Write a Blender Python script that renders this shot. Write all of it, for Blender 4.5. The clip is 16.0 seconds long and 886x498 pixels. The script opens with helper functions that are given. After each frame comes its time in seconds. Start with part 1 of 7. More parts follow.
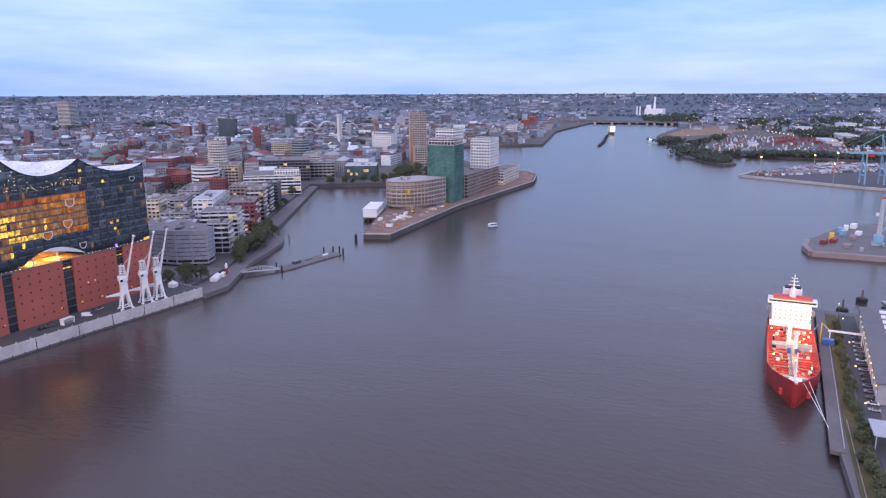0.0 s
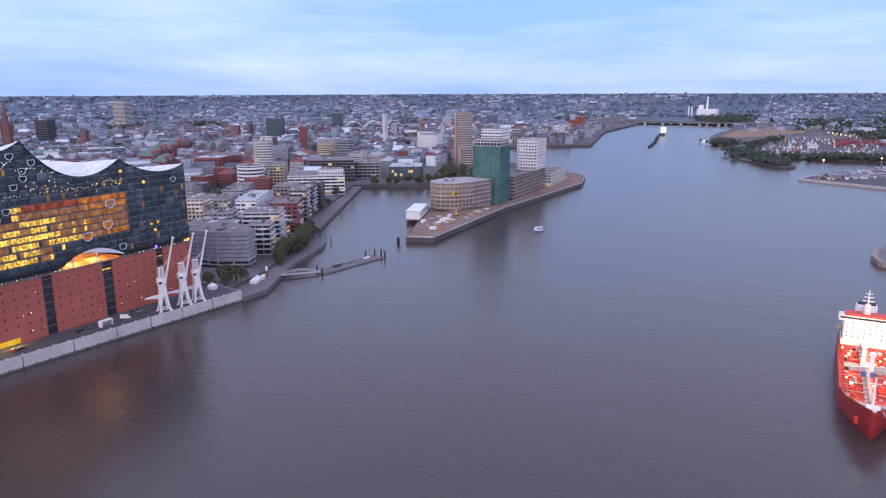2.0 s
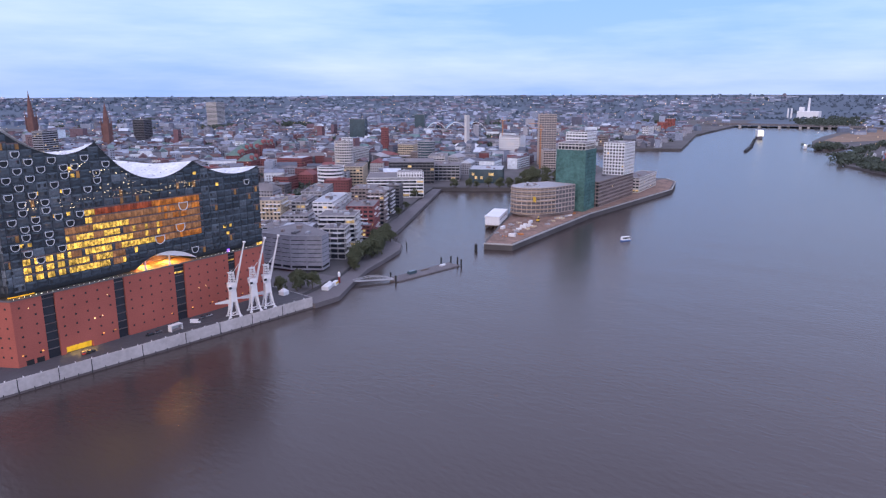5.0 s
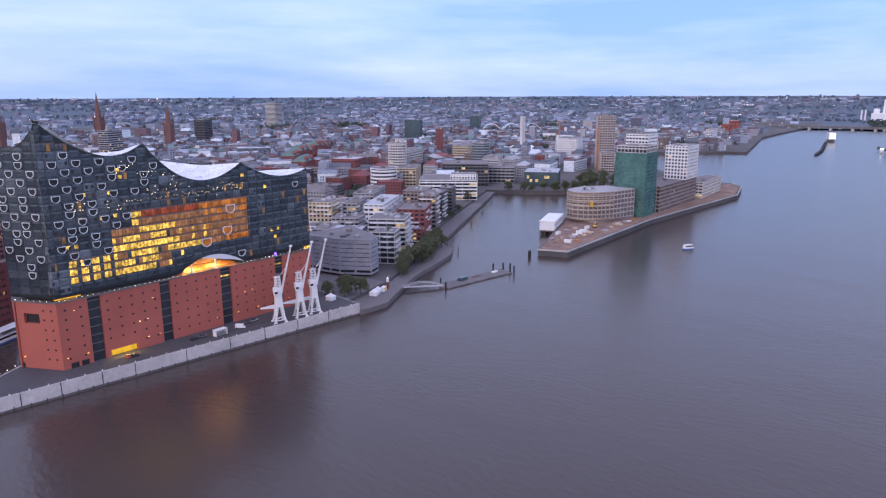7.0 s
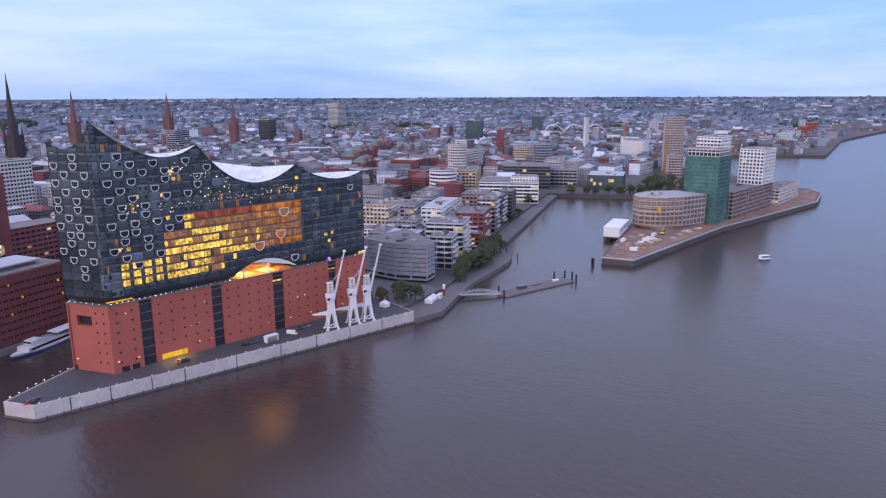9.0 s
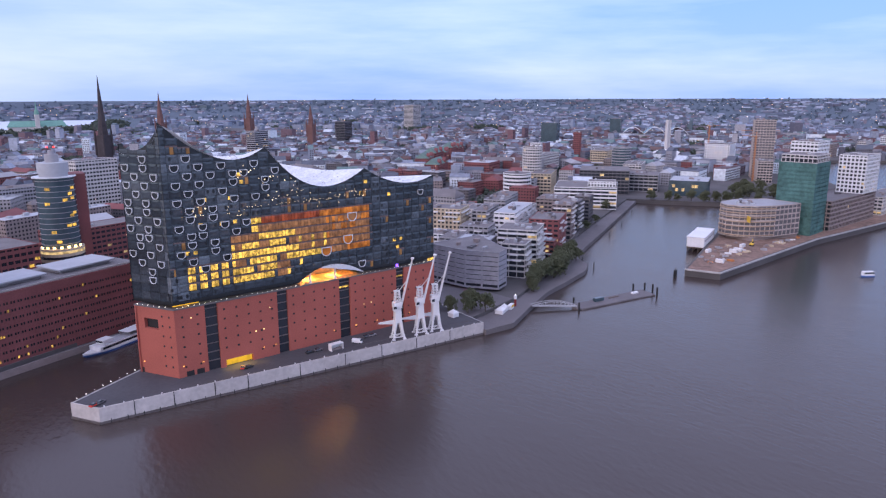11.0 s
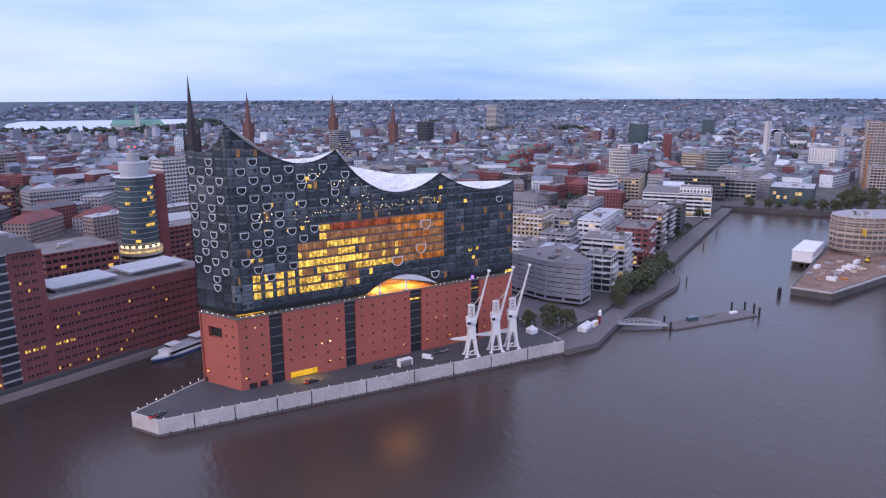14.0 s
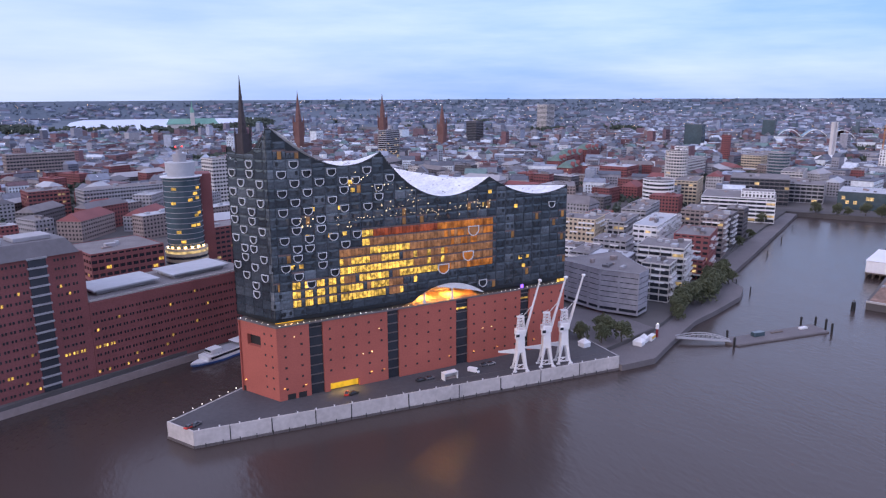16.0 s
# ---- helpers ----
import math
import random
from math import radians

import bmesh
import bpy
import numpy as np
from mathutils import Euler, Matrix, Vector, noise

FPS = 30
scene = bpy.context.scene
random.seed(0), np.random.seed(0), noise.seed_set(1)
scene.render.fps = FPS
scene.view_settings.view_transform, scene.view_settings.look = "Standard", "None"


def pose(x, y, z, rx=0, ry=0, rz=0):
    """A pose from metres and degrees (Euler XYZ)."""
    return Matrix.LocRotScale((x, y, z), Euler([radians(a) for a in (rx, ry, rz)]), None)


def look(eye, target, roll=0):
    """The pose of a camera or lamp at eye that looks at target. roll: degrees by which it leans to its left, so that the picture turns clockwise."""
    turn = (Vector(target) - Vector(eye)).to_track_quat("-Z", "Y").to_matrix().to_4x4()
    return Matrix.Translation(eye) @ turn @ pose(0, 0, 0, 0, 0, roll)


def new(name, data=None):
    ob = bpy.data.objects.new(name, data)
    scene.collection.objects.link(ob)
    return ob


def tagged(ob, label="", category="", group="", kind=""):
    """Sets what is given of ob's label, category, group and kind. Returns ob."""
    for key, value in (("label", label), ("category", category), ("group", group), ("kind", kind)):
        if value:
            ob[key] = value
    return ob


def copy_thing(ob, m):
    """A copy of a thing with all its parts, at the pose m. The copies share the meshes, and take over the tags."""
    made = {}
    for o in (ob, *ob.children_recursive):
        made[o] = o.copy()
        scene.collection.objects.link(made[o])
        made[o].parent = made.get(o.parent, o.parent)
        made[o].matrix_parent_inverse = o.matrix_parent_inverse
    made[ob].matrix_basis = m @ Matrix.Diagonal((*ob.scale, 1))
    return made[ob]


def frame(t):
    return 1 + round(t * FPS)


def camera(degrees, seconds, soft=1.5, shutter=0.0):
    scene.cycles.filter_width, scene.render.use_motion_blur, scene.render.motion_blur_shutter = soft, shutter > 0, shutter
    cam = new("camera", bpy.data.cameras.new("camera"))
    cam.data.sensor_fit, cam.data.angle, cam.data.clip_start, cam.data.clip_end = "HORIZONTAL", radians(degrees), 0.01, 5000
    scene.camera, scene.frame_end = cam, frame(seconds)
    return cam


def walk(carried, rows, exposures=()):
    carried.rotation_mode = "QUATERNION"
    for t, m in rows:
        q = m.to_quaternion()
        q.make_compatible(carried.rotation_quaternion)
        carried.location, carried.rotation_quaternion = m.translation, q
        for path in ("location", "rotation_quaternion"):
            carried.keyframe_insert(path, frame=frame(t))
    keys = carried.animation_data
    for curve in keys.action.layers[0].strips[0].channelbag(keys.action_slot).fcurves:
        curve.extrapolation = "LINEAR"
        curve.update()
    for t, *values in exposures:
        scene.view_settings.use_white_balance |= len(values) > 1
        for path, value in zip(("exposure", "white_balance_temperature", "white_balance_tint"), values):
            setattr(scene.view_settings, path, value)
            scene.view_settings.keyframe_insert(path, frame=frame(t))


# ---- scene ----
# World: x along the south quay of the concert hall, y inland, z up from the water.
cam = camera(65.0, 16.0, soft=1.25)
# seconds, eye, target, roll
PATH = [
    (0, (-99.465, -345.896, 127.795), (-97.78, -344.914, 127.352), -0.22),
    (0.5, (-95.885, -343.898, 127.783), (-94.216, -342.889, 127.339), -0.22),
    (1, (-92.305, -341.877, 127.762), (-90.652, -340.841, 127.318), -0.22),
    (1.5, (-88.722, -339.813, 127.737), (-87.087, -338.75, 127.293), -0.22),
    (2, (-85.148, -337.696, 127.711), (-83.531, -336.606, 127.268), -0.22),
    (2.5, (-81.604, -335.532, 127.683), (-80.007, -334.411, 127.24), -0.22),
    (3, (-78.071, -333.326, 127.658), (-76.497, -332.175, 127.216), -0.22),
    (3.5, (-74.578, -331.071, 127.632), (-73.025, -329.89, 127.19), -0.22),
    (4, (-71.157, -328.742, 127.605), (-69.629, -327.53, 127.163), -0.22),
    (6.5, (-54.599, -316.667, 127.285), (-53.196, -315.309, 126.85), -0.22),
    (7, (-51.317, -314.006, 127.258), (-49.942, -312.62, 126.822), -0.22),
    (7.5, (-48.11, -311.121, 127.236), (-46.764, -309.708, 126.8), -0.22),
    (8, (-44.993, -308.053, 127.218), (-43.676, -306.612, 126.783), -0.22),
    (8.5, (-41.972, -304.853, 127.197), (-40.686, -303.383, 126.762), -0.22),
    (9, (-39.049, -301.597, 127.178), (-37.799, -300.097, 126.744), -0.22),
    (9.5, (-36.235, -298.317, 127.161), (-35.027, -296.784, 126.729), -0.22),
    (10, (-33.554, -295.01, 127.15), (-32.389, -293.443, 126.719), -0.22),
    (12.5, (-20.831, -278.375, 127.048), (-19.85, -276.685, 126.62), -0.22),
    (13, (-18.497, -274.956, 127.053), (-17.547, -273.248, 126.624), -0.22),
    (13.5, (-16.288, -271.446, 127.068), (-15.369, -269.721, 126.64), -0.22),
    (14, (-14.22, -267.84, 127.087), (-13.333, -266.099, 126.659), -0.22),
    (14.5, (-12.316, -264.168, 127.105), (-11.46, -262.412, 126.676), -0.22),
    (15, (-10.551, -260.452, 127.111), (-9.726, -258.681, 126.683), -0.22),
    (15.5, (-8.855, -256.73, 127.115), (-8.061, -254.946, 126.687), -0.22),
    (16, (-7.171, -253.013, 127.115), (-6.408, -251.215, 126.686), -0.22),
]
walk(cam, [(t, look(eye, target, roll)) for t, eye, target, roll in PATH])

# ---------------------------------------------------------------- sky and light
world = bpy.data.worlds.new("dusk_sky")
scene.world = world
world.use_nodes = True
wn, wl = world.node_tree.nodes, world.node_tree.links
wn.clear()
w_out = wn.new("ShaderNodeOutputWorld")
w_bg = wn.new("ShaderNodeBackground")
w_sky = wn.new("ShaderNodeTexSky")
w_sky.sky_type = "NISHITA"
w_sky.sun_disc = False
w_sky.sun_elevation = radians(23)
w_sky.sun_rotation = radians(252)
w_sky.air_density = 1.2
w_sky.dust_density = 0.6
w_sky.ozone_density = 2.5
w_co = wn.new("ShaderNodeTexCoord")
w_map = wn.new("ShaderNodeMapping")
w_map.inputs["Scale"].default_value = (1.3, 1.3, 9.0)
w_map.inputs["Rotation"].default_value = (0.05, 0.03, 0.4)
w_noise = wn.new("ShaderNodeTexNoise")
w_noise.inputs["Scale"].default_value = 1.7
w_noise.inputs["Detail"].default_value = 6.0
w_noise.inputs["Roughness"].default_value = 0.55
w_ramp = wn.new("ShaderNodeValToRGB")
w_ramp.color_ramp.elements[0].position = 0.36
w_ramp.color_ramp.elements[0].color = (0, 0, 0, 1)
w_ramp.color_ramp.elements[1].position = 0.72
w_ramp.color_ramp.elements[1].color = (1, 1, 1, 1)
w_mul = wn.new("ShaderNodeVectorMath")
w_mul.operation = "SCALE"
w_mul.inputs["Scale"].default_value = 0.10
w_mix = wn.new("ShaderNodeMix")
w_mix.data_type = "RGBA"
# a thin even veil of high cloud over the clear sky, with brighter streaks in it
w_veil = wn.new("ShaderNodeMix")
w_veil.data_type = "RGBA"
w_veil.inputs["A"].default_value = (0.22, 0.41, 0.98, 1)
w_veil.inputs["B"].default_value = (0.56, 0.69, 1.0, 1)
w_mix.inputs["Factor"].default_value = 0.80
wl.new(w_co.outputs["Generated"], w_map.inputs["Vector"])
wl.new(w_map.outputs["Vector"], w_noise.inputs["Vector"])
wl.new(w_noise.outputs["Fac"], w_ramp.inputs["Fac"])
wl.new(w_ramp.outputs["Color"], w_veil.inputs["Factor"])
wl.new(w_sky.outputs["Color"], w_mul.inputs[0])
wl.new(w_mul.outputs["Vector"], w_mix.inputs["A"])
# the afterglow: whiter and brighter towards the north-west
w_sep, w_rng, w_glow = wn.new("ShaderNodeSeparateXYZ"), wn.new("ShaderNodeMapRange"), wn.new("ShaderNodeMix")
w_rng.inputs["From Min"].default_value, w_rng.inputs["From Max"].default_value = 0.45, -0.35
w_rng.inputs["To Max"].default_value = 0.6
w_glow.data_type = "RGBA"
w_glow.inputs["B"].default_value = (0.78, 0.84, 1.0, 1)
wl.new(w_co.outputs["Generated"], w_sep.inputs["Vector"])
wl.new(w_sep.outputs["X"], w_rng.inputs["Value"])
wl.new(w_rng.outputs["Result"], w_glow.inputs["Factor"])
wl.new(w_veil.outputs["Result"], w_glow.inputs["A"])
# higher up the cloud closes to an even mauve grey
w_high, w_up = wn.new("ShaderNodeMapRange"), wn.new("ShaderNodeMix")
w_high.inputs["From Min"].default_value, w_high.inputs["From Max"].default_value = 0.12, 0.32
w_up.data_type = "RGBA"
w_up.inputs["B"].default_value = (0.74, 0.78, 1.22, 1)
wl.new(w_sep.outputs["Z"], w_high.inputs["Value"])
wl.new(w_high.outputs["Result"], w_up.inputs["Factor"])
wl.new(w_glow.outputs["Result"], w_up.inputs["A"])
wl.new(w_up.outputs["Result"], w_mix.inputs["B"])
wl.new(w_mix.outputs["Result"], w_bg.inputs["Color"])
w_bg.inputs["Strength"].default_value = 1.32
wl.new(w_bg.outputs["Background"], w_out.inputs["Surface"])

sun = new("sun", bpy.data.lights.new("sun", "SUN"))
sun.data.energy = 1.15
sun.data.angle = radians(40)
sun.data.color = (1.0, 0.78, 0.74)
sun.matrix_world = look((-500, -150, 230), (0, 0, 0))


# ---------------------------------------------------------------- materials
def surface(name, color, rough=0.7, metal=0.0, vary=0.18, scale=0.6, bump=0.0, coarse=0.06, pieces=0.0, spec=0.5, brick=None):
    m = bpy.data.materials.new(name)
    m.use_nodes = True
    n, l = m.node_tree.nodes, m.node_tree.links
    b = n["Principled BSDF"]
    b.inputs["Roughness"].default_value = rough
    b.inputs["Metallic"].default_value = metal
    b.inputs["Specular IOR Level"].default_value = spec
    co = n.new("ShaderNodeTexCoord")
    fine, big = n.new("ShaderNodeTexNoise"), n.new("ShaderNodeTexNoise")
    fine.inputs["Scale"].default_value, fine.inputs["Detail"].default_value = scale, 5.0
    big.inputs["Scale"].default_value, big.inputs["Detail"].default_value = coarse, 3.0
    for t in (fine, big):
        l.new(co.outputs["Object"], t.inputs["Vector"])
    add = n.new("ShaderNodeMath")
    add.operation = "ADD"
    l.new(fine.outputs["Fac"], add.inputs[0])
    l.new(big.outputs["Fac"], add.inputs[1])
    last = add.outputs[0]
    if pieces:
        info = n.new("ShaderNodeObjectInfo")
        sc = n.new("ShaderNodeMath")
        sc.operation = "MULTIPLY_ADD"
        sc.inputs[1].default_value = pieces
        l.new(info.outputs["Random"], sc.inputs[0])
        l.new(last, sc.inputs[2])
        last = sc.outputs[0]
    rng = n.new("ShaderNodeMapRange")
    rng.inputs["From Min"].default_value, rng.inputs["From Max"].default_value = 0.55, 1.45 + pieces
    rng.inputs["To Min"].default_value, rng.inputs["To Max"].default_value = 1 - vary, 1 + vary
    l.new(last, rng.inputs["Value"])
    mul = n.new("ShaderNodeMix")
    mul.data_type, mul.blend_type = "RGBA", "MULTIPLY"
    mul.inputs["Factor"].default_value = 1.0
    mul.inputs["A"].default_value = (*color, 1)
    l.new(rng.outputs["Result"], mul.inputs["B"])
    l.new(mul.outputs["Result"], b.inputs["Base Color"])
    if bump:
        bp = n.new("ShaderNodeBump")
        bp.inputs["Strength"].default_value, bp.inputs["Distance"].default_value = bump, 0.15
        l.new(fine.outputs["Fac"], bp.inputs["Height"])
        l.new(bp.outputs["Normal"], b.inputs["Normal"])
    return m


def lit(name, color, strength, scale=0.5, low=0.35):
    """A lit window or lamp: uneven brightness, as rooms and curtains give."""
    m = bpy.data.materials.new(name)
    m.use_nodes = True
    n, l = m.node_tree.nodes, m.node_tree.links
    b = n["Principled BSDF"]
    b.inputs["Base Color"].default_value = (*[c * 0.2 for c in color], 1)
    b.inputs["Roughness"].default_value = 0.3
    b.inputs["Emission Color"].default_value = (*color, 1)
    co, t, rng = n.new("ShaderNodeTexCoord"), n.new("ShaderNodeTexNoise"), n.new("ShaderNodeMapRange")
    t.inputs["Scale"].default_value, t.inputs["Detail"].default_value = scale, 3.0
    info, add = n.new("ShaderNodeObjectInfo"), n.new("ShaderNodeVectorMath")
    l.new(co.outputs["Object"], add.inputs[0])
    l.new(info.outputs["Location"], add.inputs[1])
    l.new(add.outputs["Vector"], t.inputs["Vector"])
    rng.inputs["From Min"].default_value, rng.inputs["From Max"].default_value = 0.35, 0.65
    rng.inputs["To Min"].default_value, rng.inputs["To Max"].default_value = strength * low, strength
    l.new(t.outputs["Fac"], rng.inputs["Value"])
    geo, mixr, fr = n.new("ShaderNodeNewGeometry"), n.new("ShaderNodeMath"), n.new("ShaderNodeMath")
    mixr.operation, fr.operation = "ADD", "FRACT"
    l.new(geo.outputs["Random Per Island"], mixr.inputs[0])
    l.new(info.outputs["Random"], mixr.inputs[1])
    l.new(mixr.outputs[0], fr.inputs[0])
    pick = n.new("ShaderNodeMapRange")
    pick.inputs["To Min"].default_value, pick.inputs["To Max"].default_value = 0.45, 1.35
    l.new(fr.outputs[0], pick.inputs["Value"])
    mu = n.new("ShaderNodeMath")
    mu.operation = "MULTIPLY"
    l.new(pick.outputs["Result"], mu.inputs[0])
    l.new(rng.outputs["Result"], mu.inputs[1])
    l.new(mu.outputs[0], b.inputs["Emission Strength"])
    return m


def islands(name, stops, rough=0.8):
    """Many small buildings in one mesh, each with a colour of its own."""
    m = bpy.data.materials.new(name)
    m.use_nodes = True
    n, l = m.node_tree.nodes, m.node_tree.links
    b = n["Principled BSDF"]
    b.inputs["Roughness"].default_value = rough
    g, r = n.new("ShaderNodeNewGeometry"), n.new("ShaderNodeValToRGB")
    r.color_ramp.interpolation = "CONSTANT"
    while len(r.color_ramp.elements) < len(stops):
        r.color_ramp.elements.new(0.5)
    for k, (e, c) in enumerate(zip(r.color_ramp.elements, stops)):
        e.position, e.color = k / len(stops), (*c, 1)
    t, rng, mul = n.new("ShaderNodeTexNoise"), n.new("ShaderNodeMapRange"), n.new("ShaderNodeMix")
    co = n.new("ShaderNodeTexCoord")
    l.new(co.outputs["Object"], t.inputs["Vector"])
    t.inputs["Scale"].default_value, t.inputs["Detail"].default_value = 0.25, 5.0
    rng.inputs["To Min"].default_value, rng.inputs["To Max"].default_value = 0.55, 1.45
    mul.data_type, mul.blend_type = "RGBA", "MULTIPLY"
    mul.inputs["Factor"].default_value = 1.0
    l.new(t.outputs["Fac"], rng.inputs["Value"])
    l.new(g.outputs["Random Per Island"], r.inputs["Fac"])
    l.new(r.outputs["Color"], mul.inputs["A"])
    l.new(rng.outputs["Result"], mul.inputs["B"])
    l.new(mul.outputs["Result"], b.inputs["Base Color"])
    return m


def water_material(name, base, rough=0.2):
    m = bpy.data.materials.new(name)
    m.use_nodes = True
    n, l = m.node_tree.nodes, m.node_tree.links
    b = n["Principled BSDF"]
    b.inputs["IOR"].default_value = 1.42
    b.inputs["Roughness"].default_value = rough
    co, mp = n.new("ShaderNodeTexCoord"), n.new("ShaderNodeMapping")
    mp.inputs["Rotation"].default_value = (0, 0, 0.5)
    mp.inputs["Scale"].default_value = (1.0, 0.45, 1.0)
    l.new(co.outputs["Object"], mp.inputs["Vector"])
    hs = []
    for sc, de in ((0.45, 5.0), (0.022, 3.0), (0.0035, 3.0)):
        t = n.new("ShaderNodeTexNoise")
        t.inputs["Scale"].default_value, t.inputs["Detail"].default_value = sc, de
        l.new(mp.outputs["Vector"], t.inputs["Vector"])
        hs.append(t)
    b1, b2 = n.new("ShaderNodeBump"), n.new("ShaderNodeBump")
    b1.inputs["Strength"].default_value, b1.inputs["Distance"].default_value = 0.32, 0.6
    b2.inputs["Strength"].default_value, b2.inputs["Distance"].default_value = 0.20, 3.0
    l.new(hs[0].outputs["Fac"], b1.inputs["Height"])
    l.new(hs[1].outputs["Fac"], b2.inputs["Height"])
    l.new(b2.outputs["Normal"], b1.inputs["Normal"])
    l.new(b1.outputs["Normal"], b.inputs["Normal"])
    mix = n.new("ShaderNodeMix")
    mix.data_type = "RGBA"
    mix.inputs["A"].default_value = (*[c * 0.75 for c in base], 1)
    mix.inputs["B"].default_value = (*[c * 1.25 for c in base], 1)
    l.new(hs[2].outputs["Fac"], mix.inputs["Factor"])
    l.new(mix.outputs["Result"], b.inputs["Base Color"])
    return m


M_WATER = water_material("river_water", (0.058, 0.043, 0.039), 0.23)
# the sky's reflection on the lake is put into this pale base colour
M_LAKE = surface("lake_water", (0.60, 0.66, 0.78), 0.45, vary=0.05, scale=0.01, spec=0.5)
M_BRICK = surface("red_brick", (0.42, 0.116, 0.086), 0.85, vary=0.22, scale=1.6, bump=0.25, coarse=0.05)
M_BRICK_DARK = surface("dark_red_brick", (0.225, 0.078, 0.078), 0.85, vary=0.25, scale=1.4, bump=0.2)
M_CONCRETE = surface("concrete", (0.42, 0.40, 0.39), 0.85, vary=0.25, scale=0.8, bump=0.3, coarse=0.12, pieces=0.3)
M_PALE = surface("pale_render", (0.58, 0.545, 0.53), 0.8, vary=0.12, scale=0.5)
M_BEIGE = surface("beige_stone", (0.55, 0.45, 0.33), 0.8, vary=0.14, scale=0.5)
M_WHITE = surface("white_paint", (0.78, 0.77, 0.78), 0.5, vary=0.08, scale=0.7)
M_FLOOD = surface("flood_wall_concrete", (0.52, 0.48, 0.47), 0.85, vary=0.3, scale=0.5, bump=0.3, coarse=0.10, pieces=0.2)
M_PARQUET = surface("light_brick_floor", (0.46, 0.30, 0.20), 0.7, vary=0.15, scale=0.8)
M_MULLION = surface("brown_floor_edge", (0.15, 0.105, 0.10), 0.5, vary=0.25, scale=0.5)
M_RIM = surface("pale_grey_rim", (0.68, 0.69, 0.72), 0.4, vary=0.3, scale=0.6)
M_GREY = surface("grey_cladding", (0.35, 0.34, 0.36), 0.6, vary=0.15, scale=0.5)
M_DARK = surface("dark_cladding", (0.13, 0.12, 0.13), 0.6, vary=0.2, scale=0.5)
M_BROWN = surface("brown_cladding", (0.28, 0.225, 0.215), 0.75, vary=0.2, scale=0.5)
M_OCHRE = surface("ochre_formwork", (0.42, 0.31, 0.23), 0.8, vary=0.25, scale=0.5)
M_ROOF = surface("gravel_roof", (0.19, 0.172, 0.175), 0.9, vary=0.3, scale=1.2, coarse=0.1)
M_ROOF_LIGHT = surface("light_roof_sheet", (0.42, 0.43, 0.46), 0.7, vary=0.12, scale=0.4)
M_ASPHALT = surface("asphalt", (0.075, 0.072, 0.08), 0.85, vary=0.25, scale=0.7, bump=0.1)
M_PAVING = surface("paving", (0.15, 0.135, 0.14), 0.85, vary=0.25, scale=1.0, bump=0.15)
M_LAND = surface("city_ground", (0.10, 0.092, 0.092), 0.95, vary=0.4, scale=0.04, coarse=0.008)
M_EARTH = surface("building_site_earth", (0.23, 0.145, 0.11), 0.95, vary=0.6, scale=0.35, bump=0.4, coarse=0.09)
M_GRASS = surface("dry_grass", (0.10, 0.085, 0.035), 0.95, vary=0.35, scale=0.5)
M_FIELD = surface("bare_field", (0.24, 0.155, 0.10), 0.95, vary=0.3, scale=0.02, coarse=0.006)
M_LEAF = surface("leaves", (0.085, 0.095, 0.050), 0.8, vary=0.45, scale=1.2)
M_WOOD_FAR = surface("far_leaves", (0.055, 0.072, 0.055), 0.9, vary=0.45, scale=0.1, coarse=0.01)
# skyline woods and backdrop: distance haze put into the base colour
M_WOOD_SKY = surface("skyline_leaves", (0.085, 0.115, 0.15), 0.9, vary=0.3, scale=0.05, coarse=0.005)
M_BARK = surface("bark", (0.08, 0.06, 0.045), 0.9, vary=0.3, scale=3.0)
M_STEEL = surface("weathered_steel", (0.16, 0.14, 0.14), 0.6, 0.4, vary=0.3, scale=1.0)
M_TIMBER = surface("wet_timber", (0.13, 0.10, 0.085), 0.8, vary=0.3, scale=1.0, pieces=0.4)
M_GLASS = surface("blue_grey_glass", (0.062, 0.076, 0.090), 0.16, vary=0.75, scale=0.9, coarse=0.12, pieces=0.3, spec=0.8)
# a paler and a darker glass copy, with sky reflection painted into the colour
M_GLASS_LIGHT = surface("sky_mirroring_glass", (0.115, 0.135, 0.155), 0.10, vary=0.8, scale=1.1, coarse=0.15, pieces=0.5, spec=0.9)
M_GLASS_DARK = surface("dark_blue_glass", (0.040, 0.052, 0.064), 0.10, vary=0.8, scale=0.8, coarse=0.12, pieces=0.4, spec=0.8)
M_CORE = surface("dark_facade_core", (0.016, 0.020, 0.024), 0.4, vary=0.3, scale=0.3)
M_WINDOW = surface("window_glass", (0.032, 0.036, 0.045), 0.12, vary=0.4, scale=0.3, pieces=0.8, spec=0.7)
M_TEAL = surface("teal_glass", (0.06, 0.095, 0.115), 0.2, vary=0.3, scale=0.3, spec=0.6)
M_SEQUIN = surface("white_roof_sequins", (0.72, 0.73, 0.76), 0.45, vary=0.35, scale=0.9, coarse=0.2)
M_COPPER = surface("copper_green", (0.17, 0.34, 0.28), 0.8, vary=0.2, scale=0.2)
M_NET = surface("green_scaffold_net", (0.075, 0.17, 0.155), 0.85, vary=0.55, scale=0.35, coarse=0.08)
M_SPIRE = surface("dark_spire_stone", (0.055, 0.045, 0.05), 0.85, vary=0.3, scale=0.2)
M_SPIRE_RED = surface("rust_spire_brick", (0.17, 0.085, 0.075), 0.85, vary=0.3, scale=0.2)
M_RED = surface("red_paint", (0.62, 0.045, 0.03), 0.45, vary=0.15, scale=0.3)
M_RED_DARK = surface("dark_red_paint", (0.26, 0.03, 0.035), 0.5, vary=0.2, scale=0.3)
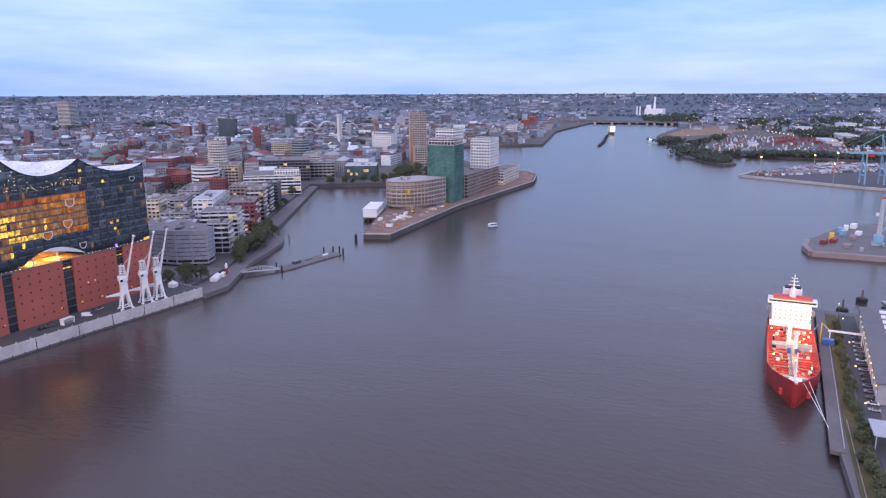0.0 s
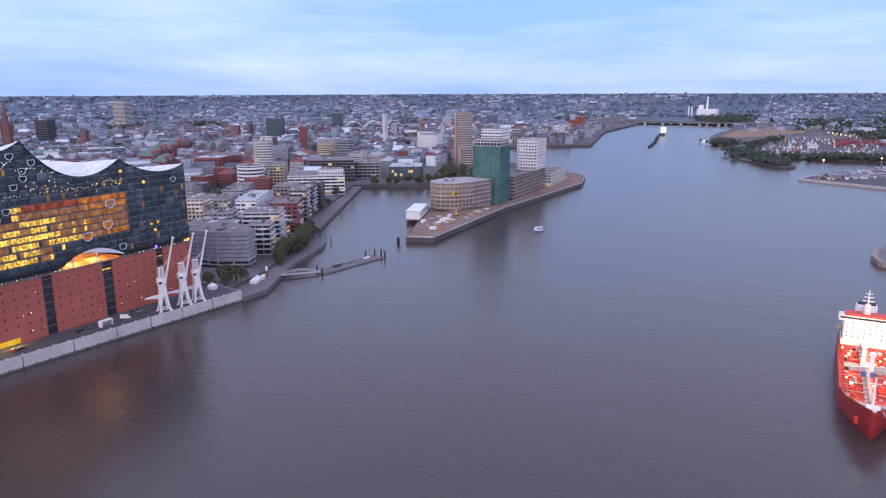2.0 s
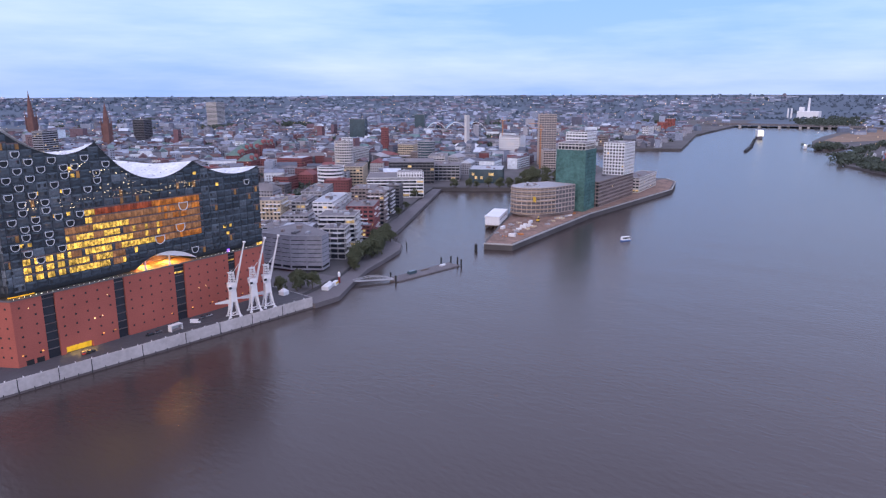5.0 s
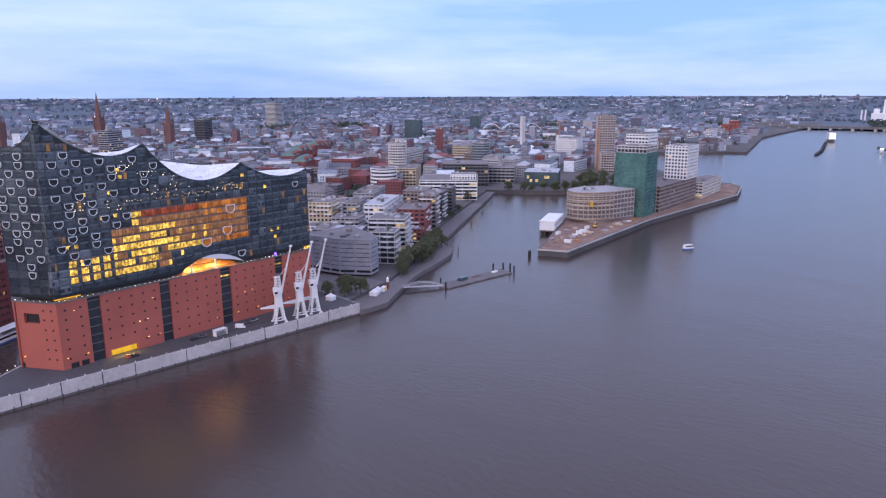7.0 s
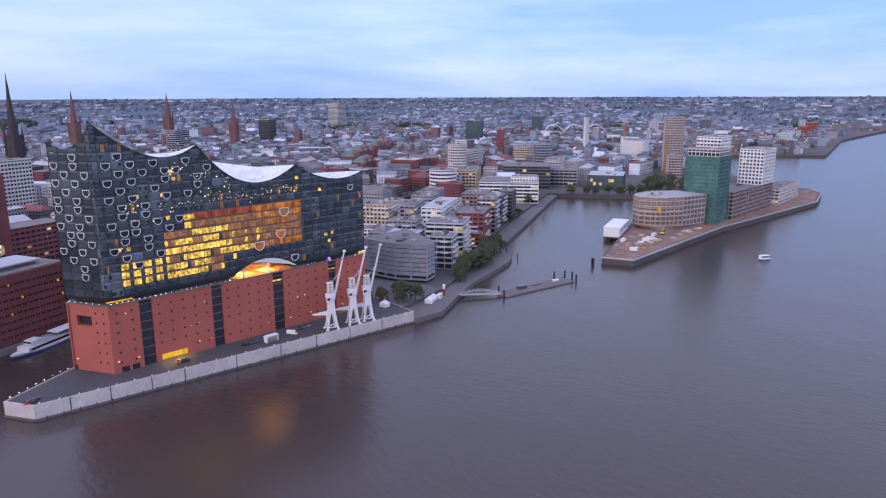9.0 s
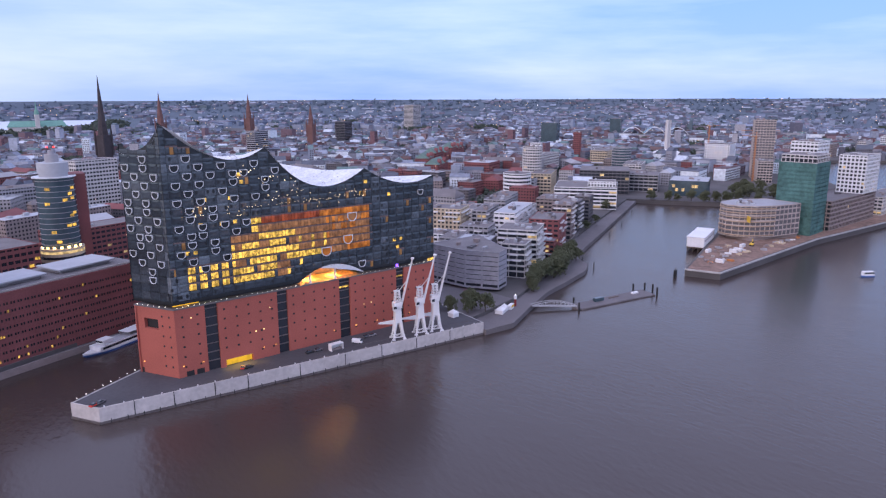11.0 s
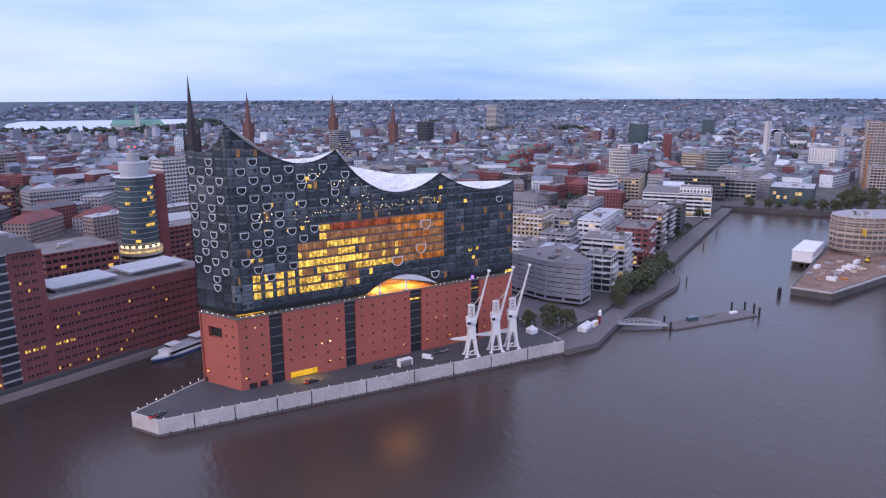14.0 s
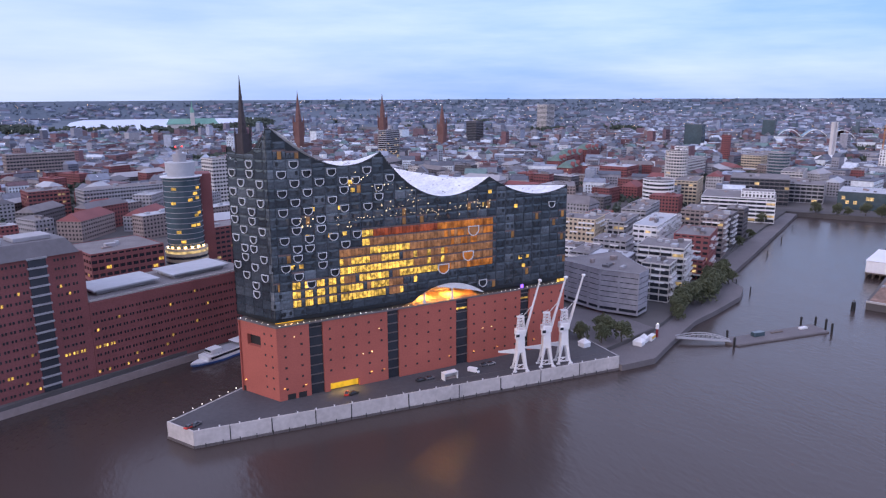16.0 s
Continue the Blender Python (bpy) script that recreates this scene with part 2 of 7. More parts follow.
M_BLUE = surface("blue_paint", (0.05, 0.13, 0.38), 0.4, vary=0.1)
M_CYAN = surface("pale_blue_paint", (0.20, 0.42, 0.55), 0.5, vary=0.12)
M_YELLOW = surface("yellow_paint", (0.75, 0.48, 0.06), 0.5, vary=0.12)
M_BLACK = surface("black_rubber", (0.02, 0.02, 0.022), 0.7, vary=0.2)
M_CREAM = surface("cream_plaster", (0.75, 0.66, 0.52), 0.7, vary=0.08)
L_GOLD = lit("lit_window_yellow", (1.0, 0.60, 0.11), 1.5, 0.7, 0.15)
L_AMBER = lit("lit_foyer_amber", (0.95, 0.30, 0.05), 0.55, 0.35, 0.22)
L_TAN = lit("dim_foyer_tan", (0.80, 0.36, 0.16), 0.36, 0.5, 0.3)
L_RUST = lit("lit_foyer_rust", (0.75, 0.15, 0.06), 0.38, 0.30, 0.3)
L_ENTRY = lit("entrance_light", (1.0, 0.56, 0.04), 1.0, 0.4, 0.6)
L_WALL = lit("orange_wall_lamp", (1.0, 0.45, 0.10), 3.0, 0.3, 0.7)
L_WARM = lit("warm_lamp", (1.0, 0.62, 0.25), 6.0, 0.3, 0.7)
L_WHITE = lit("white_lamp", (1.0, 0.92, 0.82), 6.0, 0.3, 0.7)
L_ROOM = lit("lit_room", (1.0, 0.70, 0.32), 0.9, 0.3, 0.25)
L_RED = lit("red_light", (1.0, 0.05, 0.05), 4.0, 0.3, 0.7)
L_PURPLE = lit("purple_light", (0.30, 0.12, 1.0), 3.0, 0.3, 0.7)


# ---------------------------------------------------------------- builders
def part(name, bm, material, parent=None, label="", m=None):
    me = bpy.data.meshes.new(name)
    if isinstance(bm, tuple):
        me.from_pydata(bm[0], [], bm[1])
    else:
        bm.to_mesh(me)
        bm.free()
    me.materials.append(material)
    ob = new(name, me)
    if parent is not None:
        ob.parent = parent
    if m is not None:
        ob.matrix_basis = m
    if label:
        ob["label"] = label
    return ob


def again(ob, parent, m, material=None):
    """One more piece that shares ob's mesh."""
    o = bpy.data.objects.new(ob.name, ob.data)
    scene.collection.objects.link(o)
    o.parent = parent
    o.matrix_basis = m
    return o


def thing(name, m, label, category, group="", kind=""):
    e = new(name)
    e.matrix_basis = m
    return tagged(e, label, category, group, kind)


BOX_FACES = ((0, 3, 2, 1), (4, 5, 6, 7), (0, 1, 5, 4), (1, 2, 6, 5), (2, 3, 7, 6), (3, 0, 4, 7))


class Solid:
    """Collects vertices and faces for one mesh."""

    def __init__(self):
        self.v, self.f = [], []

    def box(self, x0, y0, z0, x1, y1, z1):
        return self.hexa([(x0, y0, z0), (x1, y0, z0), (x1, y1, z0), (x0, y1, z0), (x0, y0, z1), (x1, y0, z1), (x1, y1, z1), (x0, y1, z1)])

    def hexa(self, pts):
        k = len(self.v)
        self.v += [tuple(p) for p in pts]
        self.f += [tuple(k + i for i in f) for f in BOX_FACES]
        return self

    def turned(self, cx, cy, ang, lx, ly, z0, z1):
        c, s = math.cos(ang), math.sin(ang)
        q = [(cx + c * a - s * b, cy + s * a + c * b) for a, b in ((-lx, -ly), (lx, -ly), (lx, ly), (-lx, ly))]
        return self.hexa([(x, y, z0) for x, y in q] + [(x, y, z1) for x, y in q])

    def beam(self, a, b, w, w2=None):
        """A square bar from a to b."""
        a, b = Vector(a), Vector(b)
        w2 = w if w2 is None else w2
        d = (b - a).normalized()
        s = d.cross(Vector((0, 0, 1)))
        s = Vector((1, 0, 0)) if s.length < 1e-3 else s.normalized()
        u = s.cross(d)
        o = [(-1, -1), (1, -1), (1, 1), (-1, 1)]
        return self.hexa([a + (s * i + u * j) * w / 2 for i, j in o] + [b + (s * i + u * j) * w2 / 2 for i, j in o])

    def tube(self, rings, n=16, cap=True):
        """rings: (x, y, z, radius) from bottom to top."""
        k = len(self.v)
        for x, y, z, r in rings:
            self.v += [(x + r * math.cos(2 * math.pi * i / n), y + r * math.sin(2 * math.pi * i / n), z) for i in range(n)]
        for j in range(len(rings) - 1):
            for i in range(n):
                a, b = k + j * n + i, k + j * n + (i + 1) % n
                self.f.append((a, b, b + n, a + n))
        if cap:
            self.f.append(tuple(k + (len(rings) - 1) * n + i for i in range(n)))
            self.f.append(tuple(k + n - 1 - i for i in range(n)))
        return self

    def prism(self, outline, z0, z1):
        """An upright prism over an anticlockwise outline."""
        k, n = len(self.v), len(outline)
        self.v += [(x, y, z0) for x, y in outline] + [(x, y, z1) for x, y in outline]
        self.f += [(k + i, k + (i + 1) % n, k + n + (i + 1) % n, k + n + i) for i in range(n)]
        self.f.append(tuple(k + n + i for i in range(n)))
        self.f.append(tuple(k + n - 1 - i for i in range(n)))
        return self

    def ball(self, x, y, z, r):
        k = len(self.v)
        self.v += [(x + r, y, z), (x - r, y, z), (x, y + r, z), (x, y - r, z), (x, y, z + r), (x, y, z - r)]
        self.f += [tuple(k + i for i in t) for t in ((0, 2, 4), (2, 1, 4), (1, 3, 4), (3, 0, 4), (2, 0, 5), (1, 2, 5), (3, 1, 5), (0, 3, 5))]
        return self

    def get(self):
        return self.v, self.f


def bevelled(s, width=0.06):
    bm = bmesh.new()
    vs = [bm.verts.new(v) for v in s.v]
    for f in s.f:
        bm.faces.new([vs[i] for i in f])
    bmesh.ops.bevel(bm, geom=bm.edges[:], offset=width, segments=1, affect="EDGES")
    return bm


EYE_MID = Vector((-50, -300))


def rise(x, y):
    """Height of the ground: level, then lifting to the far skyline."""
    d = math.hypot(x - EYE_MID.x, y - EYE_MID.y)
    side = math.degrees(math.atan2(y - EYE_MID.y, x - EYE_MID.x))
    start = 3700 + 640 * max(0.0, min(1.0, (99 - side) / 3, (side - 77) / 3))
    s = max(0.0, (d - start) / (4800 - start))
    return 5 + 101.5 * min(1.0, s) ** 1.25


# ---------------------------------------------------------------- river and land
sea = Solid()
for i in range(9):
    for j in range(9):
        x, y = -2400 + i * 700, -2400 + j * 700
        k = len(sea.v)
        sea.v += [(x, y, 0), (x + 700, y, 0), (x + 700, y + 700, 0), (x, y + 700, 0)]
        sea.f.append((k, k + 1, k + 2, k + 3))
water = tagged(part("water", sea.get(), M_WATER), "wide brownish-grey river water with small ripples", "river", kind="structure")


def land(name, outline, top, material, label, category="ground", low=-4.0):
    """A sheet of land with upright banks, cut into triangles."""
    bm = bmesh.new()
    vs = [bm.verts.new((x, y, top)) for x, y in outline]
    f = bm.faces.new(vs)
    if f.normal.z < 0 or f.calc_area() and sum((a[0] * b[1] - b[0] * a[1]) for a, b in zip(outline, outline[1:] + outline[:1])) < 0:
        f.normal_flip()
    ex = bmesh.ops.extrude_face_region(bm, geom=[f])
    for v in ex["geom"]:
        if isinstance(v, bmesh.types.BMVert):
            v.co.z = low
    bmesh.ops.recalc_face_normals(bm, faces=bm.faces[:])
    bmesh.ops.triangulate(bm, faces=bm.faces[:])
    return tagged(part(name, bm, material), label, category, kind="structure")


NORTH = [(191, 14), (236, 30), (290, 62), (336, 92), (362, 122), (434, 168), (622, 284), (662, 228), (700, 186), (520, 88), (385.8, 18.5), (396.2, -3.0),
         (570, 22.5), (800, 32.0), (880, 60), (908, 85), (900, 112), (880, 140), (1100, 330), (1300, 425), (1381, 372), (1447, 283), (1977, 455), (2540, 540),
         (3150, 640), (2900, 1100), (2400, 2000), (1500, 2700), (500, 3000), (-900, 2900), (-1600, 1800), (-1600, -600), (-300, -41), (-70, 56), (33, 112),
         (120, 150), (172, 128), (186, 60)]
land("ground", NORTH, 5.0, M_LAND, "grey-brown city ground along the north bank")
SOUTH = [(3150, 150), (2650, 176), (2100, 150), (1888, 124), (1700, 75), (1630, 42), (1660, 18), (1921, -12), (1950, -40), (1449, -23), (1290, -70), (1175, -160), (1200, -178),
         (1361, -139), (1380, -285), (1355, -400), (1330, -900), (2900, -1900), (3250, -600)]
land("ground", SOUTH, 3.5, M_LAND, "low dark ground of the port side")
land("ground", [(343, -338), (343, -343), (186, -350.5), (186, -353), (163, -354.5), (120, -361), (-200, -402), (-200, -760), (440, -760), (400, -420), (346, -362)], 3.2, M_PAVING,
     "dark paved ground beside the tanker's berth")
land("ground", [(507, -328), (530, -322), (556, -323), (640, -348), (665, -372), (700, -520), (560, -560), (514, -385)], 3.5, M_STEEL, "stone-edged pier head with stacked goods", "pier")
land("ground", [(1030, -206), (1100, -222), (1310, -320), (1336, -520), (930, -520), (963, -366)], 3.0, M_ASPHALT, "flat quay full of parked vehicles", "pier")
# lower promenade round the basin
land("pavement", [(190.8, -2.0), (211, -1), (239.5, 17.5), (270, 36), (297, 47), (330, 62), (347, 76), (352, 90), (371, 109), (445, 156), (627, 273.5), (622, 284.5), (434, 168.5), (362, 122.5), (336, 92.5),
                  (290, 62.5), (236, 30.5), (190.8, 14.5)], 3.0, M_PAVING, "grey paved waterside promenade with a low wall", "promenade")

far = Solid()
NR, NA = 22, 120
for j in range(NR + 1):
    d = 2750 + (4820 - 2750) * j / NR
    for i in range(NA + 1):
        a = radians(-35 + 175 * i / NA)
        x, y = EYE_MID.x + d * math.cos(a), EYE_MID.y + d * math.sin(a)
        far.v.append((x, y, rise(x, y) - 0.15 + (2.5 * noise.noise(Vector((x, y, 0)) * 0.003) * min(1, (d - 2750) / 900) if j else 0)))
for j in range(NR):
    for i in range(NA):
        k = j * (NA + 1) + i
        far.f.append((k, k + NA + 1, k + NA + 2, k + 1))
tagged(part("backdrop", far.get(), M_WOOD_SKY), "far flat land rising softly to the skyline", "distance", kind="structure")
lake = Solid().prism([(-330, 3600), (-300, 2950), (-60, 2660), (140, 2520), (330, 2560), (430, 2900), (540, 3350), (600, 3960), (200, 4010), (-300, 4020)], 4.0, 8.6)
tagged(part("water", lake.get(), M_LAKE), "pale still lake beyond the town", "lake", kind="structure")
field = Solid().prism([(2250, 130), (1930, 108), (1900, 60), (1990, 10), (2250, -60), (2500, -60), (2600, 110)], 3.0, 3.75)
tagged(part("ground", field.get(), M_FIELD), "bare reddish-brown field on the river's tongue of land", "field", kind="structure")

# ---------------------------------------------------------------- the concert hall
HALL = pose(34.2, 13.9, 6.5, 0, 0, 5.2)
SIDE = 142.5
NW, NE = Vector((-10.6, 20.0)), Vector((120.0, 84.0))
CUSPS = [
    [(0, 117.6), (13, 106.8), (21.5, 102.1), (30, 100.4), (38, 101.5), (46.3, 105.4)],
    [(46.3, 105.4), (54.5, 96.6), (62.6, 89.2), (70.5, 85.2), (77.4, 85.0), (84.5, 86.4), (98.7, 92.3)],
    [(98.7, 92.3), (110.5, 86.3), (122, 83.0), (132, 83.3), (142.5, 86.0)],
]
WAVES = [(c[0][0], c[-1][0], np.polyfit([p[0] for p in c], [p[1] for p in c], 3)) for c in CUSPS]
WEST_WAVE = np.polyfit([0, 6, 10.5, 16.8, 21.9, 22.6], [108.2, 106, 105.7, 109.3, 114.6, 116.3], 3)


def south_top(u):
    for a, b, c in WAVES:
        if u <= b + 1e-6:
            return float(np.polyval(c, max(u, a))) - 6.5
    return 79.5


def west_top(s):
    return float(np.polyval(WEST_WAVE, s)) - 6.5


def arch_low(u):
    """The lower edge of the glass: level, with one tall arch over the terrace."""
    if 60.5 < u < 95.5:
        return 33.2 + 6.2 * math.sin(math.pi * (u - 60.5) / 35) ** 0.8
    return 33.2


hall = thing("concert_hall", HALL, "wave-roofed glass concert hall on an old red brick warehouse", "concert hall")

# brick warehouse below: piers of wall between glazed slots
SEGMENTS = [(0.0, 13.3), (19.2, 47.9), (53.4, 81.7), (88.2, 116.7), (122.0, 142.5)]
walls = Solid()
DOOR = (21.5, 34.5)
for a, b in SEGMENTS:
    if a < DOOR[0] < b:
        walls.box(a, 0, 0, DOOR[0], 2.2, 31).box(DOOR[1], 0, 0, b, 2.2, 31).box(DOOR[0], 0, 3.4, DOOR[1], 2.2, 31)
    else:
        walls.box(a, 0, 0, b, 2.2, 31)
part("brick_wall", walls.get(), M_BRICK, hall)
# west wall with one big opening, built round it
d = (Vector((0, 0)) - NW)
WLEN = d.length
west = pose(NW.x, NW.y, 0, 0, 0, math.degrees(math.atan2(d.y, d.x)))
ww = Solid()
ww.box(0, 0.05, 0, 5.2, 2.2, 31).box(13.2, 0.05, 0, WLEN - 0.02, 2.2, 31).box(5.2, 0.05, 0, 13.2, 2.2, 21.2).box(5.2, 0.05, 25.9, 13.2, 2.2, 31)
part("brick_wall", ww.get(), M_BRICK, hall, m=west)
wo = Solid().box(5.2, 1.8, 21.2, 13.2, 2.1, 25.9)
part("opening_back", wo.get(), M_BLACK, hall, m=west)
back = Solid().prism([(2, 2.1), (SIDE - 2, 2.1), (SIDE - 2, 6), (118, 82), (-8, 20.5)], 0, 30.8)
part("brick_core", back.get(), M_BRICK_DARK, hall)
east_wall = Solid().hexa([(SIDE, 0, 0), (NE.x, NE.y, 0), (NE.x - 2.2, NE.y, 0), (SIDE - 2.2, 0.1, 0), (SIDE, 0, 31), (NE.x, NE.y, 31), (NE.x - 2.2, NE.y, 31), (SIDE - 2.2, 0.1, 31)])
part("brick_wall", east_wall.get(), M_BRICK, hall)
north_wall = Solid().hexa([(NE.x, NE.y, 0), (NW.x, NW.y, 0), (NW.x, NW.y - 1.5, 0), (NE.x, NE.y - 2.2, 0), (NE.x, NE.y, 31), (NW.x, NW.y, 31), (NW.x, NW.y - 1.5, 31), (NE.x, NE.y - 2.2, 31)])
part("brick_wall", north_wall.get(), M_BRICK, hall)
# glazed slots with dark glass and floor edges
for a, b in zip([s[1] for s in SEGMENTS[:-1]], [s[0] for s in SEGMENTS[1:]]):
    slot = part("glazed_slot", Solid().box(a, 1.2, 0, b, 1.5, 31).get(), M_WINDOW, hall)
    for k in range(7):
        part("floor_edge", Solid().box(a + 0.02, 0.7, 4.2 + k * 4.1, b - 0.02, 1.15, 4.6 + k * 4.1).get(), M_STEEL, slot)
    if a > 60:
        part("lit_window", Solid().box(a + 0.4, 1.05, 26.2, b - 0.4, 1.17, 27.0).get(), L_GOLD, slot)
# small square window holes
win = None
rows_z = [4.6, 9.2, 13.8, 18.4, 23.0, 27.4]
for s, (a, b) in enumerate(SEGMENTS):
    n = max(2, round((b - a - 2) / 5.2))
    for i in range(n):
        u = a + (b - a) * (i + 0.5) / n
        for j, z in enumerate(rows_z):
            if (DOOR[0] - 1 < u < DOOR[1] + 1 and z < 6) or random.random() < 0.06:
                continue
            m = pose(u, -0.012, z)
            if win is None:
                win = part("square_window", Solid().box(-0.45, -0.03, -0.45, 0.45, 0.03, 0.45).get(), M_BLACK, hall, m=m)
                lamp_win = part("square_window", Solid().box(-0.2, -0.04, -0.2, 0.2, 0.02, 0.2).get(), L_WARM, hall, m=pose(40.5, -0.012, 14.2))
            else:
                again(win, hall, m)
for u, z in ((7.2, 26.5), (36.5, 13.9), (96, 15.5), (100.6, 15.6), (44.0, 24)):
    again(lamp_win, hall, pose(u, -0.012, z))
for i, s in enumerate((15.6, 19.6)):
    for z in rows_z:
        again(win, hall, west @ pose(s, 0.03, z + 0.2))
for u in (5.0, 9.6):
    part("loading_door", Solid().box(u - 1.7, -0.03, 0, u + 1.7, 0.05, 2.4).get(), M_BLACK, hall)
part("loading_door", Solid().box(1.2, -0.03, 0, 2.6, 0.05, 2.2).get(), M_BLACK, hall, m=west)
# lit vehicle entrance
# soffit and back wall glow themselves in place of light falling on them
part("entrance_soffit", Solid().box(DOOR[0], 0.3, 3.2, DOOR[1], 2.1, 3.38).get(), L_GOLD, hall)
part("entrance_back", Solid().box(DOOR[0], 1.9, 0, DOOR[1], 2.08, 3.2).get(), L_ENTRY, hall)
door_lamp = new("entrance_lamp", bpy.data.lights.new("entrance_lamp", "AREA"))
door_lamp.data.shape, door_lamp.data.size, door_lamp.data.size_y, door_lamp.data.energy, door_lamp.data.color = "RECTANGLE", 12, 1.5, 900, (1.0, 0.62, 0.14)
door_lamp.matrix_world = HALL @ look((28, -0.3, 3.1), (28, -7, 0))
# wall lamps near the ground
wl_first = None
for u in (2.2, 11.0, 40.0, 46.0, 78.0, 91.0, 104.0, 125.0):
    m = pose(u, -0.15, 5.2)
    wl_first = part("wall_lamp", Solid().box(-0.32, -0.2, -0.14, 0.32, 0.15, 0.14).get(), L_WALL, hall, "warm wall lamp", m=m) if wl_first is None else again(wl_first, hall, m)
again(wl_first, hall, west @ pose(3, -0.1, 5.2))

# terrace between brick and glass
part("terrace", Solid().prism([(-0.2, -0.2), (SIDE, -0.2), (NE.x, NE.y), (NW.x - 0.2, NW.y)], 31.0, 31.5).get(), M_PAVING, hall)
# near-black wall: the shade of the recess is put into its colour
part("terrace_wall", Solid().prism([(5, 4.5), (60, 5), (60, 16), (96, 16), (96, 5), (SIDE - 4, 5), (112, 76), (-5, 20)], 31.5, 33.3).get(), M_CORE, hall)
rail = Solid()
for u in np.arange(0, SIDE, 3.0):
    rail.box(u, 0.1, 31.5, u + 0.06, 0.16, 32.6)
rail.box(0, 0.09, 32.55, SIDE, 0.17, 32.62)
part("railing", rail.get(), M_STEEL, hall)
bulbs = Solid()
for u in np.arange(1.5, 60, 2.45):
    bulbs.ball(u, -0.1, 32.0, 0.18)
for u in np.arange(96, SIDE - 2, 2.45):
    bulbs.ball(u, -0.1, 32.0, 0.18)
for s in np.arange(2, 21, 3.2):
    p = west @ Vector((s, -0.1, 32.0))
    bulbs.ball(p.x, p.y, p.z, 0.18)
tagged(part("edge_lights", bulbs.get(), L_WHITE, hall), kind="stuff")

# glass body: a dark core, the panes stand in front of it
NU = 114
core = Solid()
for i in range(NU + 1):
    u = SIDE * i / NU
    core.v += [(u, 0.35, arch_low(u)), (u, 0.35, south_top(u))]
for i in range(NU):
    k = 2 * i
    core.f.append((k, k + 2, k + 3, k + 1))
k0 = len(core.v)
NS = 24
for i in range(NS + 1):
    s = WLEN * i / NS
    p = NW + d.normalized() * s
    core.v += [(p.x + 0.3, p.y + 0.25, 33.2), (p.x + 0.3, p.y + 0.25, west_top(s))]
for i in range(NS):
    k = k0 + 2 * i
    core.f.append((k, k + 2, k + 3, k + 1))
# east and north faces
def north_top(f):
    if f < 0.02:
        return west_top(0)
    drop = 5.5 if f < 0.3 else 5.5 - 6.5 * (f - 0.3) / 0.3 if f < 0.6 else -1.0 if f < 0.66 else -1.0 + 9.0 * min(1.0, (f - 0.66) / 0.09)
    return south_top(min(SIDE, SIDE * f + 6.0)) - drop
k0 = len(core.v)
for i in range(NU + 1):
    f = i / NU
    p = NW.lerp(NE, f)
    core.v += [(p.x, p.y, 33.2), (p.x, p.y, north_top(f))]
for i in range(NU):
    k = k0 + 2 * i
    core.f.append((k, k + 1, k + 3, k + 2))
k0 = len(core.v)
core.v += [(SIDE, 0.35, 33.2), (NE.x, NE.y, 33.2), (NE.x, NE.y, north_top(1)), (SIDE, 0.35, south_top(SIDE))]
core.f.append((k0, k0 + 1, k0 + 2, k0 + 3))
part("facade_core", core.get(), M_CORE, hall)
# soffit under the glass, left open over the arch
sof = Solid()
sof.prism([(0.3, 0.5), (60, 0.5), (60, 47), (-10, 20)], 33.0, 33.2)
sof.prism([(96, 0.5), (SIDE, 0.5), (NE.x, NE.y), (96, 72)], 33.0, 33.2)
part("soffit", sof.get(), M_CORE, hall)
# roof: bowls of white sequins
roof = Solid()
NV = 10
def roof_z(f, g):
    z = south_top(SIDE * f) * (1 - g) + north_top(f) * g
    k = math.exp(-f / 0.05)
    return z * (1 - k) + (west_top(WLEN * (1 - g)) - 3.0 * min(1.0, 6 * g)) * k - 0.25
for i in range(NU + 1):
    f = i / NU
    for j in range(NV + 1):
        g = j / NV
        a, b = Vector((SIDE * f, 0.3)), NW.lerp(NE, f)
        p = a.lerp(b, g)
        roof.v.append((p.x, p.y, roof_z(f, g)))
for i in range(NU):
    for j in range(NV):
        k = i * (NV + 1) + j
        roof.f.append((k, k + NV + 1, k + NV + 2, k + 1))
part("roof", roof.get(), M_SEQUIN, hall, "white sequined roof in wave-like bowls")

# glass panes, five metres wide and one storey high
PW, PH = 5.0, 3.7
D_SOUTH = {13: "2", 12: "1 3 5 8", 11: "2 4 6 7 10", 10: "1 3 6 9", 9: "2 5 9", 8: "1 3 6 8", 7: "2 4", 6: "2 4", 5: "1 3 5 7", 4: "2 3 6", 3: "2 4", 2: "1 4", 1: "2 5", 0: "3"}
D_WEST = {13: "c", 12: "a c", 11: "b d", 10: "a c", 9: "b d", 8: "a c", 7: "a c", 6: "b d", 5: "a c", 4: "b c", 3: "b d", 2: "a c", 1: "b d", 0: "c", -1: "c"}
W_COLS = {"a": 2.9, "b": 7.8, "c": 13.0, "d": 18.4}


def pane_mesh(w, h):
    """A pane whose middle swells slightly outwards."""
    s = Solid()
    s.v = [(-w / 2, 0, -h / 2), (w / 2, 0, -h / 2), (w / 2, 0, h / 2), (-w / 2, 0, h / 2), (-w / 4, -0.12, -h / 4), (w / 4, -0.12, -h / 4), (w / 4, -0.12, h / 4), (-w / 4, -0.12, h / 4),
           (-w / 2, 0.18, -h / 2), (w / 2, 0.18, -h / 2), (w / 2, 0.18, h / 2), (-w / 2, 0.18, h / 2)]
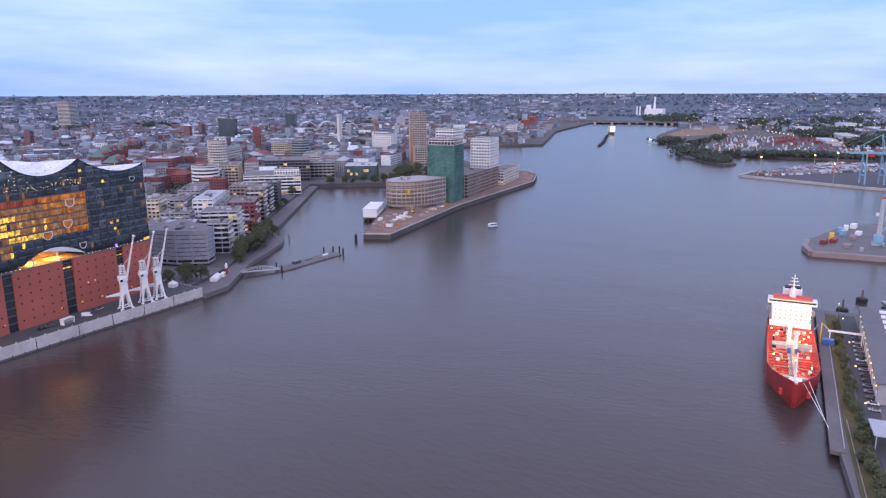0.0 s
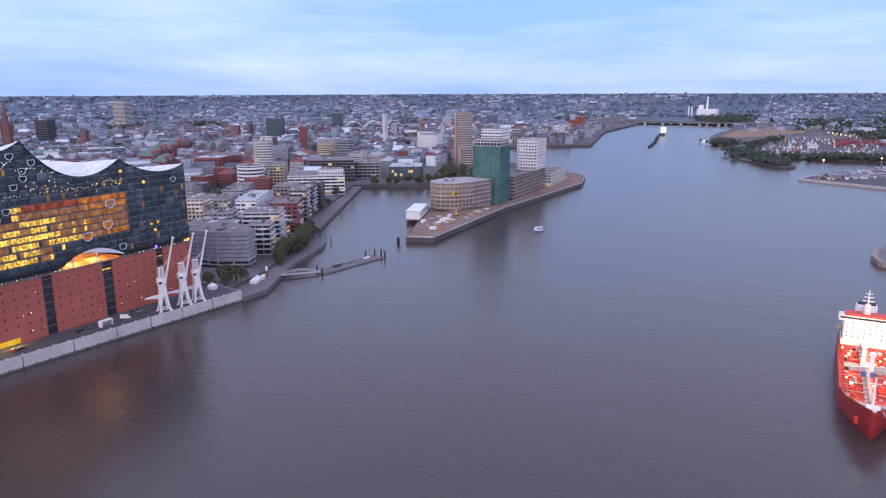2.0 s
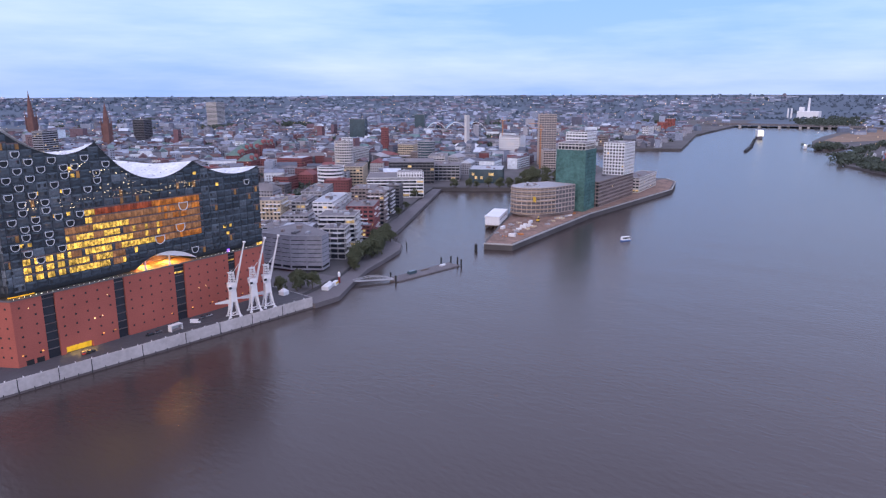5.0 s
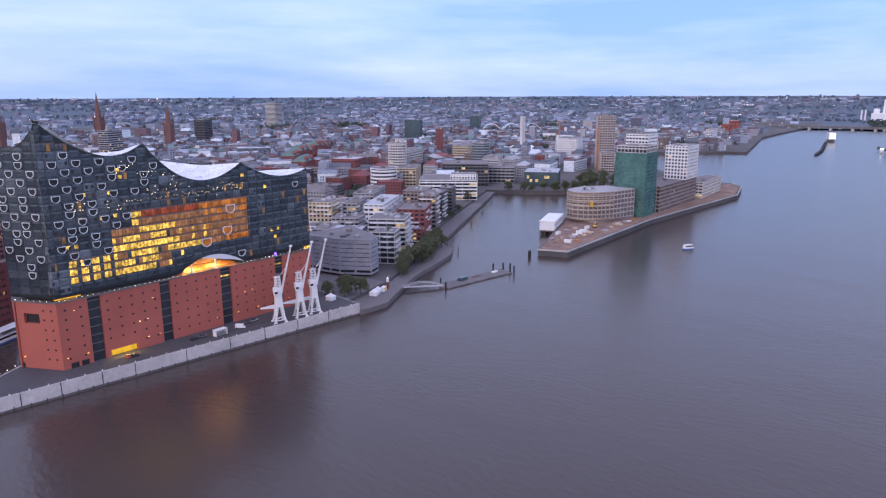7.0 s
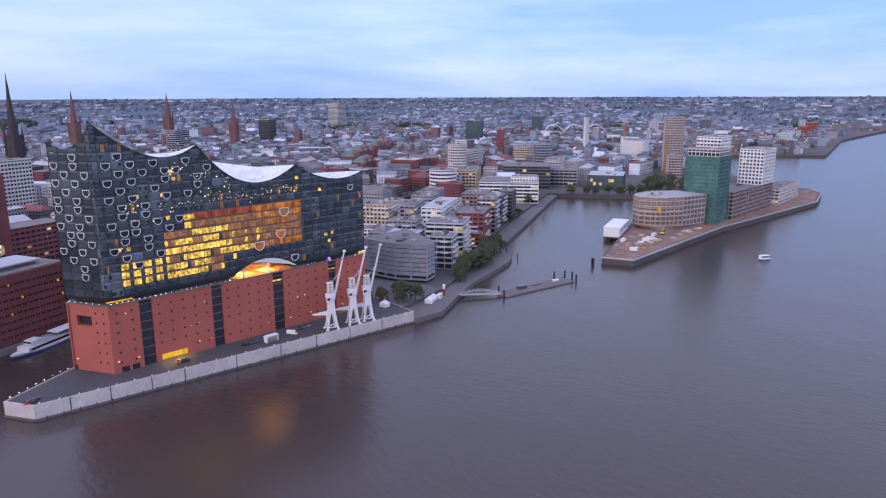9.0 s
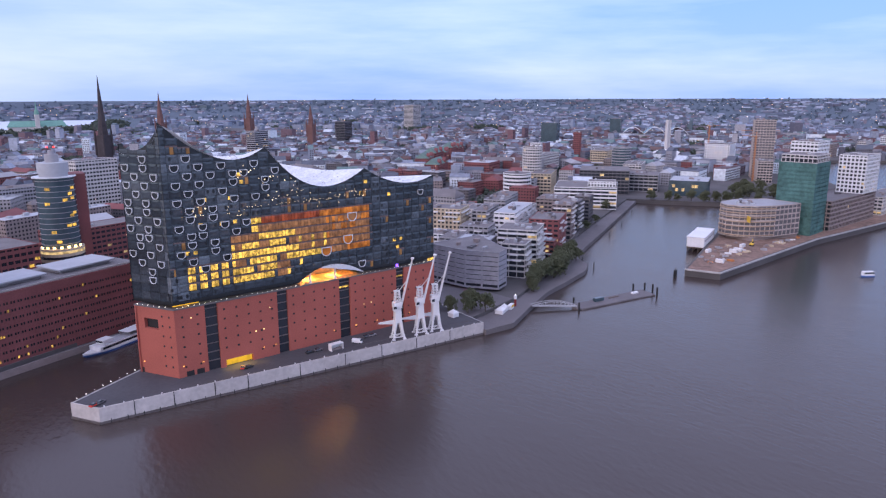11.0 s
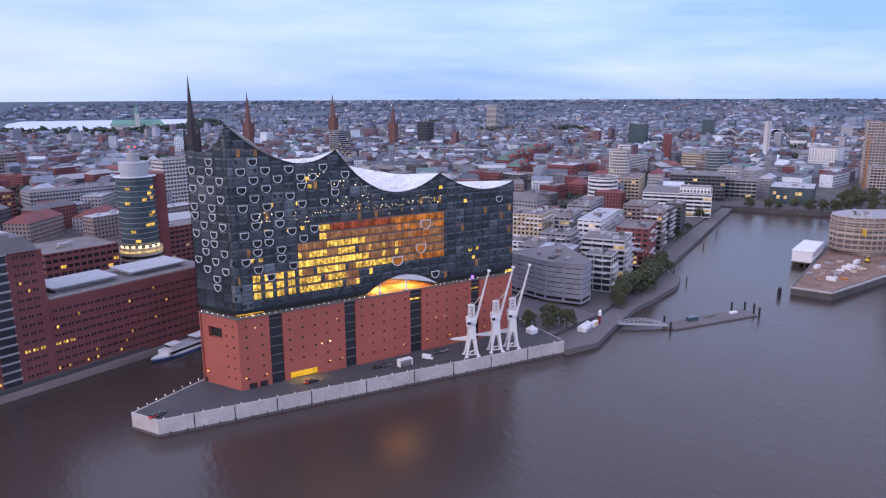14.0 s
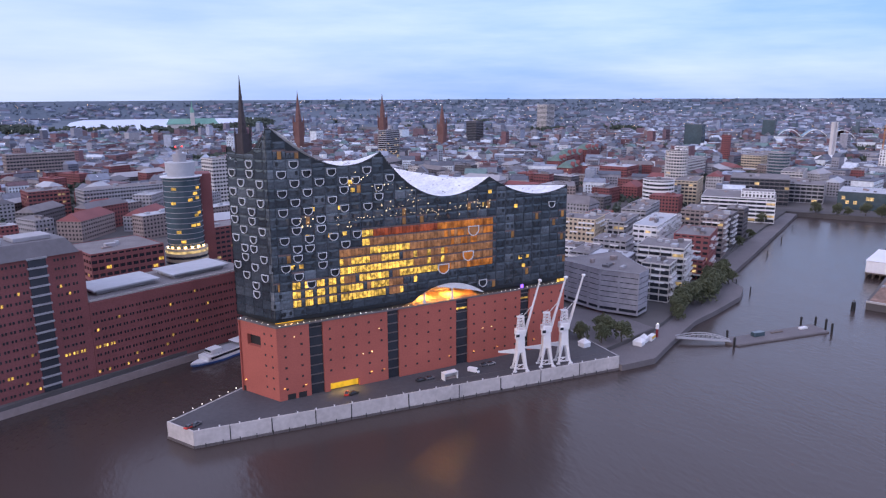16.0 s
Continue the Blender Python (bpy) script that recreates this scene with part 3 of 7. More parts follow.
    s.f = [(4, 5, 6, 7), (0, 1, 5, 4), (1, 2, 6, 5), (2, 3, 7, 6), (3, 0, 4, 7), (0, 8, 9, 1), (1, 9, 10, 2), (2, 10, 11, 3), (3, 11, 8, 0)]
    return s


L_DIM = lit("dim_room_glow", (0.9, 0.45, 0.16), 0.22, 0.25, 0.1)


def lit_kind(u, z):
    """Which lights have bright rooms behind them (z above the quay)."""
    r = random.random()
    if 37.5 <= u <= 101 and 65.0 <= z < 68.8:
        return L_GOLD if u < 43 else L_RUST if u < 73 else L_AMBER
    if 37.5 <= u <= 101 and 61.3 <= z < 65.0:
        return L_GOLD if u < 41 else L_TAN if u < 76 or r < 0.35 else L_AMBER
    if 27 <= u <= 101 and 37.5 <= z < 61.3:
        if z < 40.5 and u > 56:
            return None
        if z < 44.5 and u > 62:
            return None
        patch = noise.noise(Vector((u * 0.09, z * 0.35, 2.0)))
        if u > 76:
            return L_AMBER if (patch > 0.12 and r < 0.7) else L_TAN
        if z > 57 and not 40 < u < 60:
            return L_TAN
        if 49 < z < 57 and u > 60:
            return L_GOLD if r < 0.25 else L_TAN
        return L_GOLD if patch > -0.15 else (L_TAN if r < 0.75 else None)
    if 7 <= u < 27 and 40 <= z < 48.5:
        return L_GOLD
    if (u < 60 and z > 45 and r < 0.012) or (40 < u < 101 and 68 <= z < 76 and r < 0.08) or (u > 101 and r < 0.012):
        return L_DIM
    return None


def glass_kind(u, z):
    """Patches of lighter and darker panes: the sky's reflection put into base colours."""
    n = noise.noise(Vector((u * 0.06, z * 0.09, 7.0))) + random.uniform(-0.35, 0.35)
    # corner panes get the paler copy as a painted reflection
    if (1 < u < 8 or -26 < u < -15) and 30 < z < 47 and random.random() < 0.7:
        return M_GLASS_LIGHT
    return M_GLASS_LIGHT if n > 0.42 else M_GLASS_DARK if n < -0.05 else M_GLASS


leaves_e = Solid()


def opening_leaf(m):
    k = len(leaves_e.v)
    b = Solid().box(-0.5, -0.16, -0.75, 0.5, -0.02, 0.75)
    leaves_e.v += [tuple(m @ Vector(v)) for v in b.v]
    leaves_e.f += [tuple(k + i for i in f) for f in b.f]


pane_first = {}
rest = {}
def pane(m, w, h, material, single):
    key = (round(w, 1), round(h, 1), material.name)
    if single:
        if key not in pane_first:
            pane_first[key] = part("glass_pane", pane_mesh(w, h).get(), material, hall, m=m)
        else:
            again(pane_first[key], hall, m)
        return
    s = rest.setdefault(material.name, (Solid(), material))[0]
    q = pane_mesh(w, h)
    k = len(s.v)
    s.v += [tuple(m @ Vector(v)) for v in q.v]
    s.f += [tuple(k + i for i in f) for f in q.f]


singles = 0
floor_edges = Solid()
for j in range(-3, 17):
    zc = 54 + PH * j - 6.5
    for i in range(0, 29):
        u0, u1 = max(0.1, PW * (i - 0.5)), min(SIDE - 0.1, PW * (i + 0.5))
        w, uc = u1 - u0, (u0 + u1) / 2
        top, low = min(south_top(u0), south_top(u1), south_top(uc)), max(arch_low(u0), arch_low(uc), arch_low(u1))
        z0, z1 = max(zc - PH / 2, low), min(zc + PH / 2, top)
        if z1 - z0 < 0.5:
            continue
        zm = (z0 + z1) / 2
        kinds = [lit_kind(u0 + w * (q + 0.5) / 3, zc) for q in range(3)]
        if 7 <= uc < 27 and kinds[0]:
            kinds[2] = None
        if not any(kinds):
            # small dark window leaves in the plain bays
            if z1 - z0 > 3:
                for q in (-1.25, 1.25):
                    if random.random() < (0.55 if uc > 101 else 0.28):
                        opening_leaf(pose(uc + q, 0.0, zm + random.uniform(-0.2, 0.2)))
            single = uc < 58 and singles < 215
            singles += single
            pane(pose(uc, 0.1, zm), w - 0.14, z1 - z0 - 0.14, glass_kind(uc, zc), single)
            continue
        # lit storeys: three upright lights to a bay over a brown floor edge
        floor_edges.box(u0, 0.02, z1 - 0.62, u1, 0.3, z1)
        for q, mat in enumerate(kinds):
            tall = z1 - z0 - (0.75 if mat is L_TAN else 1.05 if mat is L_GOLD else 0.7)
            pane(pose(u0 + w * (q + 0.5) / 3, 0.1, zm - 0.25), w / 3 - (0.22 if mat is L_GOLD else 0.16), tall, mat or M_GLASS, mat is L_GOLD and uc < 48)
tagged(part("floor_edge", floor_edges.get(), M_MULLION, hall), kind="stuff")
for j in range(-3, 17):
    zc = 54 + PH * j - 6.5
    for i in range(5):
        s0, s1 = [0.1, 5.3, 10.4, 15.7, 20.5][i], [5.3, 10.4, 15.7, 20.5, WLEN - 0.1][i]
        top = min(west_top(s0), west_top(s1), west_top((s0 + s1) / 2))
        z0, z1 = max(zc - PH / 2, 33.2), min(zc + PH / 2, top)
        if z1 - z0 > 0.5:
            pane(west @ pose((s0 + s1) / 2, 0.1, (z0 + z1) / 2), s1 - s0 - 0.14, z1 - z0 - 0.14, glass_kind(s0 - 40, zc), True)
for nm, (s, material) in rest.items():
    tagged(part("glass_panes", s.get(), material, hall), kind="stuff")


tagged(part("window_leaf", leaves_e.get(), M_CORE, hall), kind="stuff")


def d_rim(w, h, t, depth):
    """A rim shaped like a letter D lying on its back: flat above, round below."""
    out, inn = [], []
    for k in range(13):
        a = math.pi + math.pi * k / 12
        out.append((w / 2 * math.cos(a), h * 0.62 * math.sin(a)))
        inn.append(((w / 2 - t) * math.cos(a), (h * 0.62 - t) * math.sin(a)))
    out += [(w / 2, h * 0.38), (-w / 2, h * 0.38)]
    inn += [(w / 2 - t, h * 0.38 - t), (-w / 2 + t, h * 0.38 - t)]
    s, n = Solid(), len(out)
    for y in (-depth, 0.1):
        s.v += [(x, y, z) for x, z in out] + [(x, y, z) for x, z in inn]
    for i in range(n):
        j = (i + 1) % n
        s.f += [(i, j, n + j, n + i), (i, 2 * n + i, 2 * n + j, j), (n + i, n + j, 3 * n + j, 3 * n + i)]
    return s


def d_plate(w, h):
    s = Solid()
    pts = [(w / 2 * math.cos(math.pi + math.pi * k / 12), h * 0.62 * math.sin(math.pi + math.pi * k / 12)) for k in range(13)] + [(w / 2, h * 0.38), (-w / 2, h * 0.38)]
    s.v = [(x, 0, z) for x, z in pts]
    s.f = [tuple(range(len(pts)))]
    return s


d_first = None
def opening(m, scale=1.0, plate=M_CORE):
    global d_first
    if d_first is None:
        d_first = part("balcony_rim", d_rim(3.7, 3.0, 0.25, 0.45).get(), M_RIM, hall, "white D-shaped balcony rim", m=m)
        d_first["plate"] = 1
        # flat near-black plate before the panes paints the shade inside the opening
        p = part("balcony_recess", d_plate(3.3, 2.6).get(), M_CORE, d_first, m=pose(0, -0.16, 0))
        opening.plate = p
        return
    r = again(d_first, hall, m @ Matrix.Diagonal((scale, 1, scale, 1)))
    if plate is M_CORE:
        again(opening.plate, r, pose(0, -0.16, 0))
    else:
        part("balcony_recess", d_plate(3.3, 2.6).get(), plate, r, m=pose(0, -0.16, 0))


for j, cols in D_SOUTH.items():
    for c in cols.split():
        opening(pose(5.0 * int(c) + 0.3, 0.0, 54 + PH * j - 6.5))
opening(pose(133.3, 0, 71.0))
for j, cols in D_WEST.items():
    for c in cols.split():
        opening(west @ pose(W_COLS[c], 0.0, 54 + PH * j - 6.4))
for u, z in ((75.3, 46.9), (87.8, 51.4), (90.5, 62.6)):
    opening(pose(u, 0, z), 1.5, L_AMBER if z < 62 else L_TAN)
opening(pose(95.6, 0, 37.6), 1.15)
# points of light inside the upper foyers
lamps = Solid()
for u in np.arange(34, 99, 1.5):
    if random.random() < 0.75:
        lamps.ball(u + random.uniform(-0.5, 0.5), -0.12, 72.6 + random.uniform(-0.5, 0.5), 0.22)
for k in range(110):
    cu, cz = random.choice(((36, 88), (46, 84), (57, 84), (62, 78), (70, 74), (84, 74), (50, 76), (94, 74), (14, 72), (13, 68), (30, 70)))
    u = cu + random.gauss(0, 3.2)
    z = cz + random.gauss(0, 1.6)
    if 1 < u < 101 and 69 < z < south_top(u) - 2:
        lamps.ball(u, -0.12, z, random.uniform(0.14, 0.36))
tagged(part("foyer_lamps", lamps.get(), lit("foyer_lamp", (1.0, 0.78, 0.5), 2.6, 0.3, 0.3), hall), kind="stuff")
amber = None
for u, z in ((14.6, 66.7), (17, 77.5), (30, 66.6), (33, 87.3), (96, 73.6), (113, 71.5), (116, 47), (118, 43), (99, 79), (8, 55), (11.5, 55), (120, 47.2), (34, 84), (28.5, 77.3), (24, 66.4)):
    m = pose(u, -0.06, z)
    amber = part("lit_window", Solid().box(-0.9, 0, -0.8, 0.9, 0.1, 0.8).get(), L_GOLD, hall, m=m) if amber is None else again(amber, hall, m)

# the tall arch over the terrace, with its white vault
vault = Solid()
for j in range(7):
    y = 0.2 + j * 2.4
    for i in range(25):
        u = 60.5 + 35 * i / 24
        vault.v.append((u, y, arch_low(u) - 0.05 - 0.12 * j))
for j in range(6):
    for i in range(24):
        k = j * 25 + i
        vault.f.append((k, k + 1, k + 26, k + 25))
part("vault", vault.get(), M_CREAM, hall, "cream-white vaulted ceiling over the terrace")
lip = Solid()
for i in range(16):
    a = 72 + 24 * i / 15
    za, ta = arch_low(a), 0.3 + 2.2 * math.sin(math.pi * i / 15)
    lip.v += [(a, -0.5, za - ta), (a, 0.3, za - ta), (a, 0.3, za), (a, -0.5, za)]
for i in range(15):
    k = 4 * i
    lip.f += [(k + q, k + (q + 1) % 4, k + 4 + (q + 1) % 4, k + 4 + q) for q in range(4)]
lip.f += [(0, 3, 2, 1), (60, 61, 62, 63)]
part("arch_lip", lip.get(), M_WHITE, hall)
part("terrace_floor", Solid().prism([(61, 0.6), (95, 0.6), (95, 15.4), (61, 15.4)], 31.504, 31.56).get(), M_PARQUET, hall)
part("vault_back", Solid().box(60.5, 15.5, 31.5, 95.5, 15.9, 40).get(), M_BROWN, hall)
for u in (66.5, 80.5):
    part("column", Solid().tube([(u, 1.6, 31.5, 0.9), (u, 1.6, 33, 0.5), (u, 1.6, 38.6, 0.55)], 12).get(), M_WHITE, hall)
for (x, y, z), aim, size, e in (((69, 9, 34.2), -1, 4, 2600), ((83, 9, 34.2), -1, 4, 2600), ((74, 6, 31.9), 1, 3, 500), ((6, 2.4, 31.8), 1, 2, 2200)):
    lp = new("terrace_lamp", bpy.data.lights.new("terrace_lamp", "AREA"))
    lp.data.energy, lp.data.color, lp.data.size = e, (1.0, 0.50, 0.10), size
    lp.matrix_world = HALL @ look((x, y, z), (x, y - 0.5, z + 6 * aim))
# added point lamps that throw a warm streak on the water
for x, y, z, e in ((68, 3.5, 36.5, 1500), (83, 3.5, 36.5, 1500)):
    lp = new("hanging_lamp", bpy.data.lights.new("hanging_lamp", "POINT"))
    lp.data.energy, lp.data.color, lp.data.shadow_soft_size = e, (1.0, 0.48, 0.08), 0.5
    lp.matrix_world = HALL @ pose(x, y, z)
# added glowing panel stands for the gold light in the terrace corner
part("terrace_screen", Solid().box(1, 4.2, 31.5, 12.5, 4.4, 33.1).get(), L_ENTRY, hall)
part("purple_lamp", Solid().box(116.6, -0.25, 32.0, 118.0, 0.05, 33.6).get(), L_PURPLE, hall)
part("lit_window", Solid().box(138, -0.1, 32.2, 142, 0.05, 33.6).get(), L_GOLD, hall)

# ---------------------------------------------------------------- its quay
quay = thing("quay", pose(0, 0, 0), "dark paved quay with a pale concrete flood wall", "quay", kind="structure")
part("quay_deck", Solid().prism([(0.6, 0.6), (190.5, 0.6), (190.5, 60), (172, 127), (160, 125), (22, 35), (-8.2, 12.6)], -4, 6.5).get(), M_ASPHALT, quay)
JOINTS = [0.0, 13.0, 28.5, 45.5, 60.0, 84.5, 107.5, 127.5, 147.8, 168.4, 190.8]
for a, b in zip(JOINTS, JOINTS[1:]):
    part("wall_panel", bevelled(Solid().box(a + 0.12, 0.0, 0.9, b - 0.12, 0.58, 6.9)), M_FLOOD, quay)
part("wall_footing", Solid().box(0, -0.35, -3, 190.8, 0.6, 0.9).get(), M_STEEL, quay)
wd = Vector((-8.7, 12.5)).normalized()
tip = math.degrees(math.atan2(-wd.y, -wd.x))
part("wall_panel", bevelled(Solid().box(0.0, 0, 0.9, 15.1, 0.58, 6.9)), M_FLOOD, quay, m=pose(-8.7, 12.5, 0, 0, 0, tip))
part("wall_footing", Solid().box(-0.2, -0.35, -3, 15.2, 0.5, 0.9).get(), M_STEEL, quay, m=pose(-8.7, 12.5, 0, 0, 0, tip))
part("wall_panel", Solid().box(0, -0.6, -3, 37.6, 0, 6.7).get(), M_CONCRETE, quay, m=pose(-8.7, 12.5, 0, 0, 0, math.degrees(math.atan2(21.8, 30.5))))
fender = None
for x in np.arange(4, 190, 6.2):
    m = pose(x, -0.18, 0)
    fender = part("fender", Solid().box(-0.16, -0.2, -1, 0.16, 0.15, 1.6).get(), M_BLACK, quay, m=m) if fender is None else again(fender, quay, m)
for x in JOINTS[1:-1]:
    part("wall_ladder", Solid().box(x - 0.16, -0.12, 0.0, x + 0.16, 0.02, 6.6).get(), M_BLACK, quay)
bollard = None
for k, (x, y) in enumerate([(x, 0.3) for x in np.arange(2, 188, 7.3)]):
    m = pose(x, y, 6.9)
    if bollard is None:
        bollard = tagged(part("bollard", Solid().tube([(0, 0, 0, 0.22), (0, 0, 0.4, 0.18), (0, 0, 0.45, 0.3), (0, 0, 0.6, 0.28)], 8).get(), M_WHITE, m=m), "small pale bollard on the quay wall", "bollard", "quay bollards")
    else:
        copy_thing(bollard, m)
post = None
for k in range(8):
    f = (k + 0.4) / 8
    m = pose(-7.5 + 29 * f, 12.9 + 21.5 * f, 6.5)
    if post is None:
        post = thing("path_lamp", m, "low lit lamp post on the quay edge", "lamp", "path lamps")
        part("post", Solid().tube([(0, 0, 0, 0.06), (0, 0, 0.9, 0.05)], 6).get(), M_STEEL, post)
        part("lamp_head", Solid().ball(0, 0, 1.05, 0.2).get(), L_WHITE, post)
    else:
        copy_thing(post, m)

# round openings dotted over the white roof
dots = Solid()
for k in range(240):
    f, g = random.uniform(0.05, 0.97), random.uniform(0.05, 0.9)
    p = Vector((SIDE * f, 0.3)).lerp(NW.lerp(NE, f), g)
    dots.tube([(p.x, p.y, roof_z(f, g) - 0.3, 0.45), (p.x, p.y, roof_z(f, g) + 0.12, 0.45)], 8)
tagged(part("roof_vent", dots.get(), M_GREY, hall), kind="stuff")

# ---------------------------------------------------------------- office and apartment blocks
def inset(outline, t):
    """An anticlockwise convex outline drawn in by t metres."""
    n, out = len(outline), []
    for i in range(n):
        p, a, b = Vector(outline[i]), Vector(outline[i - 1]), Vector(outline[(i + 1) % n])
        d1, d2 = (p - a).normalized(), (b - p).normalized()
        n1, n2 = Vector((-d1.y, d1.x)), Vector((-d2.y, d2.x))
        k = max(0.25, 1 + n1.dot(n2))
        out.append(tuple(p + (n1 + n2) * (t / k)))
    return out


def rect(x, y, ang, length, width):
    a = radians(ang)
    e, f = Vector((math.cos(a), math.sin(a))), Vector((-math.sin(a), math.cos(a)))
    p = Vector((x, y))
    return [tuple(p), tuple(p + e * length), tuple(p + e * length + f * width), tuple(p + f * width)]


def oval(x, y, rx, ry=None, ang=0, n=24):
    ry = ry or rx
    c, s = math.cos(radians(ang)), math.sin(radians(ang))
    return [(x + c * rx * math.cos(2 * math.pi * k / n) - s * ry * math.sin(2 * math.pi * k / n), y + s * rx * math.cos(2 * math.pi * k / n) + c * ry * math.sin(2 * math.pi * k / n)) for k in range(n)]


class Lattice(Solid):
    """A wall surface with real openings, all in one piece."""

    def __init__(self):
        self.v, self.f, self.seen = [], [], {}

    def vert(self, p):
        key = (round(p[0], 3), round(p[1], 3), round(p[2], 3))
        if key not in self.seen:
            self.seen[key] = len(self.v)
            self.v.append(key)
        return self.seen[key]

    def quad(self, *pts):
        k = [self.vert(p) for p in pts]
        if len(set(k)) == 4:
            self.f.append(tuple(k))

    def face(self, a, b, rows, pier, pier_w, deep=0.42):
        d = b - a
        ln = d.length
        d = d / ln
        nn = Vector((-d.y, d.x))
        m = max(1, round(ln / pier)) if pier else 1
        w = min(pier_w, ln / m * 0.6)
        cols = [(0, w / 2, True)]
        for i in range(m):
            cols.append((ln * i / m + w / 2, ln * (i + 1) / m - w / 2, False))
            cols.append((ln * (i + 1) / m - w / 2, min(ln, ln * (i + 1) / m + w / 2), True))

        def at(t, z, q=0.0):
            p = a + d * t + nn * q
            return (p.x, p.y, z)

        for t0, t1, cs in cols:
            for z0, z1, rs in rows:
                if cs or rs:
                    self.quad(at(t0, z0), at(t1, z0), at(t1, z1), at(t0, z1))
                else:
                    self.quad(at(t0, z0), at(t1, z0), at(t1, z0, deep), at(t0, z0, deep))
                    self.quad(at(t0, z1), at(t0, z1, deep), at(t1, z1, deep), at(t1, z1))
                    self.quad(at(t0, z0), at(t0, z0, deep), at(t0, z1, deep), at(t0, z1))
                    self.quad(at(t1, z0), at(t1, z1), at(t1, z1, deep), at(t1, z0, deep))
        z = rows[-1][1]
        self.quad(at(0, z), at(ln, z), at(ln - 0.3, z, 0.3), at(0.3, z, 0.3))
        self.quad(at(0.3, z, 0.3), at(ln - 0.3, z, 0.3), at(ln - 0.3, z - 0.4, 0.3), at(0.3, z - 0.4, 0.3))


def office(name, outline, z0, z1, floors, wall, label, category="building", band=0.42, pier=4.0, pier_w=0.9, glass=None, roof=None, lit_share=0.05, panes=False, plant=4, group="", room=None, balcony=0.0, rail_m=None):
    """A block with storey bands and piers proud of its glass, a parapet and plant on the roof."""
    glass, roof, room = glass or M_WINDOW, roof or M_ROOF, room or L_ROOM
    ox, oy = outline[0]
    ob = thing(name, pose(ox, oy, z0), label, category, group)
    o = [(x - ox, y - oy) for x, y in outline]
    h = z1 - z0
    fh = h / floors
    inner = inset(o, 0.45)
    n = len(o)
    edges = [(Vector(o[i]), Vector(o[(i + 1) % n])) for i in range(n)]
    wall_s = Lattice()
    rows = []
    for k in range(floors):
        t = k * fh + fh * band * (0.5 if k == 0 else 1)
        rows += [(k * fh, t, True), (t, (k + 1) * fh if k < floors - 1 else h - 0.9, False)]
    rows.append((h - 0.9, h, True))
    for a, b in edges:
        wall_s.face(a, b, rows, pier or 0, pier_w if pier else 0.12)
    part("wall", wall_s.get(), wall, ob)
    part("roof", Solid().prism(inset(o, 0.32), h - 0.349, h - 0.28).get(), roof, ob)
    for k in range(floors):
        part("window_band", Solid().prism(inner, k * fh + fh * band * (0.5 if k == 0 else 1), (k + 1) * fh if k < floors - 1 else h - 0.9).get(), glass, ob)
    if panes or lit_share:
        for a, b in edges:
            dd = (b - a)
            ln = dd.length
            if ln < 3:
                continue
            dd.normalize()
            nn = Vector((-dd.y, dd.x))
            world = Vector(((a + b).x / 2 + ox, (a + b).y / 2 + oy)) - Vector((-50, -300))
            if nn.dot(world) < 0:
                continue
            step = pier or 4.0
            m = max(1, round(ln / step))
            w, hh = ln / m - (pier_w if pier else 0.3) - 0.12, fh * (1 - band) - 0.12
            if hh < 0.4 or w < 0.4:
                continue
            rz = math.degrees(math.atan2(dd.y, dd.x))
            first = {}
            for i in range(m):
                for k in range(floors - 1 if floors > 1 else 1):
                    on = random.random() < lit_share
                    if not (panes or on):
                        continue
                    c = a + dd * ln * (i + 0.5) / m + nn * 0.36
                    mm = pose(c.x, c.y, k * fh + fh * (1 + band) / 2, 0, 0, rz)
                    if on not in first:
                        first[on] = part("window", Solid().box(-w / 2, -0.03, -hh / 2, w / 2, 0.06, hh / 2).get(), room if on else glass, ob, m=mm)
                    else:
                        again(first[on], ob, mm)
    if balcony:
        slab = None
        for a, b in edges:
            dd = (b - a)
            ln = dd.length
            dd.normalize()
            nn = Vector((-dd.y, dd.x))
            world = Vector(((a + b).x / 2 + ox, (a + b).y / 2 + oy)) - Vector((-50, -300))
            if ln < 9 or nn.dot(world) < 0:
                continue
            rz = math.degrees(math.atan2(dd.y, dd.x))
            for k in range(1, floors):
                for i in range(int(ln / 6.5)):
                    if random.random() < balcony:
                        c = a + dd * (3.5 + 6.5 * i + (1.4 if k % 2 else -0.6)) + nn * -0.01
                        mm = pose(c.x, c.y, k * fh, 0, 0, rz)
                        if slab is None:
                            s = Solid().box(-2.9, -1.7, 0, 2.9, 0, 0.25).box(-2.9, -1.7, 0.25, 2.9, -1.6, 1.15).box(-2.9, -1.6, 0.25, -2.8, 0, 1.15).box(2.8, -1.6, 0.25, 2.9, 0, 1.15)
                            slab = part("balcony", s.get(), rail_m or M_WHITE, ob, m=mm)
                        else:
                            again(slab, ob, mm)
    if plant:
        cx, cy = sum(p[0] for p in o) / n, sum(p[1] for p in o) / n
        s = Solid()
        d0 = (Vector(o[1]) - Vector(o[0])) if n < 9 else Vector((0.8, 0.6))
        an = math.atan2(d0.y, d0.x)
        for k in range(plant):
            p = Vector(o[random.randrange(n)]) * random.uniform(0.1, 0.62) + Vector((cx, cy)) * 0.3
            p = Vector((cx, cy)) + (Vector(o[random.randrange(n)]) - Vector((cx, cy))) * random.uniform(0.0, 0.62)
            s = Solid()
            s.turned(p.x, p.y, an, random.uniform(1.0, 3.2), random.uniform(0.8, 2.0), h - 0.3, h + random.uniform(0.5, 2.4))
            part("roof_plant", s.get(), random.choice((M_ROOF_LIGHT, M_GREY, M_DARK, M_BROWN)), ob)
    return ob


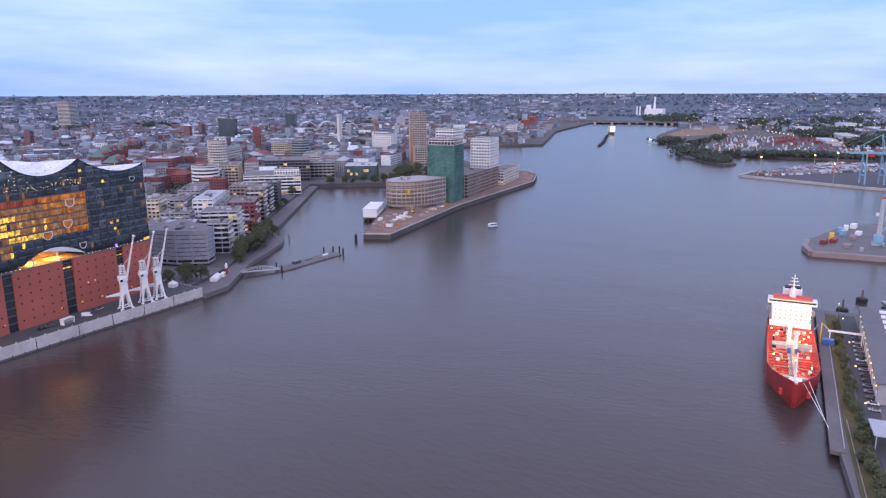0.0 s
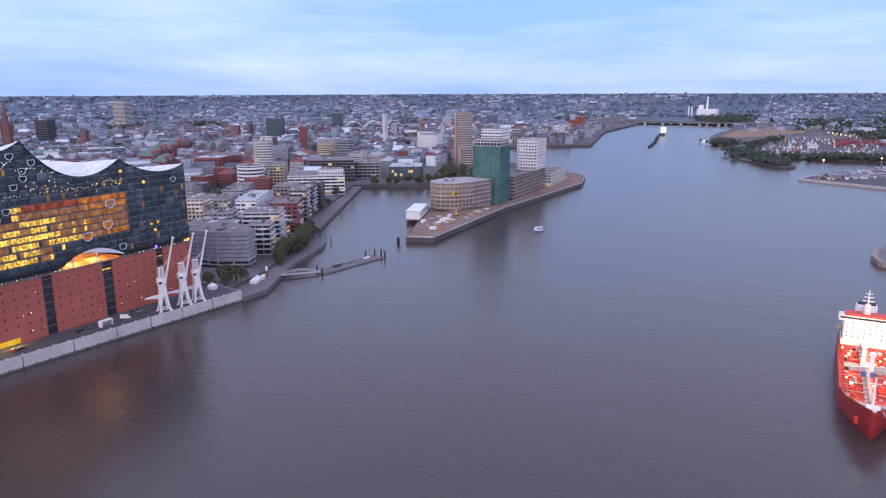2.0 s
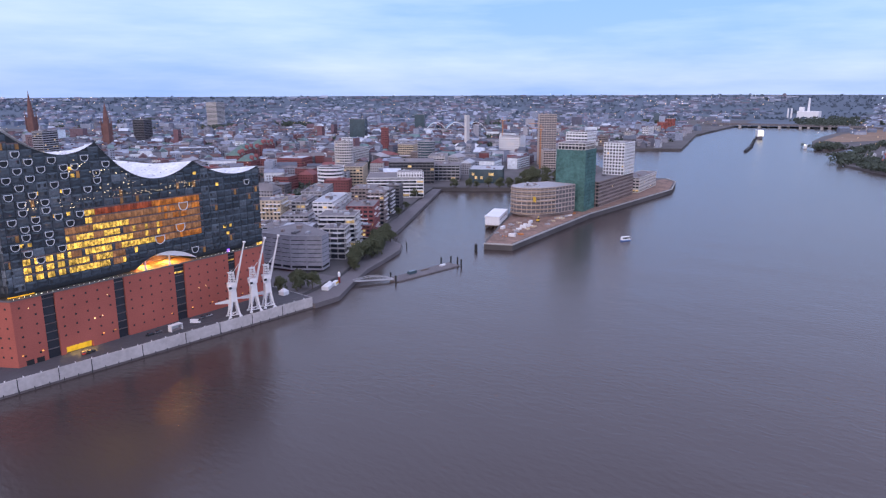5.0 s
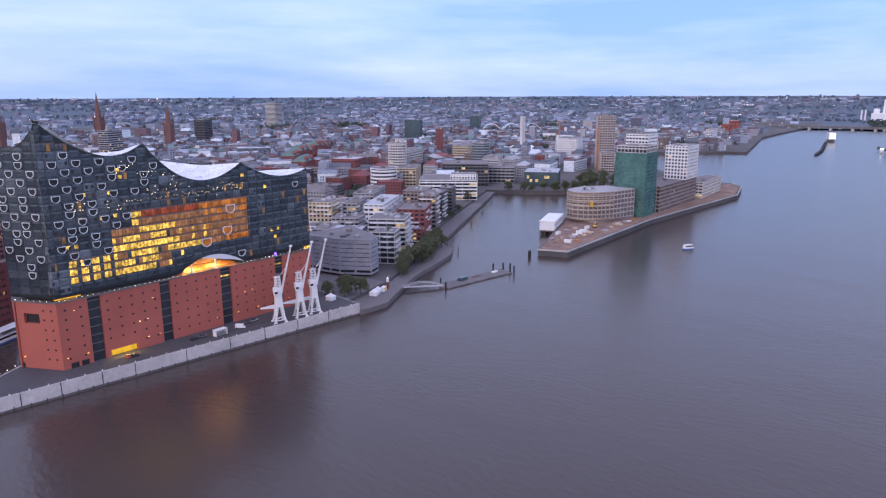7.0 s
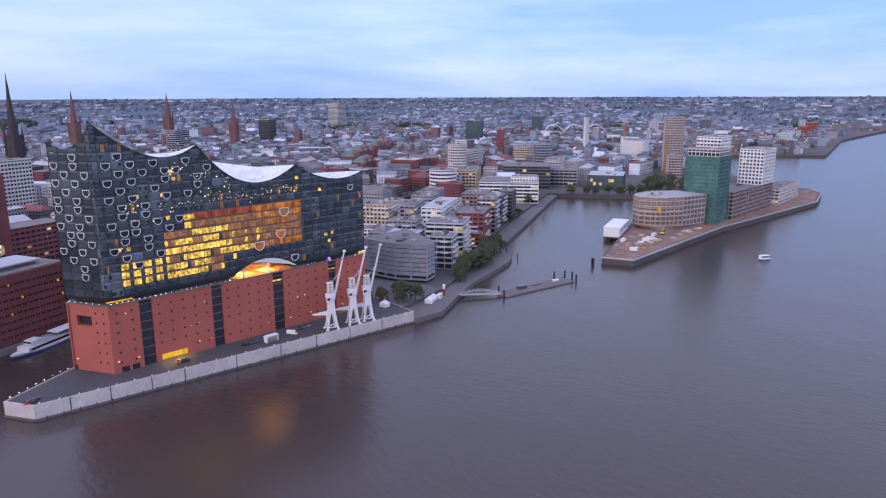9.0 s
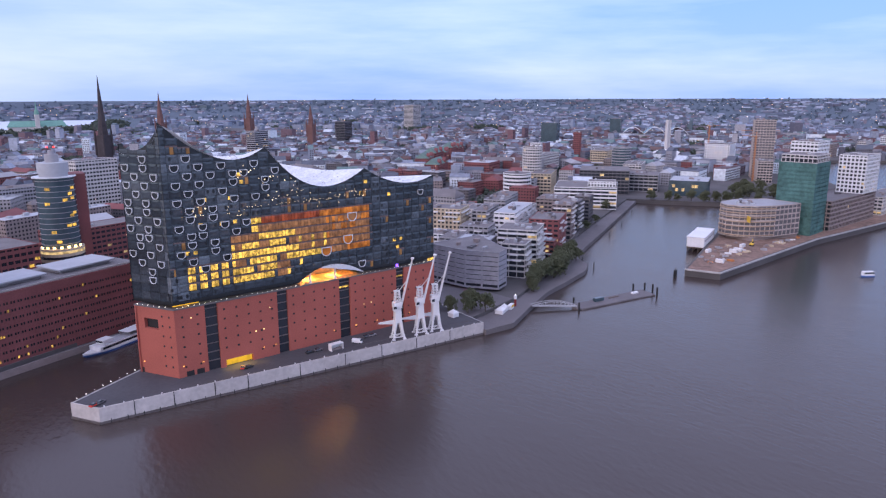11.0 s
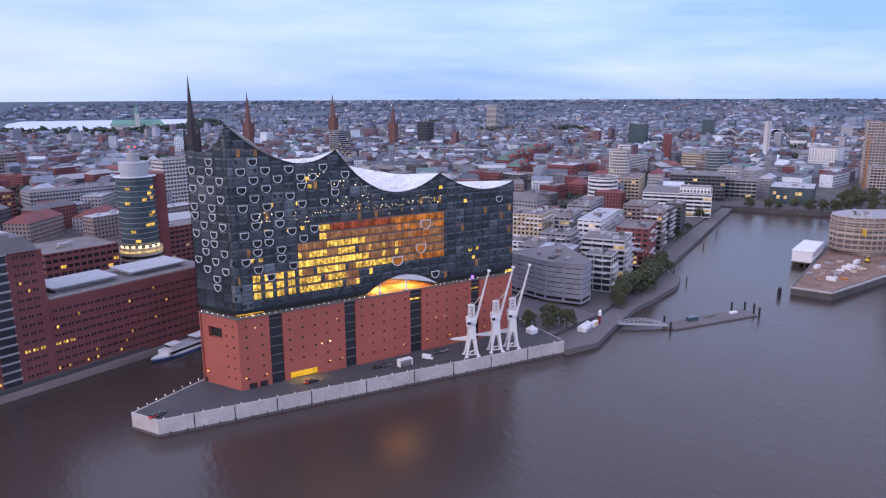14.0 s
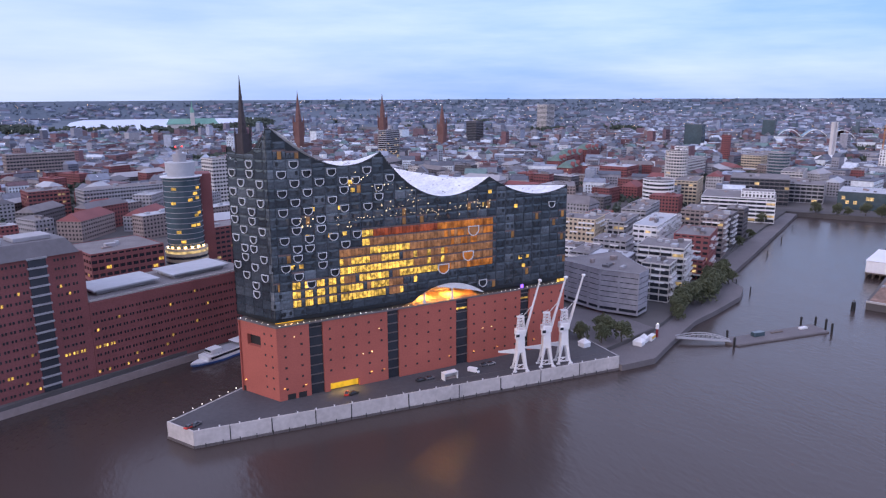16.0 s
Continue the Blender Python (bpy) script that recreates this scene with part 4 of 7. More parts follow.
M_RAW = surface("raw_concrete_boards", (0.46, 0.39, 0.355), 0.85, vary=0.35, scale=0.4)
M_REDWALL = surface("red_render", (0.26, 0.085, 0.085), 0.8, vary=0.2, scale=0.6)
M_BANDGREY = surface("silver_grey_panels", (0.34, 0.33, 0.365), 0.6, vary=0.3, scale=0.5, coarse=0.12)

office("office_building", [(238.0, 47.0), (249.6, 53.2), (262, 100), (217.0, 97), (224.4, 64.8)], 6.5, 31.0, 8, M_BANDGREY,
       "silver-grey office block with long horizontal window bands", band=0.84, pier=9, pier_w=1.2, lit_share=0.03, plant=6, roof=M_ROOF)
low = thing("office_plinth", pose(239, 50, 5), "recessed glazed ground floor with a red glowing entrance", "building")
part("wall", Solid().prism([(2, 8), (12, 15), (16, 26), (14, 48), (-10, 44), (-8, 19)], 0, 1.45).get(), M_CORE, low)
part("red_strip", Solid().beam((-8.6, 19, 1.2), (-10.6, 44, 1.2), 1.6).get(), lit("red_entrance_glow", (0.8, 0.03, 0.04), 0.35, 0.2, 0.2), low)
part("red_sign", Solid().beam((-7.9, 17, 2.0), (-8.7, 22, 2.0), 0.9).get(), L_RED, low)
office("office_building", rect(264, 92, 37, 22, 24), 5, 27.5, 5, M_BANDGREY, "blue-grey office wing with strips of skylights on its roof", band=0.5, panes=True, roof=M_ROOF_LIGHT)
office("apartment_building", rect(274, 64, 36, 18, 17), 5, 28.8, 6, M_PALE, "pale apartment block with curved white balcony bands", band=0.3, pier=6, pier_w=0.4, panes=True, group="waterside apartments", balcony=0.75)
office("apartment_building", rect(296, 77, 38, 27, 29), 5, 34.0, 8, M_PALE, "white-grey terraced apartment block with deep dark balconies", band=0.36, pier=7, pier_w=0.5, panes=True, group="waterside apartments", balcony=0.75)
office("apartment_building", rect(302, 142, 37, 22, 24), 5, 26, 5, M_GREY, "grey stepped apartment block with flat roofs", band=0.5, panes=True, group="waterside apartments", balcony=0.3)
office("apartment_building", rect(318, 100, 37, 16, 22), 5, 25, 5, M_BROWN, "brown brick apartment block beside the promenade", band=0.5, panes=True, group="waterside apartments", balcony=0.3)
office("apartment_building", rect(335, 149, 36, 62, 18), 5, 33, 7, M_WHITE, "long white apartment block with a pale flat roof", band=0.55, panes=True, roof=M_ROOF_LIGHT, plant=7, group="waterside apartments", balcony=0.3)
office("apartment_building", rect(305, 184, 38, 26, 28), 5, 34.5, 8, M_BEIGE, "beige stone apartment tower with square windows", band=0.45, pier=3.6, pier_w=1.5, panes=True, group="waterside apartments", balcony=0.3)
office("apartment_building", rect(330, 181, 38, 46, 13), 5, 31, 7, M_GREY, "slim dark-grey apartment block with a light roof edge", band=0.4, panes=True, group="waterside apartments", balcony=0.3)
office("apartment_building", rect(346, 108, 38, 38, 24), 5, 32, 7, M_REDWALL, "dark red apartment block with white-framed attic windows", band=0.5, pier=4.4, pier_w=1.6, panes=True, plant=8, group="waterside apartments", balcony=0.3)
office("apartment_building", rect(330, 96, 36, 12, 14), 5, 19, 4, M_REDWALL, "low dark red house by the promenade", band=0.45, panes=True, group="waterside apartments", balcony=0.3)
office("apartment_building", rect(390, 140, 36, 22, 17), 5, 36, 8, M_BROWN, "tall brown apartment block with narrow balconies", band=0.45, panes=True, group="waterside apartments", balcony=0.75)
office("apartment_building", rect(418, 160, 34, 24, 18), 5, 34, 8, M_DARK, "dark apartment block with small balconies", band=0.4, panes=True, group="waterside apartments", balcony=0.75)
office("apartment_building", rect(366, 172, 36, 44, 20), 5, 30, 7, M_PALE, "pale apartment block with a gravel roof", band=0.5, panes=True, group="waterside apartments", balcony=0.3)
office("apartment_building", rect(272, 150, 38, 20, 22), 5, 22, 5, M_WHITE, "white balcony house behind the concert hall", band=0.35, panes=True, group="waterside apartments", balcony=0.75)
office("apartment_building", rect(262, 128, 37, 28, 14), 5, 24, 5, M_GREY, "low grey office block with a gravel roof", band=0.5, panes=True, balcony=0.3)
for k, (x, y, a, l, w, z, mt) in enumerate([(352, 214, 37, 34, 20, 26, M_PALE), (395, 236, 36, 30, 22, 28, M_GREY), (430, 196, 35, 36, 24, 31, M_BROWN), (420, 262, 36, 40, 20, 27, M_GREY),
                                            (360, 250, 36, 30, 18, 24, M_BRICK), (454, 182, 34, 22, 14, 33, M_DARK)]):
    office("apartment_building", rect(x, y, a, l, w), 5, z, max(4, round((z - 5) / 3.6)), mt, "plain apartment block with a flat roof among its neighbours", band=0.5, lit_share=0.06, group="waterside apartments")
white_l = office("apartment_building", rect(548, 233, 42, 60, 68), 5, 28.7, 6, M_WHITE, "white apartment block with wrap-round balcony bands at the basin", band=0.42, pier=8, pier_w=0.4, panes=True)
office("penthouse", rect(551, 238, 42, 22, 30), 28.7, 35.0, 2, M_WHITE, "white rooftop penthouse with square windows", band=0.5, pier=3.5, pier_w=1.6, plant=2)
office("office_building", rect(650, 306, 42, 60, 62), 5, 35, 7, M_DARK, "dark glass office block with white roof frame", band=0.3, pier=5, pier_w=0.4)
office("office_building", oval(516, 364, 17), 5, 36.5, 7, M_WHITE, "round white office drum with window rings", band=0.5, pier=0, lit_share=0.0)
office("office_building", rect(533, 352, 38, 30, 18), 5, 28, 6, M_ROOF_LIGHT, "grey wing joined to the round office drum", band=0.5)
office("office_tower", oval(578, 408, 12, 14), 5, 63, 16, M_PALE, "slender rounded white office tower", "tower", band=0.45, pier=2.6, pier_w=0.9, lit_share=0.01)
office("tower_core", rect(588, 404, 30, 8, 14), 5, 67, 3, M_WHITE, "white lift core beside the rounded tower", "tower", band=0.9, pier=0, lit_share=0, plant=0)
office("office_building", rect(560, 352, 40, 56, 26), 5, 33, 7, M_BEIGE, "ochre office block with a stepped roof", band=0.45)
office("office_building", rect(700, 302, 36, 42, 42), 5, 27, 5, M_GREY, "grey glass office block at the basin's head", band=0.35, pier=6, pier_w=0.6)
glassy = office("office_building", rect(712, 236, 33, 56, 46), 5, 24, 4, M_TEAL, "green-tinted glass office hall with lit lower floors", band=0.2, pier=4, pier_w=0.3, glass=M_TEAL, roof=M_ROOF_LIGHT, lit_share=0.14)
office("office_tower", oval(816, 470, 15), 5, 48, 10, M_GREY, "round glass office tower with dark rings", "tower", band=0.3, pier=0, glass=M_TEAL, lit_share=0)
office("office_building", rect(1015, 415, 22, 46, 40), 5, 47, 10, M_WHITE, "white office block with a checkered facade", band=0.45, pier=4, pier_w=2.0)
office("office_tower", rect(953, 699, 36, 14, 14), 5, 58, 14, M_REDWALL, "slim dark red office tower", "tower", band=0.6, lit_share=0)
office("office_building", rect(600, 530, 30, 44, 40), 5, 31, 7, M_REDWALL, "dark red brick block with a light roof", band=0.6, roof=M_ROOF_LIGHT)
office("office_building", rect(690, 520, 25, 80, 22), 5, 38, 8, M_PALE, "pale office block with window rows", band=0.5)
office("office_building", rect(880, 560, 25, 110, 30), 5, 34, 7, M_BEIGE, "long sand-coloured office block", band=0.5)
office("office_building", rect(640, 470, 35, 46, 24), 5, 35, 8, M_GREY, "grey office block with window rows", band=0.45)
office("office_building", rect(770, 390, 35, 60, 26), 5, 30, 6, M_PALE, "pale office block behind the basin", band=0.5)
office("office_tower", rect(470 + 700, 1000, 30, 26, 40), 5, 62, 15, M_TEAL, "green glass office slab in the middle distance", "tower", band=0.3, pier=0, glass=M_TEAL, lit_share=0)
office("office_tower", rect(1540, 1130, 35, 34, 30), 5, 62, 14, M_TEAL, "pale green glass office tower", "tower", band=0.3, pier=0, glass=M_TEAL, lit_share=0)
office("office_tower", rect(760, 1340, 30, 34, 30), 5, 66, 15, M_DARK, "black glass office tower", "tower", band=0.25, pier=0, lit_share=0)
office("office_tower", rect(1360, 1990, 30, 60, 40), 5, 96, 20, M_PALE, "tall hazy slab tower far in the town", "tower", band=0.5, pier=0, lit_share=0)
office("office_tower", rect(430, 1060, 30, 40, 22), 5, 62, 14, M_GREY, "grey-green office tower behind the concert hall", "tower", band=0.4, pier=0, lit_share=0.1)

# slender white mast building with a low dome
col = thing("mast_tower", pose(1100, 610, 5), "slender pale twin-shaft tower over a white dome", "tower")
for s in (-4.6, 1.2):
    part("shaft", bevelled(Solid().box(s, -3, 0, s + 4.2, 3, 76)), M_PALE, col)
part("link", Solid().box(-0.3, -1.5, 4, 1.1, 1.5, 74).get(), M_GREY, col)
part("dome", Solid().tube([(0, 0, 0, 30), (0, 0, 10, 29), (0, 0, 15, 24), (0, 0, 18, 15), (0, 0, 19, 5)], 24).get(), M_WHITE, col)

# ---------------------------------------------------------------- the building site on the point
SITE = [(388.5, 18.5), (397.5, -0.2), (570, 25.2), (800, 34.8), (876, 62), (900, 86), (640, 80), (520, 84)]
tagged(part("ground", Solid().prism(SITE, 4.0, 5.12).get(), M_EARTH), "reddish-brown earth of a building site", "building site", kind="structure")
edge = thing("quay", pose(0, 0, 0), "grey stone quay edge round the building site", "quay", kind="structure")
for a, b in zip([(385.8, 18.5), (396.2, -3.0), (570, 22.5), (800, 32.0), (880, 60)], [(396.2, -3.0), (570, 22.5), (800, 32.0), (880, 60), (908, 85)]):
    n = max(1, round(math.dist(a, b) / 22))
    for k in range(n):
        p, q = Vector(a).lerp(Vector(b), k / n), Vector(a).lerp(Vector(b), (k + 1) / n)
        part("coping", Solid().beam((p.x, p.y, 5.0), (q.x, q.y, 5.0), 1.1).get(), M_CONCRETE, edge)
curve = [(566, 38), (567, 72), (540, 86), (520, 85), (510, 79), (506, 70), (509, 59), (518, 49), (535, 42)]
# no glass here: the dark fill paints the shade inside the open floors
shell = office("shell_building", curve, 8, 35, 6, M_RAW, "curved concrete building shell with open floors and brown formwork", "building site", band=0.28, pier=5.2, pier_w=0.6, glass=M_DARK, lit_share=0, plant=14, roof=M_GREY)
form = thing("scaffold", pose(0, 0, 0), "ochre scaffold boards round the rounded end of the shell", "scaffold")
for k in range(7):
    for a, b in zip(curve[3:], curve[4:]):
        part("board", Solid().beam((a[0] - 0.5, a[1], 9.6 + k * 3.85), (b[0] - 0.5, b[1] - 0.4, 9.6 + k * 3.85), 0.8).get(), M_OCHRE, form)
part("site_sign", Solid().box(-0.2, -3.6, -2.6, 0.2, 3.6, 2.6).get(), M_YELLOW, None, m=pose(511.5, 52, 24, 0, 0, -35))
tagged(bpy.data.objects["site_sign"], "plain yellow board hung on the building shell", "sign")
part("plinth_wall", Solid().prism([(515, 50), (566, 39), (566, 66), (520, 78), (512, 72)], 5, 8.0).get(), M_BROWN, shell, m=pose(-566, -38, -8))
office("scaffolded_tower", rect(576, 33, 10, 34, 32), 5, 69, 18, M_NET, "tower under green scaffold netting", "building site", band=0.72, pier=3.2, pier_w=0.35, glass=M_NET, lit_share=0, plant=0)
office("tower_shell", rect(577, 34, 10, 32, 30), 69, 76, 2, M_PALE, "raw top storeys of the netted tower", "building site", band=0.3, pier=4, pier_w=0.6, lit_share=0, plant=3)
office("apartment_tower", rect(662, 80, 8, 30, 26), 5, 82, 20, M_WHITE, "white apartment tower with band windows behind the netted one", "tower", band=0.5, lit_share=0.01)
office("office_building", rect(611, 35, 7, 112, 32), 5, 33, 7, M_BROWN, "long brown building shell along the quay", "building", band=0.35, pier=3.4, pier_w=0.8, lit_share=0.01, plant=8)
office("apartment_tower", rect(682, 42, 8, 38, 25), 33, 70, 10, M_WHITE, "white apartment tower with dark square windows", "tower", band=0.42, pier=3.4, pier_w=1.3, panes=True, lit_share=0.02)
office("office_building", rect(742, 50, 10, 84, 22), 5, 24, 5, M_PALE, "pale low block at the end of the point", band=0.5)
# open floors filled dark again, as painted shade behind the slab edges
tow = office("construction_tower", rect(958, 303, 38, 30, 29), 5, 91, 22, M_RAW, "unfinished concrete tower with open floor edges", "building site", band=0.3, pier=4, pier_w=0.7, glass=M_DARK, lit_share=0, plant=5)
office("construction_block", rect(905, 270, 38, 40, 20), 5, 36, 8, M_RAW, "unfinished ochre block beside the tower", "building site", band=0.4, pier=4, lit_share=0)


def tower_crane(x, y, z0, h, ang, material, reach=42):
    c = thing("tower_crane", pose(x, y, z0, 0, 0, ang), "tall orange lattice tower crane", "crane", "tower cranes")
    m = Solid()
    for a, b in ((-0.8, -0.8), (0.8, -0.8), (0.8, 0.8), (-0.8, 0.8)):
        m.beam((a, b, 0), (a, b, h), 0.35)
    for k in range(int(h / 3)):
        s = 1 if k % 2 else -1
        m.beam((-0.8 * s, -0.8, 3 * k), (0.8 * s, -0.8, 3 * k + 3), 0.22)
        m.beam((-0.8, 0.8 * s, 3 * k), (-0.8, -0.8 * s, 3 * k + 3), 0.22)
    part("mast", m.get(), material, c)
    j = Solid().beam((-12, 0, h), (reach, 0, h), 0.7).beam((-12, 0, h), (0, 0, h + 7), 0.25).beam((reach * 0.7, 0, h), (0, 0, h + 7), 0.25).beam((0, 0, h), (0, 0, h + 7), 0.5)
    part("jib", j.get(), material, c)
    part("counterweight", Solid().box(-12, -1, h - 2.4, -9, 1, h).get(), M_CONCRETE, c)
    return c


M_ORANGE = surface("orange_paint", (0.50, 0.20, 0.07), 0.6, vary=0.2)
tower_crane(972, 318, 5, 70, 130, M_ORANGE)
tower_crane(905, 300, 5, 64, 60, M_ORANGE)
tower_crane(1160, 560, 5, 64, 10, M_ORANGE)
tower_crane(960, 275, 5, 55, 200, M_ORANGE)

# clutter on the site
for k in range(46):
    x = random.uniform(410, 560)
    y = 6 + (x - 400) * 0.15 + random.uniform(3, 34 if x < 500 else 9)
    kind = k % 5
    mt = (M_WHITE, M_BROWN, M_ORANGE if k % 3 == 0 else M_RAW, M_GREY, M_BEIGE)[kind]
    if kind == 0 and k % 2 == 0:
        o = part("site_cabin", bevelled(Solid().box(-3, -1.2, 0, 3, 1.2, 2.6), 0.1), mt, m=pose(x, y, 5.12, 0, 0, 9 + random.choice((0, 90))))
        tagged(o, "white site cabin on the bare earth", "site cabin", "site cabins")
    else:
        heap = thing("material_pile", pose(x, y, 5.12), "pile of building material on the bare earth", "material pile", "site piles")
        for q in range(4):
            s = Solid()
            s.turned(random.uniform(-1.5, 1.5), random.uniform(-1, 1), random.uniform(0, 3), random.uniform(0.6, 2.4), random.uniform(0.2, 0.6), 0, random.uniform(0.4, 1.6))
            part("plank", s.get(), mt, heap)
dig = thing("excavator", pose(497, 38, 5.12, 0, 0, 20), "yellow excavator standing on the site", "excavator")
part("tracks", bevelled(Solid().box(-2.2, -1.6, 0, 2.2, -0.8, 1).box(-2.2, 0.8, 0, 2.2, 1.6, 1), 0.15), M_BLACK, dig)
part("body", bevelled(Solid().box(-2.0, -1.4, 1.05, 1.5, 1.4, 2.4), 0.15), M_YELLOW, dig)
part("cab", bevelled(Solid().box(0.2, -1.3, 2.42, 1.6, 0, 3.8), 0.1), M_WINDOW, dig)
part("arm", Solid().beam((1.4, 0.4, 2), (4.5, 0.4, 5), 0.5, 0.4).beam((4.5, 0.4, 5), (6.5, 0.4, 1.6), 0.4, 0.3).get(), M_YELLOW, dig)

# white boat hall on piles
hallb = thing("boat_hall", pose(461, 57.5, 0, 0, 0, 26), "white flat-roofed hall on timber piles in the basin", "hall")
part("wall", bevelled(Solid().box(0, 0, 4.2, 46, 14, 12.4), 0.3), M_WHITE, hallb)
part("roof", bevelled(Solid().box(-0.4, -0.4, 12.4, 46.4, 14.4, 13.0), 0.15), M_WHITE, hallb)
part("floor_beam", Solid().box(-0.2, -0.2, 3.4, 46.2, 14.2, 4.18).get(), M_TIMBER, hallb)
pile = None
for i in range(13):
    for j in range(4):
        m = pose(0.6 + i * 3.72, 0.5 + j * 4.3, -3)
        pile = part("pile", Solid().tube([(0, 0, 0, 0.35), (0, 0, 6.4, 0.3)], 8).get(), M_TIMBER, hallb, m=m) if pile is None else again(pile, hallb, m)
slit = None
for i in range(14):
    m = pose(2.5 + i * 3.1, -0.02, 9.4)
    slit = part("window", Solid().box(-0.8, -0.04, -0.9, 0.8, 0.04, 0.9).get(), M_GREY, hallb, m=m) if slit is None else again(slit, hallb, m)

# ---------------------------------------------------------------- harbour cranes on the hall's quay
def quay_crane(m):
    c = thing("harbour_crane", m, "white painted old half-portal harbour crane on the quay", "harbour crane", "harbour cranes")
    legs = [((-2.9, -2.4), (-1.3, -1.3)), ((2.9, -2.4), (1.3, -1.3)), ((2.9, 2.4), (1.3, 1.3)), ((-2.9, 2.4), (-1.3, 1.3))]
    for (a, b), (p, q) in legs:
        leg = Solid().beam((a, b, 0.6), (a * 0.8, b * 0.8, 3.0), 0.75, 0.75).beam((a * 0.8, b * 0.8, 2.9), (p, q, 9.0), 0.75, 1.3)
        part("leg", leg.get(), M_WHITE, c)
        part("wheel_box", bevelled(Solid().box(a - 0.9, b - 0.35, 0, a + 0.9, b + 0.35, 0.8), 0.1), M_WHITE, c)
    part("tie_beam", Solid().beam((-2.7, -2.2, 1.5), (2.7, -2.2, 1.5), 0.4).beam((-2.7, 2.2, 1.5), (2.7, 2.2, 1.5), 0.4).beam((-2.6, -2.2, 1.6), (2.2, -2.0, 4.4), 0.25).get(), M_WHITE, c)
    part("portal_arm", Solid().hexa([(-9.5, 1.5, 8.2), (-1.4, 0.4, 7.6), (-1.4, 1.6, 7.6), (-9.5, 2.3, 8.2), (-9.5, 1.5, 8.8), (-1.4, 0.4, 9.8), (-1.4, 1.6, 9.8), (-9.5, 2.3, 8.8)]).get(), M_WHITE, c)
    part("tower", bevelled(Solid().hexa([(-1.9, -1.9, 8.8), (1.9, -1.9, 8.8), (1.9, 1.9, 8.8), (-1.9, 1.9, 8.8), (-1.6, -1.6, 16.5), (1.6, -1.6, 16.5), (1.6, 1.6, 16.5), (-1.6, 1.6, 16.5)]), 0.2), M_WHITE, c)
    part("machine_house", bevelled(Solid().box(-2.4, -2.0, 16.5, 2.0, 2.0, 19.4), 0.2), M_WHITE, c)
    cab = part("cab", bevelled(Solid().box(-2.9, -2.7, 15.4, -0.9, -1.0, 18.2), 0.15), M_WHITE, c)
    part("cab_window", Solid().box(-2.7, -2.76, 16.5, -1.1, -2.68, 17.8).get(), M_WINDOW, cab)
    fr = Solid()
    for a, b in ((-1.4, -1.3), (1.4, -1.3), (1.4, 1.3), (-1.4, 1.3)):
        fr.beam((a, b, 19.4), (a * 0.75, b * 0.75, 25.0), 0.34)
    for k in range(4):
        z = 20.6 + k * 1.45
        for b in (-1.15, 1.15):
            fr.beam((-1.25, b, z), (1.25, b, z), 0.24)
            fr.beam((-1.25, b, z), (1.2, b, z + 1.3), 0.16)
        for a in (-1.25, 1.25):
            fr.beam((a, -1.15, z), (a, 1.15, z), 0.24)
    fr.box(-1.7, -1.3, 24.9, 1.3, 1.3, 25.3)
    part("lattice_head", fr.get(), M_WHITE, c)
    jb = Solid()
    for b in (-0.75, 0.75):
        jb.beam((1.9, b, 17.2), (8.2, b * 0.45, 41.0), 0.62, 0.36)
    for k in range(12):
        f = k / 12
        jb.beam((1.9 + 6.3 * f, -0.7, 17.2 + 23.8 * f), (1.9 + 6.3 * (f + 0.06), 0.7, 17.2 + 23.8 * (f + 0.06)), 0.2)
    part("jib", jb.get(), M_WHITE, c)
    part("jib_head", bevelled(Solid().box(7.6, -0.7, 40.8, 9.0, 0.7, 41.8), 0.12), M_WHITE, c)
    part("jib_tie", Solid().beam((0.9, 0, 25.1), (5.4, 0, 30.4), 0.22).get(), M_WHITE, c)
    part("hoist_rope", Solid().beam((8.6, 0, 41), (8.7, 0, 38.2), 0.08).get(), M_STEEL, c)
    return c


cr = quay_crane(pose(139.5, 4.6, 6.5, 0, 0, -14))
copy_thing(cr, pose(153.0, 4.8, 6.5, 0, 0, -14))
copy_thing(cr, pose(162.4, 4.9, 6.5, 0, 0, -14))
rail_q = thing("crane_rail", pose(0, 0, 6.5), "pair of steel crane rails along the quay", "rail", kind="structure")
for y in (2.3, 6.9):
    part("rail", Solid().box(96, y - 0.05, 0.0, 189, y + 0.05, 0.12).get(), M_STEEL, rail_q)


# ---------------------------------------------------------------- vehicles, huts, tents
def car(m, paint, label, van=False, group="quay cars"):
    c = thing("van" if van else "car", m, label, "van" if van else "car", group)
    l, h = (2.7, 2.3) if van else (2.2, 1.45)
    if van:
        body = Solid().hexa([(-l, -0.95, 0.35), (l, -0.95, 0.35), (l, 0.95, 0.35), (-l, 0.95, 0.35), (-l, -0.9, h), (l - 1.2, -0.88, h), (l - 1.2, 0.88, h), (-l, 0.9, h)])
    else:
        body = Solid().box(-l, -0.88, 0.35, l, 0.88, 0.9)
    part("body", bevelled(body, 0.12), paint, c)
    if van:
        part("windscreen", Solid().beam((l - 0.55, 0, 1.35), (l - 1.0, 0, 2.0), 1.3).get(), M_WINDOW, c)
    else:
        part("cabin", bevelled(Solid().hexa([(-1.5, -0.8, 0.88), (1.2, -0.8, 0.88), (1.2, 0.8, 0.88), (-1.5, 0.8, 0.88), (-1.1, -0.66, h), (0.5, -0.66, h), (0.5, 0.66, h), (-1.1, 0.66, h)]), 0.06), M_WINDOW, c)
    wheel = None
    for x in (-l * 0.62, l * 0.62):
        for y in (-0.85, 0.85):
            mm = pose(x, y, 0.34, 90, 0, 0)
